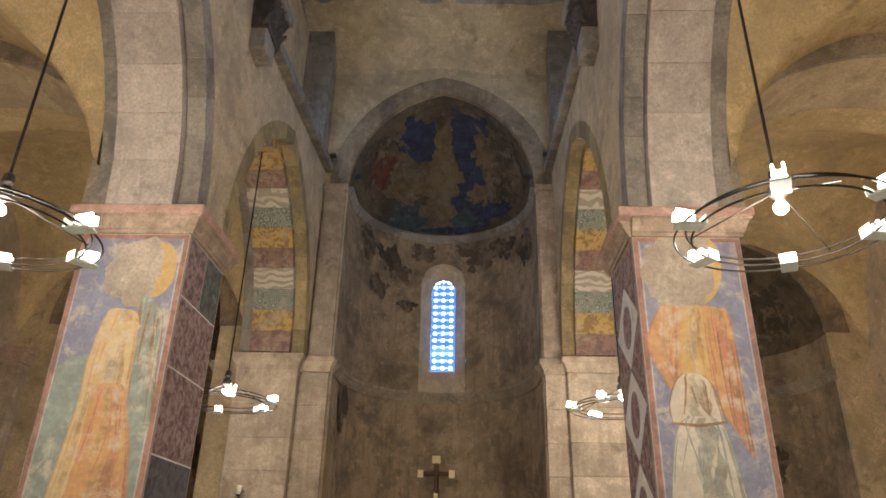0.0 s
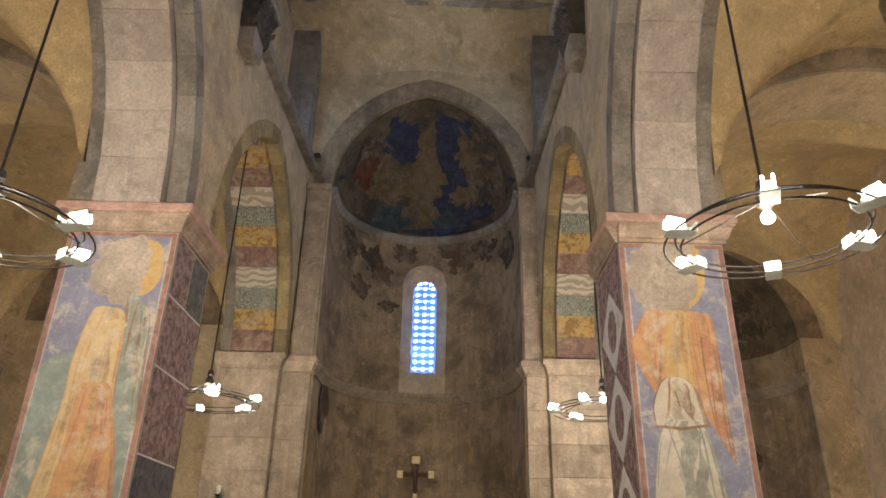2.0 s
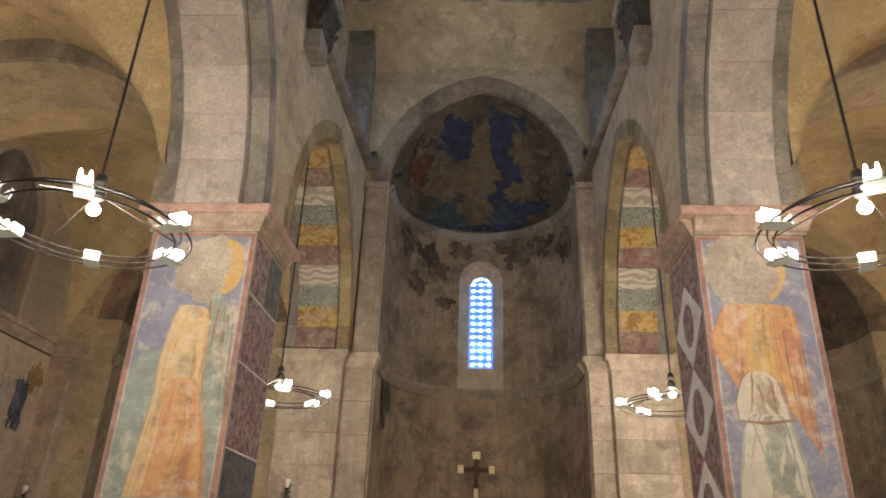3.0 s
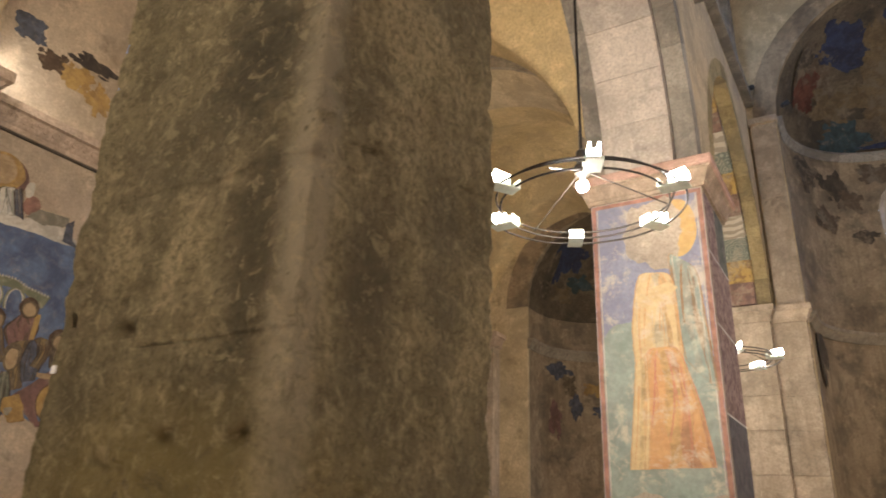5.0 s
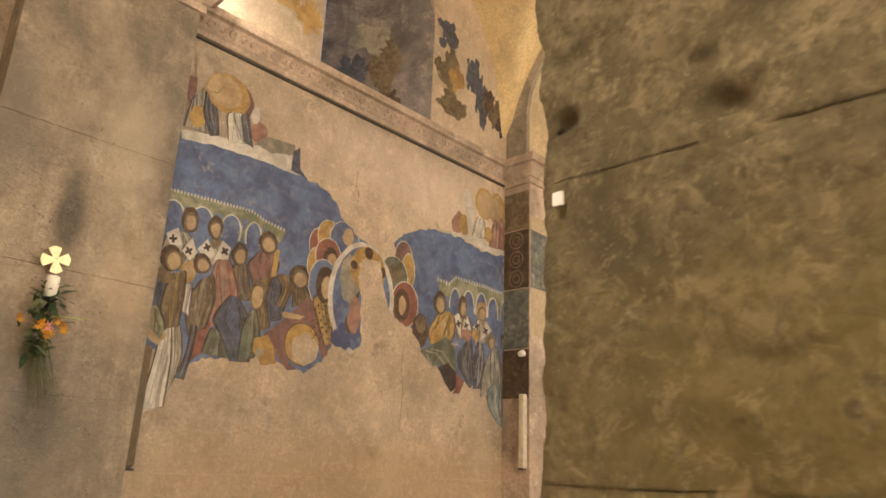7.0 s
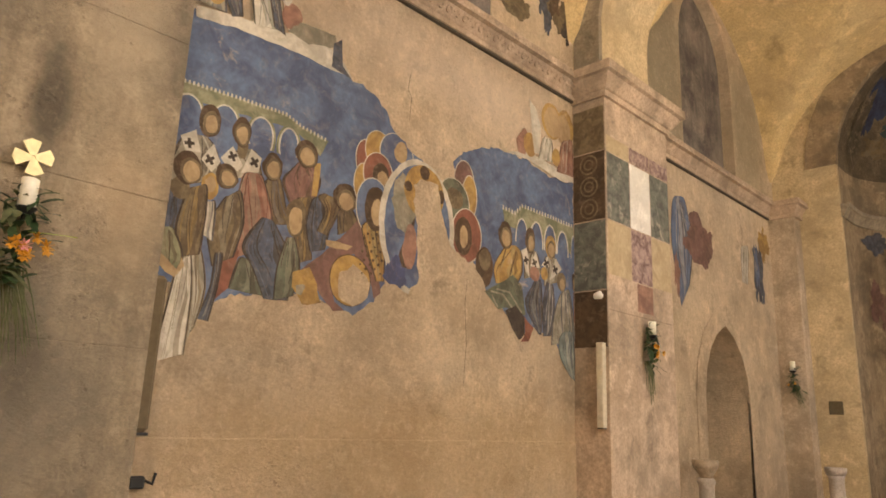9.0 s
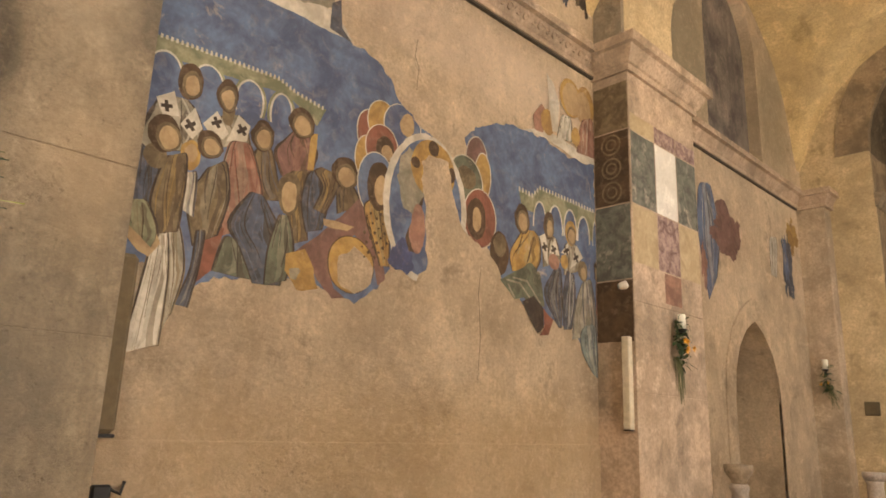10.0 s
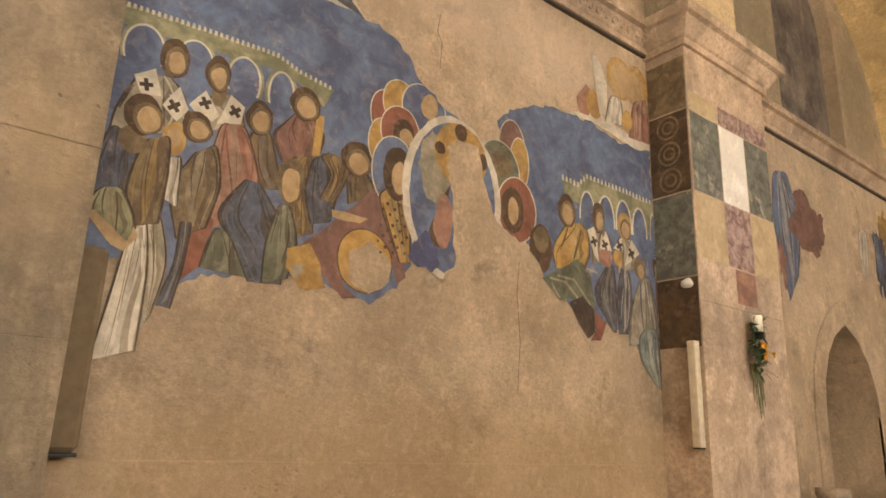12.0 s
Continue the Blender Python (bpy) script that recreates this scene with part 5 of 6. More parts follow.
g.oval("mandorla_dark", 3.876, 2.446, 0.096, 0.119, P_DEEP, 0.05)
g.oval("halo", 4.121, 3.076, 0.208, 0.207, P_OCHRE, 0.01)
g.oval("pattern", 3.956, 3.086, 0.038, 0.043, P_BROWN, 0.01)
g.oval("pattern", 4.116, 3.232, 0.050, 0.052, P_BROWN, 0.01)
g.oval("pattern", 4.297, 3.089, 0.038, 0.052, P_BROWN, 0.01)
g.shape("shade", [(4.043, 2.872), (3.962, 2.738), (3.896, 2.551), (3.932, 2.471), (4.007, 2.472), (4.03, 2.545), (3.985, 2.604), (4.029, 2.79)], P_BROWN, 0.008)
g.oval("swathe", 3.997, 2.635, 0.068, 0.165, P_PINK, 0.02)
g.shape("bare_plaster", [(4.008, 3.102), (4.076, 3.182), (4.262, 3.178), (4.314, 2.973), (4.395, 2.769), (4.464, 2.681), (4.593, 2.664), (4.758, 2.569), (4.852, 2.442), (4.881, 2.193), (4.007, 2.075), (3.749, 2.19), (4.006, 2.298), (4.087, 2.386), (4.081, 2.556), (4.045, 2.829)], P_BARE, 0.03)
g.shape("bare_plaster", [(3.591, 3.78), (3.775, 3.477), (3.931, 3.375), (4.044, 3.323), (4.277, 3.346), (4.424, 3.41), (4.499, 3.516), (5.089, 3.789), (5.364, 4.461)], P_BARE, 0.02)
# eastern crowd under its arcade
g.shape("wall_band", [(5.035, 3.19), (5.195, 3.174), (5.296, 3.265), (6.09, 3.247), (6.09, 2.957), (5.978, 3), (5.439, 3.046), (5.073, 3.042)], P_CREAM, 0.004)
g.oval("arch_line", 5.304, 2.964, 0.089, 0.196, P_WHITE, 0.002)
g.oval("arch_ground", 5.304, 2.964, 0.075, 0.179, P_BLUE, 0.003)
g.oval("arch_line", 5.513, 2.977, 0.101, 0.201, P_WHITE, 0.002)
g.oval("arch_ground", 5.513, 2.977, 0.085, 0.183, P_BLUE, 0.003)
g.oval("arch_line", 5.719, 2.988, 0.100, 0.206, P_WHITE, 0.002)
g.oval("arch_ground", 5.719, 2.988, 0.083, 0.188, P_BLUE, 0.003)
g.oval("arch_line", 5.912, 2.977, 0.098, 0.201, P_WHITE, 0.002)
g.oval("arch_ground", 5.912, 2.977, 0.079, 0.183, P_BLUE, 0.003)
g.oval("arch_line", 6.086, 2.977, 0.041, 0.196, P_WHITE, 0.002)
g.oval("arch_ground", 6.086, 2.977, 0.032, 0.177, P_BLUE, 0.003)
g.shape("arch_ground", [(5.212, 2.934), (6.09, 2.936), (6.09, 2.362), (5.234, 2.476)], P_BLUE, 0.01)
g.dentils([(5.035, 3.19), (5.195, 3.178), (5.296, 3.265), (5.715, 3.265), (6.09, 3.253)], P_WHITE, 0.022)
g.cloth([(5.011, 2.815), (4.941, 2.658), (4.972, 2.524)], [(5.319, 2.858), (5.313, 2.691), (5.261, 2.592)], P_OCHRE, P_BROWN, P_CREAM, 6)
g.oval("hair", 5.083, 2.954, 0.094, 0.123, P_BROWN, 0.012)
g.oval("shade", 5.094, 2.936, 0.073, 0.094, P_OLIVE, 0.01)
g.oval("face", 5.094, 2.931, 0.056, 0.073, P_FLESH, 0.012)
g.shape("blanket", [(4.831, 2.438), (4.978, 2.51), (5.18, 2.633), (5.309, 2.569), (5.365, 2.314), (5.228, 2.294), (5.103, 2.346), (5.002, 2.315)], P_GREEN, 0.01)
g.strokes("fold", [[(4.906, 2.451), (5.06, 2.447), (5.229, 2.318)], [(4.977, 2.479), (5.146, 2.477), (5.312, 2.33)], [(4.922, 2.424), (4.959, 2.373), (5.002, 2.33)]], 0.02, P_GREY)
g.shape("dark_cloak", [(5.091, 2.317), (5.23, 2.373), (5.346, 2.296), (5.359, 2.149), (5.28, 2.093), (5.178, 2.188)], P_DARK, 0.01)
g.shape("red_cloak", [(5.346, 2.296), (5.477, 2.218), (5.411, 2.1), (5.303, 2.081), (5.365, 2.161)], P_RED, 0.008)
g.cloth([(5.331, 2.861), (5.347, 2.624)], [(5.547, 2.873), (5.577, 2.709)], P_GREY, P_OLIVE, P_WHITE, 3)
g.cloth([(5.618, 2.853), (5.631, 2.609)], [(5.849, 2.866), (5.879, 2.696)], P_GREY, P_OLIVE, P_WHITE, 3)
g.shape("stole", [(5.295, 2.861), (5.377, 2.912), (5.401, 2.75), (5.416, 2.645), (5.362, 2.693)], P_WHITE, 0.003)
g.shape("stole", [(5.503, 2.898), (5.567, 2.757), (5.427, 2.755)], P_WHITE, 0.003)
g.shape("stole", [(5.686, 2.893), (5.693, 2.782), (5.581, 2.786)], P_WHITE, 0.003)
g.shape("stole", [(5.802, 2.896), (5.9, 2.805), (5.707, 2.673)], P_WHITE, 0.003)
g.cross(5.366, 2.793, 0.037, P_DARK, 20)
g.cross(5.485, 2.792, 0.038, P_DARK, 30)
g.cross(5.655, 2.818, 0.040, P_DARK, 30)
g.cross(5.795, 2.785, 0.042, P_DARK, 30)
g.oval("hair", 5.424, 2.982, 0.071, 0.117, P_BROWN, 0.012)
g.oval("shade", 5.436, 2.964, 0.055, 0.089, P_OLIVE, 0.01)
g.oval("face", 5.435, 2.96, 0.042, 0.069, P_FLESH, 0.012)
g.oval("hair", 5.725, 2.981, 0.083, 0.107, P_OCHRE, 0.012)
g.oval("shade", 5.738, 2.961, 0.064, 0.082, P_OLIVE, 0.01)
g.oval("face", 5.737, 2.957, 0.049, 0.063, P_FLESH, 0.012)
g.cloth([(5.458, 2.603), (5.363, 2.409), (5.55, 2.172)], [(5.587, 2.643), (5.594, 2.412), (5.581, 2.176)], P_SLATE, P_DARK, P_GREY, 5)
g.cloth([(5.652, 2.638), (5.607, 2.414), (5.619, 2.164)], [(5.771, 2.616), (5.777, 2.398), (5.716, 2.176)], P_SLATE, P_DARK, P_WHITE, 4)
g.oval("face", 5.487, 2.692, 0.071, 0.063, P_PINK, 0.008)
g.oval("face", 5.63, 2.719, 0.054, 0.060, P_OCHRE, 0.008)
g.cloth([(5.834, 2.541), (5.751, 2.311), (5.738, 2.097)], [(6.035, 2.618), (6.09, 2.318), (6.09, 2.17)], P_GREY, P_SLATE, P_WHITE, 6)
g.oval("hair", 5.892, 2.69, 0.071, 0.088, P_OLIVE, 0.012)
g.oval("shade", 5.905, 2.67, 0.055, 0.067, P_OLIVE, 0.01)
g.oval("face", 5.904, 2.666, 0.042, 0.052, P_FLESH, 0.012)
g.cloth([(6.09, 2.619), (6.09, 2.351)], [(6.09, 2.639), (6.09, 2.346)], P_PINK, P_RED, P_GREY, 3)
g.oval("hair", 6.087, 2.716, 0.031, 0.086, P_BROWN, 0.012)
g.oval("shade", 6.09, 2.696, 0.018, 0.065, P_OLIVE, 0.01)
g.oval("face", 6.09, 2.691, 0.013, 0.051, P_FLESH, 0.012)
g.cloth([(5.835, 2.165), (5.877, 1.998), (6.029, 1.841)], [(6.09, 2.237), (6.09, 2.026), (6.09, 1.811)], P_TEAL, P_SLATE, P_WHITE, 5)
# winged figures above the eastern crowd
g.shape("cloud", [(5.088, 3.708), (5.337, 3.719), (5.615, 3.697), (5.88, 3.656), (6.09, 3.697), (6.09, 3.8), (5.815, 3.76), (5.538, 3.795), (5.275, 3.771)], P_WHITE, 0.012)
g.shape("red_robe", [(5.202, 3.865), (5.322, 4.011), (5.411, 3.949), (5.339, 3.756), (5.237, 3.749)], P_PINK, 0.01)
g.oval("ochre_robe", 5.408, 3.873, 0.094, 0.114, P_OCHRE, 0.01)
g.shape("wing", [(5.392, 4.316), (5.491, 4.258), (5.566, 4.101), (5.553, 3.828), (5.472, 3.81), (5.428, 4.05)], P_WHITE, 0.006)
g.oval("halo", 5.741, 4.215, 0.161, 0.184, P_OCHRE, 0.008)
g.oval("face", 5.755, 4.21, 0.132, 0.153, P_FLESH, 0.01)
g.oval("halo", 5.962, 4.216, 0.140, 0.188, P_OCHRE, 0.008)
g.oval("face", 5.93, 4.184, 0.123, 0.155, P_FLESH, 0.012)
g.cloth([(5.588, 3.993), (5.537, 3.776)], [(5.757, 4.004), (5.746, 3.806)], P_WHITE, P_GREEN, P_GREY, 4)
g.cloth([(5.875, 4.024), (5.827, 3.735)], [(6.09, 4.11), (6.09, 3.759)], P_PINK, P_RED, P_WHITE, 5)
g.oval("ochre_robe", 5.807, 3.874, 0.066, 0.089, P_OCHRE, 0.01)
# winged figures above the western crowd
g.shape("cloud", [(2.209, 3.734), (2.578, 3.793), (2.829, 3.83), (3.096, 3.889), (3.214, 3.859), (3.383, 3.728), (3.118, 3.71), (2.792, 3.716), (2.493, 3.703), (2.221, 3.655)], P_WHITE, 0.014)
g.shape("dark_robe", [(2.188, 4.181), (2.27, 4.195), (2.277, 4.06), (2.236, 3.935)], P_PURPLE, 0.008)
g.cloth([(2.243, 3.977), (2.231, 3.762)], [(2.353, 4.124), (2.397, 3.771)], P_GREY, P_SLATE, P_WHITE, 4)
g.oval("ochre_robe", 2.323, 3.885, 0.066, 0.091, P_OCHRE, 0.012)
g.cloth([(2.36, 4.137), (2.363, 3.931), (2.446, 3.762)], [(2.431, 4.119), (2.472, 3.977), (2.508, 3.796)], P_SLATE, P_DARK, P_GREY, 4)
g.oval("halo", 2.629, 4.145, 0.146, 0.164, P_PURPLE, 0.008)
g.oval("halo_inner", 2.543, 4.169, 0.190, 0.172, P_OCHRE, 0.014)
g.oval("face", 2.512, 4.175, 0.151, 0.143, P_FLESH, 0.02)
g.cloth([(2.549, 3.99), (2.599, 3.782)], [(2.705, 4.045), (2.788, 3.824)], P_WHITE, P_GREEN, P_SLATE, 5)
g.cloth([(2.677, 4.023), (2.736, 3.824)], [(2.745, 4.061), (2.812, 3.803)], P_SLATE, P_DARK, P_GREY, 3)
g.oval("sleeve", 2.855, 3.952, 0.077, 0.097, P_PINK, 0.014)
g.oval("wing", 2.804, 4.091, 0.041, 0.079, P_WHITE, 0.01)
g.shape("cloud", [(2.921, 3.947), (3.199, 3.981), (3.234, 3.887), (2.993, 3.82), (2.828, 3.84)], P_GREY, 0.014)
g.shape("tower", [(3.196, 3.916), (3.265, 3.973), (3.282, 3.778), (3.386, 3.708), (3.194, 3.737)], P_SLATE, 0.008)
M_CRACK = plain("crack", (0.12, 0.09, 0.06), 0.9)
for pts in ([(3.92, 3.98), (3.90, 3.85), (3.94, 3.78), (3.93, 3.6)], [(4.62, 2.5), (4.60, 2.3), (4.63, 2.0), (4.61, 1.7)], [(2.35, 4.12), (2.45, 4.14), (2.5, 4.22)]):
    g.stroke("crack", pts, 0.0055, M_CRACK)

# remains beside the door and above the cornice
g = Painting("wall_painting", "fragment of blue and maroon fresco above the doorway", on_north)
g.cloth([(8.136, 4.04), (8.114, 3.514), (8.294, 2.8)], [(8.549, 4.127), (8.66, 3.63), (8.525, 3.097)], P_BLUE, P_SLATE, P_WHITE, 6)
g.blob("maroon_patch", 8.839, 3.725, 0.34, 0.26, P_PURPLE, 0.45, 2)
g.blob("red_patch", 8.217, 3.142, 0.06, 0.2, P_PINK, 0.5, 5)
g = Painting("wall_painting", "narrow fragment of a blue and white fresco", on_north)
g.blob("blue_patch", 10.74, 3.62, 0.16, 0.42, P_SLATE, 0.6, 4)
g.blob("pale_blue_patch", 10.69, 3.75, 0.07, 0.26, P_BLUE, 0.6, 9)
g.cloth([(10.136, 3.852), (10.133, 3.39)], [(10.44, 3.915), (10.326, 3.392)], P_WHITE, P_GREY, P_GREY, 3)
g.blob("ochre_patch", 11.0, 4.1, 0.16, 0.22, P_OCHRE, 0.5, 3)
g = Painting("wall_painting", "dark fragments of fresco beside the high window", on_north)
for i, (u, v, ru, rv, m) in enumerate(((5.12, 5.60, 0.17, 0.24, P_OLIVE), (5.05, 6.05, 0.14, 0.16, P_SLATE), (5.16, 5.22, 0.20, 0.12, P_OLIVE), (5.20, 5.55, 0.10, 0.14, P_OCHRE), (5.48, 5.72, 0.10, 0.22, P_SLATE), (5.66, 5.42, 0.10, 0.26, P_SLATE), (5.92, 5.40, 0.17, 0.16, P_OLIVE), (5.80, 5.52, 0.09, 0.12, P_BROWN), (6.00, 5.28, 0.08, 0.10, P_DARK),
                                       (2.72, 5.42, 0.16, 0.10, P_BROWN), (2.95, 5.38, 0.14, 0.12, P_OCHRE), (3.2, 5.25, 0.12, 0.14, P_OCHRE), (2.45, 5.6, 0.14, 0.12, P_SLATE), (3.1, 5.6, 0.22, 0.08, P_DARK))):
    g.blob("patch", u, v, ru, rv, m, 0.5, i)


# painted panels of the middle pilaster
def panel(p, u0, u1, v0, v1, mat, name="panel"):
    p.shape(name, [(u0 + 0.006, v0 + 0.006), (u1 - 0.006, v0 + 0.006), (u1 - 0.006, v1 - 0.006), (u0 + 0.006, v1 - 0.006)], mat, 0.004)


P_MARBLE = paint("painted_purple_marble", (0.43, 0.31, 0.27), 0.3, alt=(0.15, 0.085, 0.085), scale=13, ground=(0.5, 0.42, 0.34))
P_VERDE = paint("painted_green_marble", (0.15, 0.16, 0.135), 0.6, alt=(0.06, 0.068, 0.06), scale=10, ground=(0.5, 0.44, 0.36))
P_TAN = paint("painted_tan_marble", (0.50, 0.40, 0.25), 0.5, alt=(0.38, 0.29, 0.17))
P_PALE = masonry("white_marble", (0.76, 0.73, 0.67), (0.66, 0.62, 0.56), (0.52, 0.48, 0.42), 0.3, 0.6, speckle=0.2)
g = Painting("painted_panels", "worn painted marble squares on a pilaster", lambda u, v, d: (-7.508 + d, u, v))
for k, (a, b) in enumerate(((6.11, 6.53), (6.53, 6.93), (6.93, 7.33))):
    panel(g, a, b, 3.95, 4.12, (P_TAN, P_MARBLE, P_MARBLE)[k])
    panel(g, a, b, 3.28, 3.95, (P_VERDE, P_PALE, P_VERDE)[k])
    panel(g, a, b, 2.76, 3.28, (P_TAN, P_MARBLE, P_TAN)[k])
panel(g, 6.62, 6.93, 2.48, 2.76, P_PINK)
g = Painting("painted_panels", "dark painted panels with scroll circles on a pilaster", lambda u, v, d: (u, 6.098 - d, v))
panel(g, -7.865, -7.512, 3.96, 4.42, P_OLIVE)
panel(g, -7.865, -7.512, 3.28, 3.96, P_BROWN)
panel(g, -7.865, -7.512, 2.62, 3.28, P_VERDE)
panel(g, -7.865, -7.512, 2.10, 2.62, P_BROWN)
for v in (3.40, 3.62, 3.84):
    for r in (0.095, 0.05):
        g.band("scroll", -7.69, v, r - 0.012, r + 0.006, 0, 359.9, P_OLIVE)


# frescoes of the two eastern pillars
def saint_frame(p, u0, u1, ground, lower):
    p.shape("ground", [(u0, 1.2), (u1, 1.2), (u1, CAP - 0.01), (u0, CAP - 0.01)], ground, 0)
    p.shape("lower_ground", [(u0 + 0.05, 1.2), (u1 - 0.05, 1.2), (u1 - 0.05, 3.0), (u1 - 0.2, 3.25), (u0 + 0.2, 3.2), (u0 + 0.05, 3.1)], lower, 0.03)
    for a, b in ((u0 + 0.004, u0 + 0.045), (u1 - 0.045, u1 - 0.004)):
        p.shape("border", [(a, 1.2), (b, 1.2), (b, CAP - 0.012), (a, CAP - 0.012)], P_BORDER, 0.003)
    p.shape("border", [(u0 + 0.045, CAP - 0.05), (u1 - 0.045, CAP - 0.05), (u1 - 0.045, CAP - 0.012), (u0 + 0.045, CAP - 0.012)], P_BORDER, 0.003)
    for a in (u0 + 0.052, u1 - 0.062):
        p.shape("border_line", [(a, 1.2), (a + 0.010, 1.2), (a + 0.010, CAP - 0.055), (a, CAP - 0.055)], P_WHITE, 0)


PL = (0.56, 0.47, 0.36)
P_BORDER = paint("border_pink", (0.45, 0.22, 0.16), 0.35, ground=PL)
F_SKY = paint("pillar_blue", (0.25, 0.27, 0.37), 0.72, ground=PL, alt=(0.19, 0.20, 0.29))
F_TEAL = paint("pillar_teal", (0.28, 0.34, 0.30), 0.72, ground=PL, alt=(0.20, 0.25, 0.22))
F_GOLD = paint("pillar_gold", (0.60, 0.40, 0.15), 0.55, ground=PL, alt=(0.52, 0.33, 0.12))
F_ORANGE = paint("pillar_orange", (0.60, 0.34, 0.14), 0.72, ground=PL, alt=(0.50, 0.25, 0.10))
F_PALE = paint("pillar_pale_ochre", (0.62, 0.47, 0.25), 0.72, ground=PL, alt=(0.54, 0.38, 0.19))
F_RED = paint("pillar_red", (0.52, 0.22, 0.13), 0.72, ground=PL, alt=(0.45, 0.17, 0.10))
F_CREAM = paint("pillar_cream", (0.62, 0.56, 0.44), 0.72, ground=PL, alt=(0.52, 0.46, 0.36))
F_WORN = masonry("worn_plaster", (0.50, 0.42, 0.33), (0.38, 0.31, 0.24), (0.25, 0.21, 0.17), 0.5)
F_FOLD = paint("pillar_fold", (0.40, 0.22, 0.10), 0.55, ground=PL)
F_BROWN = paint("pillar_brown", (0.36, 0.21, 0.11), 0.55, ground=PL)
g = Painting("pillar_fresco", "faded fresco of a robed shape with gold halo", lambda u, v, d: (u, 6.118 - d, v))
saint_frame(g, NW_OUT + 0.004, NW_IN - 0.004, F_SKY, F_TEAL)
g.oval("halo", -2.973, 4.076, 0.174, 0.295, F_GOLD, 0.01)
g.shape("worn_patch", [(-3.497, 4.075), (-3.392, 4.349), (-3.049, 4.413), (-2.927, 4.239), (-2.958, 3.883), (-3.02, 3.654), (-3.229, 3.733), (-3.448, 3.853)], F_WORN, 0.04)
g.cloth([(-3.085, 3.817), (-3.054, 3.349), (-2.998, 2.828)], [(-2.818, 3.597), (-2.796, 3.09), (-2.759, 2.537)], F_TEAL, F_FOLD, F_CREAM, 4, F_FOLD)
g.cloth([(-3.398, 3.627), (-3.451, 3.126), (-3.416, 2.594)], [(-3.04, 3.591), (-3.03, 3.084), (-3.02, 2.507)], F_PALE, F_ORANGE, F_CREAM, 7, F_ORANGE)
g.cloth([(-3.367, 2.9), (-3.393, 2.378), (-3.48, 1.916)], [(-3.025, 2.909), (-2.916, 2.437), (-2.84, 1.931)], F_ORANGE, F_RED, F_GOLD, 8, F_RED)
g.cloth([(-3.449, 2.817), (-3.49, 2.376), (-3.546, 1.914)], [(-3.33, 2.871), (-3.344, 2.379), (-3.386, 1.918)], F_PALE, F_ORANGE, F_GOLD, 4, F_ORANGE)
g.shape("arm", [(-3.346, 3.396), (-3.274, 3.497), (-3.099, 3.568), (-3.02, 3.492), (-3.179, 3.346), (-3.299, 3.279)], F_PALE, 0.01)
g.shape("hem_loss", [(-3.74, 1.5), (-2.78, 1.5), (-2.78, 1.72), (-3.1, 1.66), (-3.4, 1.72), (-3.74, 1.64)], F_WORN, 0.03)
g = Painting("pillar_fresco", "faded fresco of a robed shape in red mantle", lambda u, v, d: (u, 6.118 - d, v))
saint_frame(g, SW_IN + 0.004, SW_OUT - 0.004, F_SKY, F_SKY)
g.oval("halo", 2.072, 4.17, 0.316, 0.428, F_GOLD, 0.01)
g.shape("worn_patch", [(1.698, 4.352), (1.895, 4.442), (2.308, 4.465), (2.279, 3.93), (2.105, 3.666), (1.778, 3.758), (1.61, 4)], F_WORN, 0.04)
g.cloth([(2.113, 3.722), (2.167, 3.266), (2.204, 2.807)], [(2.402, 3.673), (2.403, 3.064), (2.408, 2.401)], F_ORANGE, F_RED, F_GOLD, 6, F_RED)
g.cloth([(2.249, 3.483), (2.263, 3.009), (2.292, 2.661)], [(2.41, 3.379), (2.402, 2.861), (2.414, 2.378)], F_RED, F_FOLD, F_ORANGE, 4, F_FOLD)
g.cloth([(1.73, 3.712), (1.622, 3.37), (1.785, 2.977)], [(1.985, 3.718), (1.964, 3.368), (1.872, 3.03)], F_ORANGE, F_RED, F_PALE, 7, F_RED)
g.cloth([(1.943, 3.717), (1.891, 3.366), (1.909, 3.001)], [(2.176, 3.723), (2.161, 3.373), (2.169, 2.987)], F_GOLD, F_ORANGE, F_CREAM, 5, F_ORANGE)
g.cloth([(1.816, 3.07), (1.761, 2.856), (1.771, 2.678)], [(2.159, 3.058), (2.191, 2.856), (2.217, 2.689)], F_CREAM, F_BROWN, F_PALE, 4, F_BROWN)
g.cloth([(1.78, 2.668), (1.735, 2.362), (1.688, 2.04)], [(2.226, 2.679), (2.259, 2.374), (2.305, 2.055)], F_CREAM, F_TEAL, F_TEAL, 8, F_TEAL)
g.strokes("belt", [[(1.761, 2.682), (1.996, 2.664), (2.238, 2.699)]], 0.03, F_BROWN)
# marbled sides towards the nave
g = Painting("painted_panels", "painted purple marble panels on a pillar side", lambda u, v, d: (NW_IN + 0.002 + d, u, v))
for v0, v1 in ((3.82, 4.43), (3.14, 3.82), (2.36, 3.14)):
    panel(g, 6.15, 6.62 if v0 > 3.8 else 7.10, v0, v1, P_MARBLE)
panel(g, 6.62, 7.10, 3.82, 4.43, P_VERDE)
panel(g, 6.15, 7.10, 1.5, 2.36, paint("dark_marble", (0.15, 0.14, 0.15), 0.35, alt=(0.07, 0.065, 0.075), scale=9, ground=(0.42, 0.36, 0.3)))
for v in (3.82, 3.14, 2.36):
    g.shape("joint_line", [(6.14, v - 0.008), (7.11, v - 0.008), (7.11, v + 0.008), (6.14, v + 0.008)], P_PALE, 0.002)
g = Painting("painted_panels", "painted white diamonds on a purple pillar side", lambda u, v, d: (SW_IN - 0.002 - d, u, v))
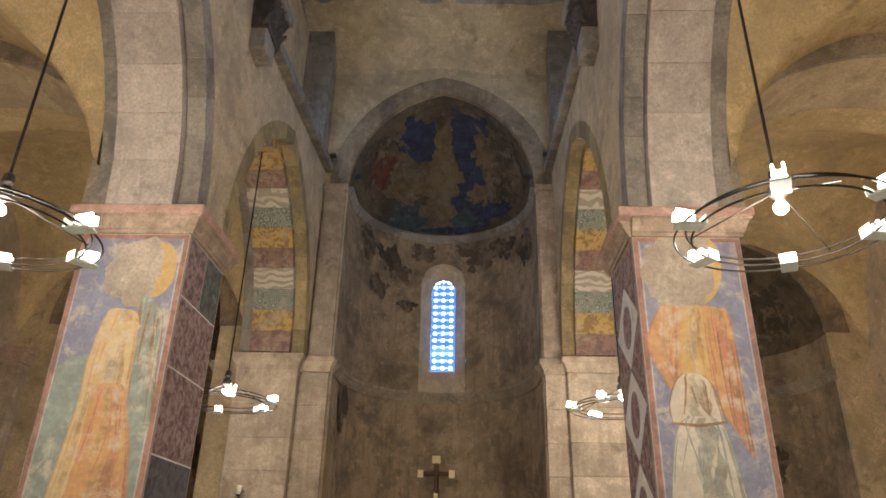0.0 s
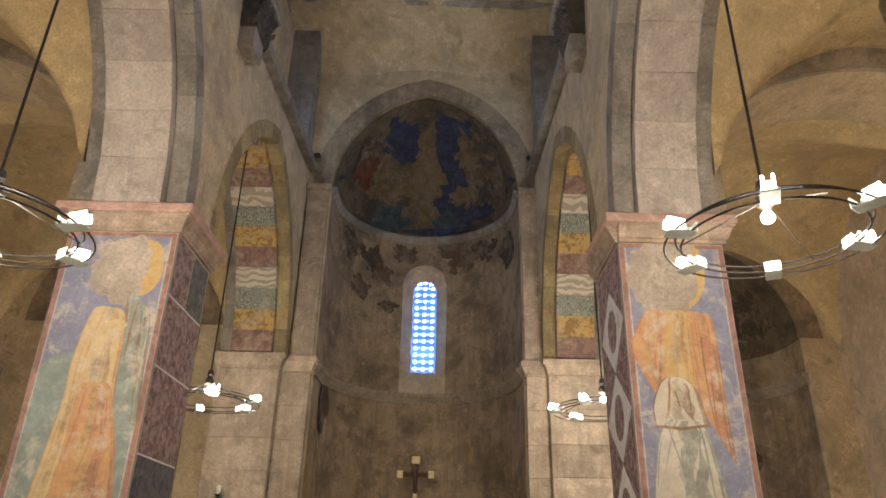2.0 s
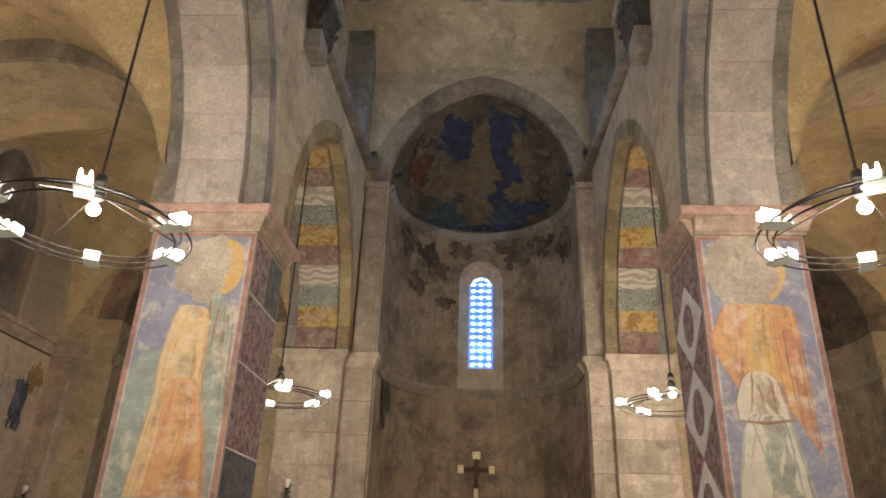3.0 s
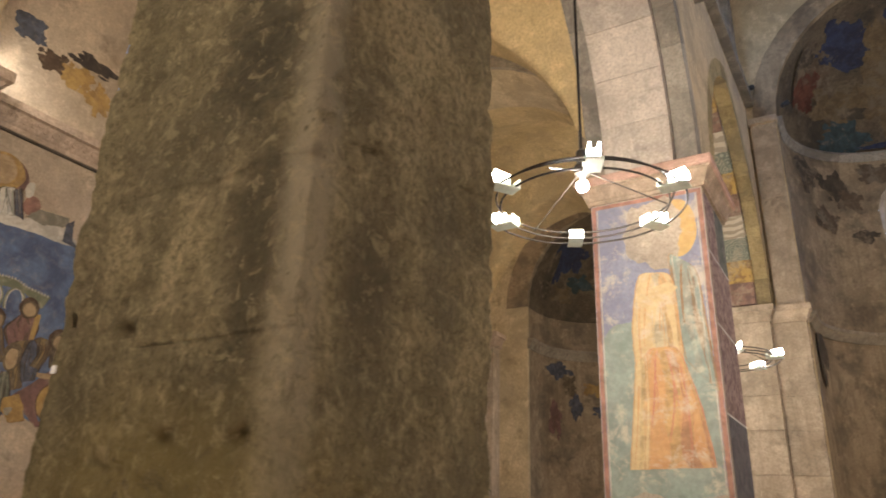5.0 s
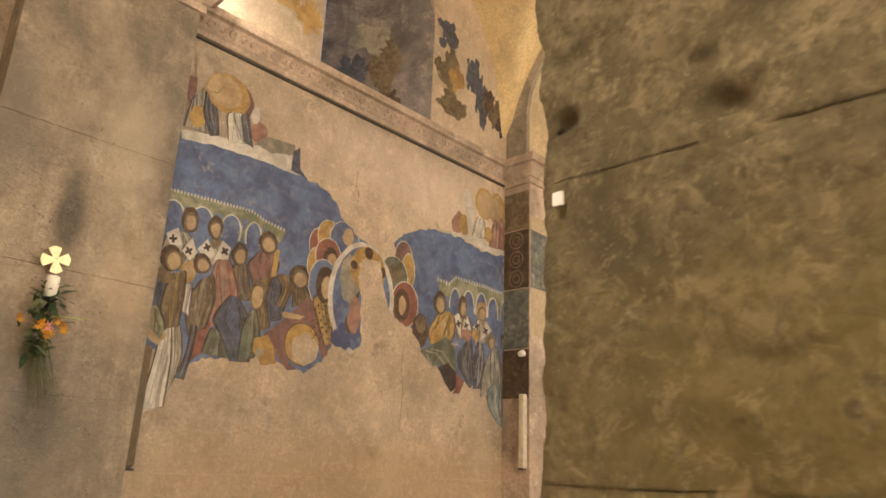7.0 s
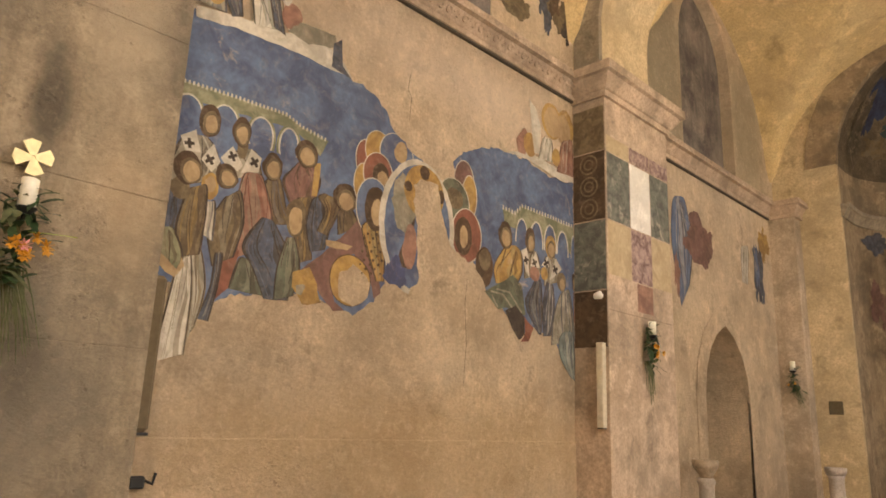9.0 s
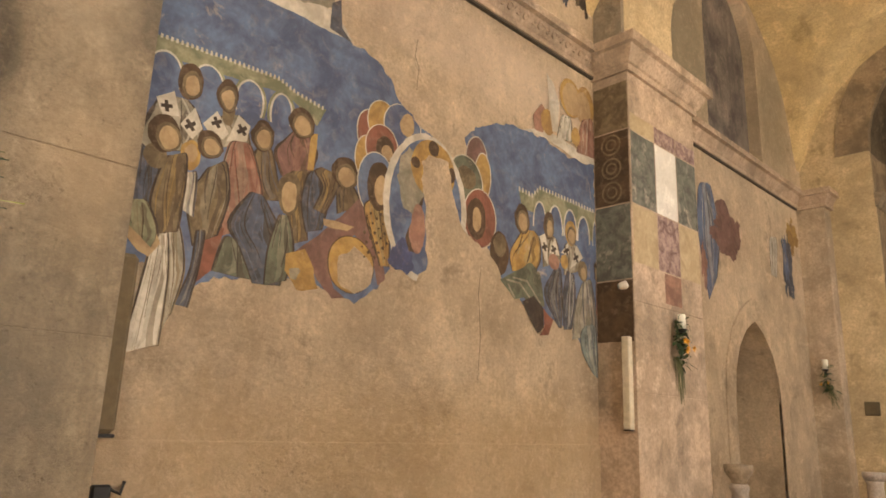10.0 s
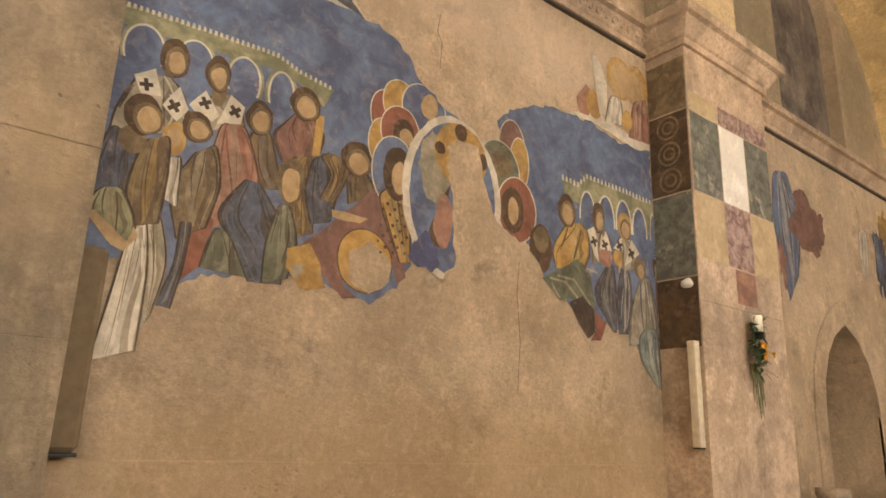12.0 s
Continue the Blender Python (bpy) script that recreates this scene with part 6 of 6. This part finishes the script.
panel(g, 6.15, 7.10, 1.5, 4.43, P_MARBLE)
for v in (2.0, 2.85, 3.7):
    g.shape("diamond", [(6.62, v - 0.42), (7.08, v), (6.62, v + 0.42), (6.16, v)], P_PALE, 0.006)
    g.oval("roundel", 6.62, v, 0.17, 0.22, P_MARBLE, 0.006)


# remains in the apses
def dome(xc, r, yf, spring, rise, g):
    def at(az, el, d):
        a, k = radians(az), math.cos(radians(el))
        return xc + k * (r - d) * math.sin(a), yf + k * (g + (r - d) * math.cos(a)), spring + arch_height(k * r, r, rise) - d * math.sin(radians(el))
    return at


def drum(xc, r, yc):
    def at(az, z, d):
        a, q = radians(az), r - d
        return xc + q * math.sin(a), yc + q * math.cos(a), z
    return at


D_BLUE = paint("dome_blue", (0.035, 0.05, 0.105), 0.5, ground=(0.2, 0.16, 0.11), alt=(0.02, 0.026, 0.055))
D_RED = paint("dome_red", (0.16, 0.055, 0.035), 0.55, ground=(0.2, 0.16, 0.11))
D_BROWN = paint("dome_brown", (0.15, 0.105, 0.065), 0.8, ground=(0.2, 0.16, 0.11), alt=(0.08, 0.056, 0.036))
D_TEAL = paint("dome_teal", (0.05, 0.085, 0.095), 0.5, ground=(0.2, 0.16, 0.11))
D_GOLD = paint("dome_gold", (0.19, 0.135, 0.07), 0.8, ground=(0.17, 0.135, 0.09))
D_DARK = paint("dome_dark", (0.075, 0.06, 0.045), 0.85, ground=(0.22, 0.17, 0.11))
g = Painting("wall_painting", "dark worn fresco in the half dome of the apse", dome(APX, APR, APY_WALL + 0.08, AP_SPRING, AP_RISE, 0.42), lift=0.016)
for i, (az, el, ra, re, m) in enumerate(((38, 62, 40, 13, D_BLUE), (-42, 58, 30, 12, D_BLUE), (20, 38, 14, 20, D_BLUE), (-60, 38, 16, 13, D_BROWN), (-62, 32, 10, 10, D_RED), (62, 35, 22, 20, D_BROWN), (70, 46, 16, 10, D_DARK),
                                         (0, 58, 13, 10, D_GOLD), (-2, 36, 16, 18, D_GOLD), (-28, 14, 12, 7, D_TEAL), (-32, 6, 12, 4, D_TEAL), (18, 12, 12, 7, D_TEAL), (40, 14, 16, 6, D_BLUE), (50, 24, 10, 8, D_DARK), (-75, 45, 9, 8, D_DARK),
                                         (-40, 28, 14, 8, D_GOLD), (30, 26, 9, 6, D_GOLD), (45, 48, 12, 7, D_GOLD), (-22, 24, 8, 3, D_DARK), (8, 5, 20, 2.2, D_BLUE))):
    g.blob("patch", az, el, ra, re, m, 0.5, i)
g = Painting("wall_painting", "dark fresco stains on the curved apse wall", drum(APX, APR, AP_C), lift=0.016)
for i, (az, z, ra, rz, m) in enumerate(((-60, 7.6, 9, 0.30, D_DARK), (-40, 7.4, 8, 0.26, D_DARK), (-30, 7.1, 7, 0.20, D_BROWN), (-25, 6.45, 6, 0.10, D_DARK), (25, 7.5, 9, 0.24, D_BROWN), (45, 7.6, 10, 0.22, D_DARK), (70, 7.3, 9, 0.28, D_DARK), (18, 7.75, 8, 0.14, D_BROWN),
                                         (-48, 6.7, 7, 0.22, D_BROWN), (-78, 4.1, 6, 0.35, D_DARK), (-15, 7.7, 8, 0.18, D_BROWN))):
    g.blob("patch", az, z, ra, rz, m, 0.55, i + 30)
for xc, r in ((NAX, 1.32), (SAX, 1.42)):
    g = Painting("wall_painting", "dark fresco remains in the side apse dome", dome(xc, r, 11.64, 5.30, 1.70, 0.37), lift=0.016)
    for i, (az, el, ra, re, m) in enumerate(((-68, 45, 12, 16, D_BLUE), (-80, 30, 8, 18, D_DARK), (-50, 52, 16, 9, D_BLUE), (-40, 30, 12, 6, D_TEAL), (-10, 30, 14, 12, D_BROWN), (30, 35, 20, 9, D_DARK), (62, 28, 14, 16, D_DARK), (10, 12, 12, 5, D_BROWN), (45, 14, 8, 9, D_DARK), (-60, 20, 10, 6, D_GOLD))):
        g.blob("patch", az, el, ra, re, m, 0.55, i + 50)
    g = Painting("wall_painting", "fresco stains on the curved side apse wall", drum(xc, r, 12.01), lift=0.016)
    for i, (az, z, ra, rz, m) in enumerate(((-62, 4.25, 12, 0.14, P_SLATE), (-50, 4.0, 6, 0.18, P_OLIVE), (-66, 3.3, 6, 0.30, P_PURPLE), (-45, 3.6, 5, 0.2, P_SLATE), (-30, 3.95, 8, 0.12, P_OCHRE), (-20, 3.5, 9, 0.12, P_SLATE), (10, 3.8, 10, 0.25, D_BROWN), (35, 3.3, 10, 0.3, D_DARK))):
        g.blob("patch", az, z, ra, rz, m, 0.55, i + 80)

def on_reveal(u, v, d):
    k = (u - 3.93) / 0.91
    return NORTH - THICK + 0.79 * k + 0.75 * d, 3.93 + 0.91 * k - 0.65 * d, v


g = Painting("wall_painting", "dark fresco remains inside the window reveal", on_reveal, lift=0.004)
for i, (u, v, ru, rv, m) in enumerate(((4.2, 5.3, 0.12, 0.22, P_SLATE), (4.45, 5.5, 0.10, 0.3, P_OLIVE), (4.5, 5.05, 0.08, 0.14, P_BROWN), (4.3, 5.8, 0.14, 0.16, P_GREY), (4.1, 5.0, 0.07, 0.12, P_DARK))):
    g.blob("patch", u, v, ru, rv, m, 0.5, i + 120)

# ---- windows ----
M_LATTICE, t_, b_ = nodes_of("pierced_plaster")
b_.inputs["Base Color"].default_value = (0.40, 0.42, 0.46, 1)
b_.inputs["Roughness"].default_value = 0.8
# Blue translucence puts the window's glare into the plaster colour.
tr = t_.nodes.new("ShaderNodeBsdfTranslucent")
tr.inputs[0].default_value = (0.32, 0.5, 0.9, 1)
mx = t_.nodes.new("ShaderNodeMixShader")
mx.inputs[0].default_value = 0.5
t_.links.new(b_.outputs[0], mx.inputs[1])
t_.links.new(tr.outputs[0], mx.inputs[2])
t_.links.new(mx.outputs[0], t_.nodes["Material Output"].inputs[0])
M_SKY = glow("daylight_backdrop", (0.52, 0.74, 1.0), 9.0)
win = tagged(new("window_1"), "narrow arched window with a pierced plaster lattice", "window", "", "structure")
ROWS_W, CELL = 12, 0.1475
z0 = GL[1] + 0.005


def pierced_cell(bm, cx, cz, w, h, r, y, n=12):
    """A square of lattice with a round hole."""
    sq = []
    for i in range(n):
        a = 6.2832 * i / n + 0.2618
        c, s = math.cos(a), math.sin(a)
        k = 1 / max(abs(c), abs(s))
        sq.append((cx + c * k * w / 2, cz + s * k * h / 2))
    for yy in (y, y + 0.03):
        out = [bm.verts.new((u, yy, v)) for u, v in sq]
        inn = [bm.verts.new((cx + r * math.cos(6.2832 * i / n + 0.2618), yy, cz + r * math.sin(6.2832 * i / n + 0.2618))) for i in range(n)]
        for i in range(n):
            j = (i + 1) % n
            bm.faces.new((out[i], out[j], inn[j], inn[i]))
        if yy == y:
            first = inn
    for i in range(n):
        j = (i + 1) % n
        bm.faces.new((first[i], first[j], inn[j], inn[i]))


bm = bmesh.new()
wcell = 2 * GL[0] / 3
for i in range(ROWS_W + 1):
    for j in range(3):
        cx, cz = APX - GL[0] + wcell * (j + 0.5), z0 + CELL * (i + 0.5)
        pierced_cell(bm, cx, cz, wcell, CELL, 0.043, YG + 0.01)
for cx, cz in ((APX, z0 + CELL * 13.45),):
    pierced_cell(bm, cx, cz, wcell, CELL * 0.9, 0.045, YG + 0.01)
part("lattice", bm, M_LATTICE, win, "pale pierced plaster lattice")
bm = bmesh.new()
for i in range(ROWS_W + 1):
    for j in (1, 2):
        bmesh.ops.create_circle(bm, cap_ends=True, segments=8, radius=0.013, matrix=Matrix.Translation((APX - GL[0] + wcell * j, YG + 0.006, z0 + CELL * (i + 0.5))) @ Matrix.Rotation(radians(90), 4, "X"))
part("small_openings", bm, M_SKY, win, "small bright openings of the lattice")
bm = bmesh.new()
arc = [(APX + GL[0] * math.cos(math.pi * i / 16), GL[2] + GL[0] * math.sin(math.pi * i / 16)) for i in range(17)]
slab(bm, arc + [(APX - GL[0] - 0.12, GL[2]), (APX - GL[0] - 0.12, GL[2] + 0.5), (APX + GL[0] + 0.12, GL[2] + 0.5), (APX + GL[0] + 0.12, GL[2])], "y", YG - 0.005, YG + 0.005)
part("arch_plate", bm, M_NAVE, win, "plastered arch head of the window")
bm = bmesh.new()
bm.faces.new([bm.verts.new(p) for p in ((APX - 0.6, YG + 0.35, 4.8), (APX + 0.6, YG + 0.35, 4.8), (APX + 0.6, YG + 0.35, 7.6), (APX - 0.6, YG + 0.35, 7.6))])
tagged(part("backdrop", bm, M_SKY), "bright daylight sky behind the apse window", "sky", "", "structure")


def window_light(name, x, y, z, target, w, h, watts):
    data = bpy.data.lights.new(name, "AREA")
    data.shape, data.size, data.size_y, data.energy, data.color = "RECTANGLE", w, h, watts, (0.42, 0.62, 1.0)
    ob = new(name, data)
    ob.matrix_world = look((x, y, z), target)
    return ob


for y in (4.08, 9.16):
    window_light("window_daylight", NW_IN - 0.6, y, STRING + 1.1, (SW_IN, y, STRING - 2.2), 0.85, 1.1, DAY_WATTS)
    window_light("window_daylight", SW_IN + 0.6, y, STRING + 1.1, (NW_IN, y, STRING - 2.2), 0.85, 1.1, DAY_WATTS)
window_light("window_daylight", APX, YG - 0.03, 6.0, (APX, 11.0, 5.6), 0.44, 1.7, DAY_WATTS * 0.1)
bm = bmesh.new()
bm.faces.new([bm.verts.new(p) for p in ((NORTH - 0.84, 3.3, 4.7), (NORTH - 0.84, 4.1, 4.7), (NORTH - 0.84, 4.1, 6.9), (NORTH - 0.84, 3.3, 6.9))])
tagged(part("backdrop", bm, glow("dusk_backdrop", (0.25, 0.5, 1.0), 0.4)), "blue daylight behind the aisle window slit", "sky", "", "structure")

# ---- small things ----
M_BLACK = plain("black_metal", (0.02, 0.02, 0.02), 0.5, 0.3)
M_WAX = plain("white_wax", (0.78, 0.74, 0.62), 0.5)
M_GILT = plain("pale_gilt", (0.78, 0.66, 0.36), 0.4, 0.3)
M_WOOD = plain("dark_wood", (0.10, 0.05, 0.025), 0.6)
M_BAR = plain("grey_painted_bar", (0.14, 0.105, 0.06), 0.95)
M_LEAF = plain("dark_leaf", (0.03, 0.06, 0.018), 0.6, 0, 0.5)
M_LEAF_LIGHT = plain("dull_leaf", (0.11, 0.12, 0.05), 0.7, 0, 0.4)
M_PETAL = plain("orange_petal", (0.66, 0.33, 0.03), 0.6, 0, 0.3)
M_PETAL_PINK = plain("pink_petal", (0.75, 0.35, 0.36), 0.6)
M_LIME = plain("yellow_green_leaf", (0.35, 0.40, 0.06), 0.6)

# crucifix on the apse wall
CY = AP_C + APR - 0.06
cr = thing("crucifix", "painted wooden crucifix with pale ends on the apse wall", "crucifix")
CZ = 3.13
part("upright", boxed(-0.60, CY, CZ - 0.62, -0.52, CY + 0.05, CZ + 0.30, 0.006), M_WOOD, cr)
part("crossbar", boxed(-0.82, CY - 0.002, CZ - 0.03, -0.30, CY + 0.05, CZ + 0.05, 0.006), M_WOOD, cr)
for x0, z0_, x1, z1_ in ((-0.64, CZ + 0.20, -0.48, CZ + 0.34), (-0.91, CZ - 0.06, -0.80, CZ + 0.08), (-0.32, CZ - 0.06, -0.21, CZ + 0.08), (-0.60, CZ - 0.66, -0.52, CZ - 0.32), (-0.66, CZ - 0.74, -0.46, CZ - 0.65)):
    part("end_panel", boxed(x0, CY - 0.012, z0_, x1, CY + 0.045, z1_, 0.008), M_GILT, cr, "pale gilt end panel")
bm = bmesh.new()
tube(bm, [(-0.56, CY - 0.02, CZ + 0.07), (-0.56, CY - 0.025, CZ - 0.08), (-0.55, CY - 0.02, CZ - 0.34)], [0.03, 0.035, 0.02], 8)
tube(bm, [(-0.76, CY - 0.015, CZ + 0.02), (-0.56, CY - 0.02, CZ + 0.0), (-0.36, CY - 0.015, CZ + 0.02)], 0.016, 6)
part("figure", bm, M_WOOD, cr, "plain dark carved form")
part("mount", boxed(-0.58, CY + 0.05, CZ - 0.1, -0.54, CY + 0.12, CZ + 0.02), M_BLACK, cr)


def wall_spot(x, y, z, target):
    """A small black spotlight on a bracket."""
    s = thing("spotlight", "small black spotlight fixed to the apse arch", "spotlight", None, "apse spotlights")
    d = (Vector(target) - Vector((x, y, z))).normalized()
    p = Vector((x, y, z))
    bm = bmesh.new()
    tube(bm, [p - d * 0.06, p - d * 0.03, p + d * 0.05, p + d * 0.07], [0.03, 0.045, 0.05, 0.05], 12)
    part("head", bm, M_BLACK, s)
    bm = bmesh.new()
    tube(bm, [p - d * 0.04, (x, APY_WALL + 0.02, z - 0.05)], 0.012, 6)
    part("bracket", bm, M_BLACK, s)


for x, y, z in ((-2.60, 11.36, 8.66), (-2.10, 11.42, 8.22), (1.50, 11.36, 8.70), (1.14, 11.42, 8.26)):
    wall_spot(x, y, z, (APX, 12.2, 9.6))

# lit spotlight on the cap of the plain pilaster
s = thing("spotlight", "small lit spotlight standing on a pilaster cap", "spotlight")
bm = bmesh.new()
tube(bm, [(-7.62, 1.93, 4.93), (-7.62, 1.96, 4.935), (-7.62, 2.04, 4.95)], [0.03, 0.045, 0.05], 12)
part("head", bm, M_BLACK, s)
bm = bmesh.new()
tube(bm, [(-7.62, 2.042, 4.95), (-7.62, 2.048, 4.951)], 0.045, 12)
part("lens", bm, M_BULB, s, "bright lens")
bm = bmesh.new()
tube(bm, [(-7.62, 1.97, 4.93), (-7.62, 1.97, 4.85)], 0.012, 6)
part("foot", bm, M_BLACK, s)
data = bpy.data.lights.new("spotlight_beam", "SPOT")
data.energy, data.spot_size, data.spot_blend, data.shadow_soft_size, data.color = 36, radians(115), 0.9, 0.04, (1.0, 0.9, 0.78)
ob = new("spotlight_beam", data)
ob.matrix_world = look((-7.60, 2.06, 4.955), (-7.85, 3.0, 5.25))


# flower sconces
def leaf(bm, p, way, length, width, droop=0.3):
    way = Vector(way).normalized()
    side = way.cross(Vector((0.3, 0.2, 1))).normalized()
    pts = []
    for k, w in ((0, 0.15), (0.35, 1.0), (0.7, 0.8), (1.0, 0.05)):
        c = Vector(p) + way * length * k + Vector((0, 0, -droop * length * k * k))
        pts.append((c - side * width * w / 2 + Vector((0.002, 0, 0.004)), c + side * width * w / 2))
    vs = [(bm.verts.new(a), bm.verts.new(b)) for a, b in pts]
    for a, b in zip(vs, vs[1:]):
        bm.faces.new((a[0], a[1], b[1], b[0]))


def flower_sconce(label, gilt, big, blooms):
    """A wall bracket with a candle and a bunch of flowers hanging from it; the wall is at x = 0, the candle's foot at z = 0."""
    f = thing("flower_sconce", label, "wall sconce", None, "flower sconces on the wall")
    rnd = random.Random(int(big * 100))
    bm = bmesh.new()
    tube(bm, [(0, 0, -0.06), (0.05, 0, -0.06), (0.08, 0, -0.03), (0.08, 0, 0.0)], 0.010, 6)
    lathe(bm, [(0.02, -0.03), (0.045, -0.005), (0.045, 0.0)], 14, 0.08, 0)
    part("bracket", bm, M_BLACK, f)
    bm = bmesh.new()
    lathe(bm, [(0.036, 0.0), (0.036, 0.125), (0.03, 0.13)], 16, 0.08, 0)
    part("candle", bm, M_WAX, f, "thick white candle", True)
    if gilt:
        bm = bmesh.new()
        for k in range(4):
            a = radians(12 + 90 * k)
            c, s_ = math.cos(a), math.sin(a)
            q = [(0.008, -0.012), (0.07, -0.038), (0.085, 0), (0.07, 0.038), (0.008, 0.012)]
            slab(bm, [(u * c - v * s_, 0.235 + u * s_ + v * c) for u, v in q], "x", 0.045, 0.055)
        part("cross_plate", bm, M_GILT, f, "pale gilt flared cross")
        bm = bmesh.new()
        tube(bm, [(0.0, 0, 0.235), (0.05, 0, 0.235)], 0.012, 8)
        part("pin", bm, M_GILT, f)
    for k in range(int(95 * big)):
        bm = bmesh.new()
        z = rnd.uniform(-0.34, 0.08) * big
        y = rnd.gauss(0, 0.06) * big
        leaf(bm, (0.03 + rnd.random() * 0.05, y * 0.6, z), (rnd.uniform(0.1, 0.7), rnd.gauss(0, 0.8), rnd.uniform(-0.6, 0.8)), rnd.uniform(0.06, 0.12) * big, rnd.uniform(0.025, 0.045) * big)
        part("leaf", bm, M_LEAF if k % 4 else M_LEAF_LIGHT, f)
    for k in range(int(26 * big)):
        bm = bmesh.new()
        y0 = rnd.gauss(0, 0.025)
        z0 = -0.25 * big
        dy = rnd.gauss(0.10, 0.05) * big
        tube(bm, [(0.03, y0, z0), (0.035, y0 + dy * 0.3, z0 - 0.13 * big), (0.02, y0 + dy * 0.7, z0 - rnd.uniform(0.2, 0.42) * big)], [0.004, 0.003, 0.0015], 4)
        part("stem", bm, M_LEAF_LIGHT, f)
    for k in range(blooms):
        c = Vector((0.10 + rnd.random() * 0.03, rnd.gauss(0, 0.055), -0.16 + rnd.gauss(0, 0.045)))
        bm = bmesh.new()
        for i in range(8):
            a = 0.785 * i + k
            leaf(bm, c, (0.5, math.cos(a), math.sin(a)), 0.024 * big + 0.008, 0.022, 0.0)
        pink = gilt and k == 2
        part("flower", bm, M_PETAL_PINK if pink else M_PETAL, f, "pink flower" if pink else "orange flower")
    if gilt:
        bm = bmesh.new()
        leaf(bm, (0.06, 0.03, -0.10), (0.4, 1.0, 0.05), 0.19, 0.035, 0.05)
        part("long_leaf", bm, M_LIME, f, "long yellow-green leaf")
    return f


f = flower_sconce("wall sconce with candle, gilt cross and orange flowers", True, 1.0, 11)
f.matrix_world = pose(-7.608, 1.46, 2.24)
f = flower_sconce("wall sconce with white candle, ivy and yellow flowers", False, 0.96, 6)
f.matrix_world = pose(-7.508, 6.74, 2.27)
f = flower_sconce("small dark wall sconce with candle and leaves", False, 0.82, 2)
f.matrix_world = pose(-7.66, 11.275, 2.28, 0, 0, -90)
f = copy_thing(f, pose(-3.45, 11.195, 2.48, 0, 0, -90))

# stone stoup and short column by the door
s = thing("stoup", "small stone holy water stoup on a pedestal", "stoup")
bm = bmesh.new()
lathe(bm, [(0.06, 0.94), (0.075, 0.97), (0.125, 1.04), (0.135, 1.06), (0.135, 1.12), (0.115, 1.12), (0.09, 1.07), (0.02, 1.04)], 24, -7.60, 8.12)
part("bowl", bm, M_STONE, s, "round pale stone bowl", True)
bm = bmesh.new()
lathe(bm, [(0.13, 0.0), (0.13, 0.08), (0.08, 0.12), (0.078, 0.86), (0.095, 0.90), (0.08, 0.94)], 20, -7.60, 8.12)
part("pedestal", bm, M_ARCH, s, "pale stone pedestal", True)
s = thing("short_column", "short pale stone column with moulded top", "column")
bm = bmesh.new()
lathe(bm, [(0.14, 0.0), (0.14, 0.1), (0.095, 0.16), (0.09, 0.88), (0.105, 0.92)], 20, -7.16, 10.95)
part("shaft", bm, M_ARCH, s, "", True)
bm = bmesh.new()
lathe(bm, [(0.105, 0.92), (0.13, 0.97), (0.13, 1.02), (0.07, 1.02)], 20, -7.16, 10.95)
part("top", bm, M_ARCH, s, "", True)

# bars, tag, plaque, junction, shell
s = thing("wall_bar", "tall grey painted metal bar in the recess corner", "metal bar")
part("bar", boxed(NORTH + 0.022, 2.103, 1.31, NORTH + 0.10, 2.228, 2.10, 0.02), M_BAR, s)
part("end_cap", boxed(NORTH + 0.024, 2.105, 1.295, NORTH + 0.098, 2.226, 1.31, 0.003), M_BLACK, s)
s = thing("wall_bar", "pale metal bar fixed to the pilaster side", "metal bar")
part("bar", boxed(-7.60, 6.03, 1.41, -7.535, 6.095, 2.14, 0.006), plain("pale_bar", (0.52, 0.46, 0.34), 0.5), s)
part("end_cap", boxed(-7.598, 6.032, 1.40, -7.537, 6.093, 1.41, 0.003), M_BLACK, s)
s = thing("label_tag", "small white paper label stuck to the stone pillar", "label")
part("paper", boxed(-3.757, 1.044, 1.804, -3.738, 1.050, 1.827), plain("white_paper", (0.82, 0.80, 0.76), 0.7), s)
s = thing("wall_plaque", "small dark metal plaque on the east wall", "plaque")
part("plate", boxed(-7.34, 11.545, 1.70, -7.16, 11.56, 1.88, 0.004), plain("bronze_plate", (0.12, 0.10, 0.06), 0.5, 0.4), s)
s = thing("junction_box", "small black cable junction on the wall ledge", "junction box")
part("box", boxed(NORTH + 0.02, 2.18, 1.04, NORTH + 0.06, 2.26, 1.10, 0.008), M_BLACK, s)
bm = bmesh.new()
tube(bm, [(NORTH + 0.04, 2.26, 1.08), (NORTH + 0.05, 2.30, 1.06), (NORTH + 0.03, 2.32, 1.11)], 0.008, 5)
part("cable", bm, M_BLACK, s)
s = thing("white_shell", "small white shell ornament on the pilaster side", "ornament")
bm = bmesh.new()
bmesh.ops.create_icosphere(bm, subdivisions=2, radius=0.05, matrix=Matrix.Translation((-7.60, 6.09, 2.57)) @ Matrix.Diagonal((1, 0.5, 0.8, 1)))
for v in bm.verts:
    v.co += 0.014 * noise.noise_vector(v.co * 20)
part("body", bm, P_PALE, s, "", True)
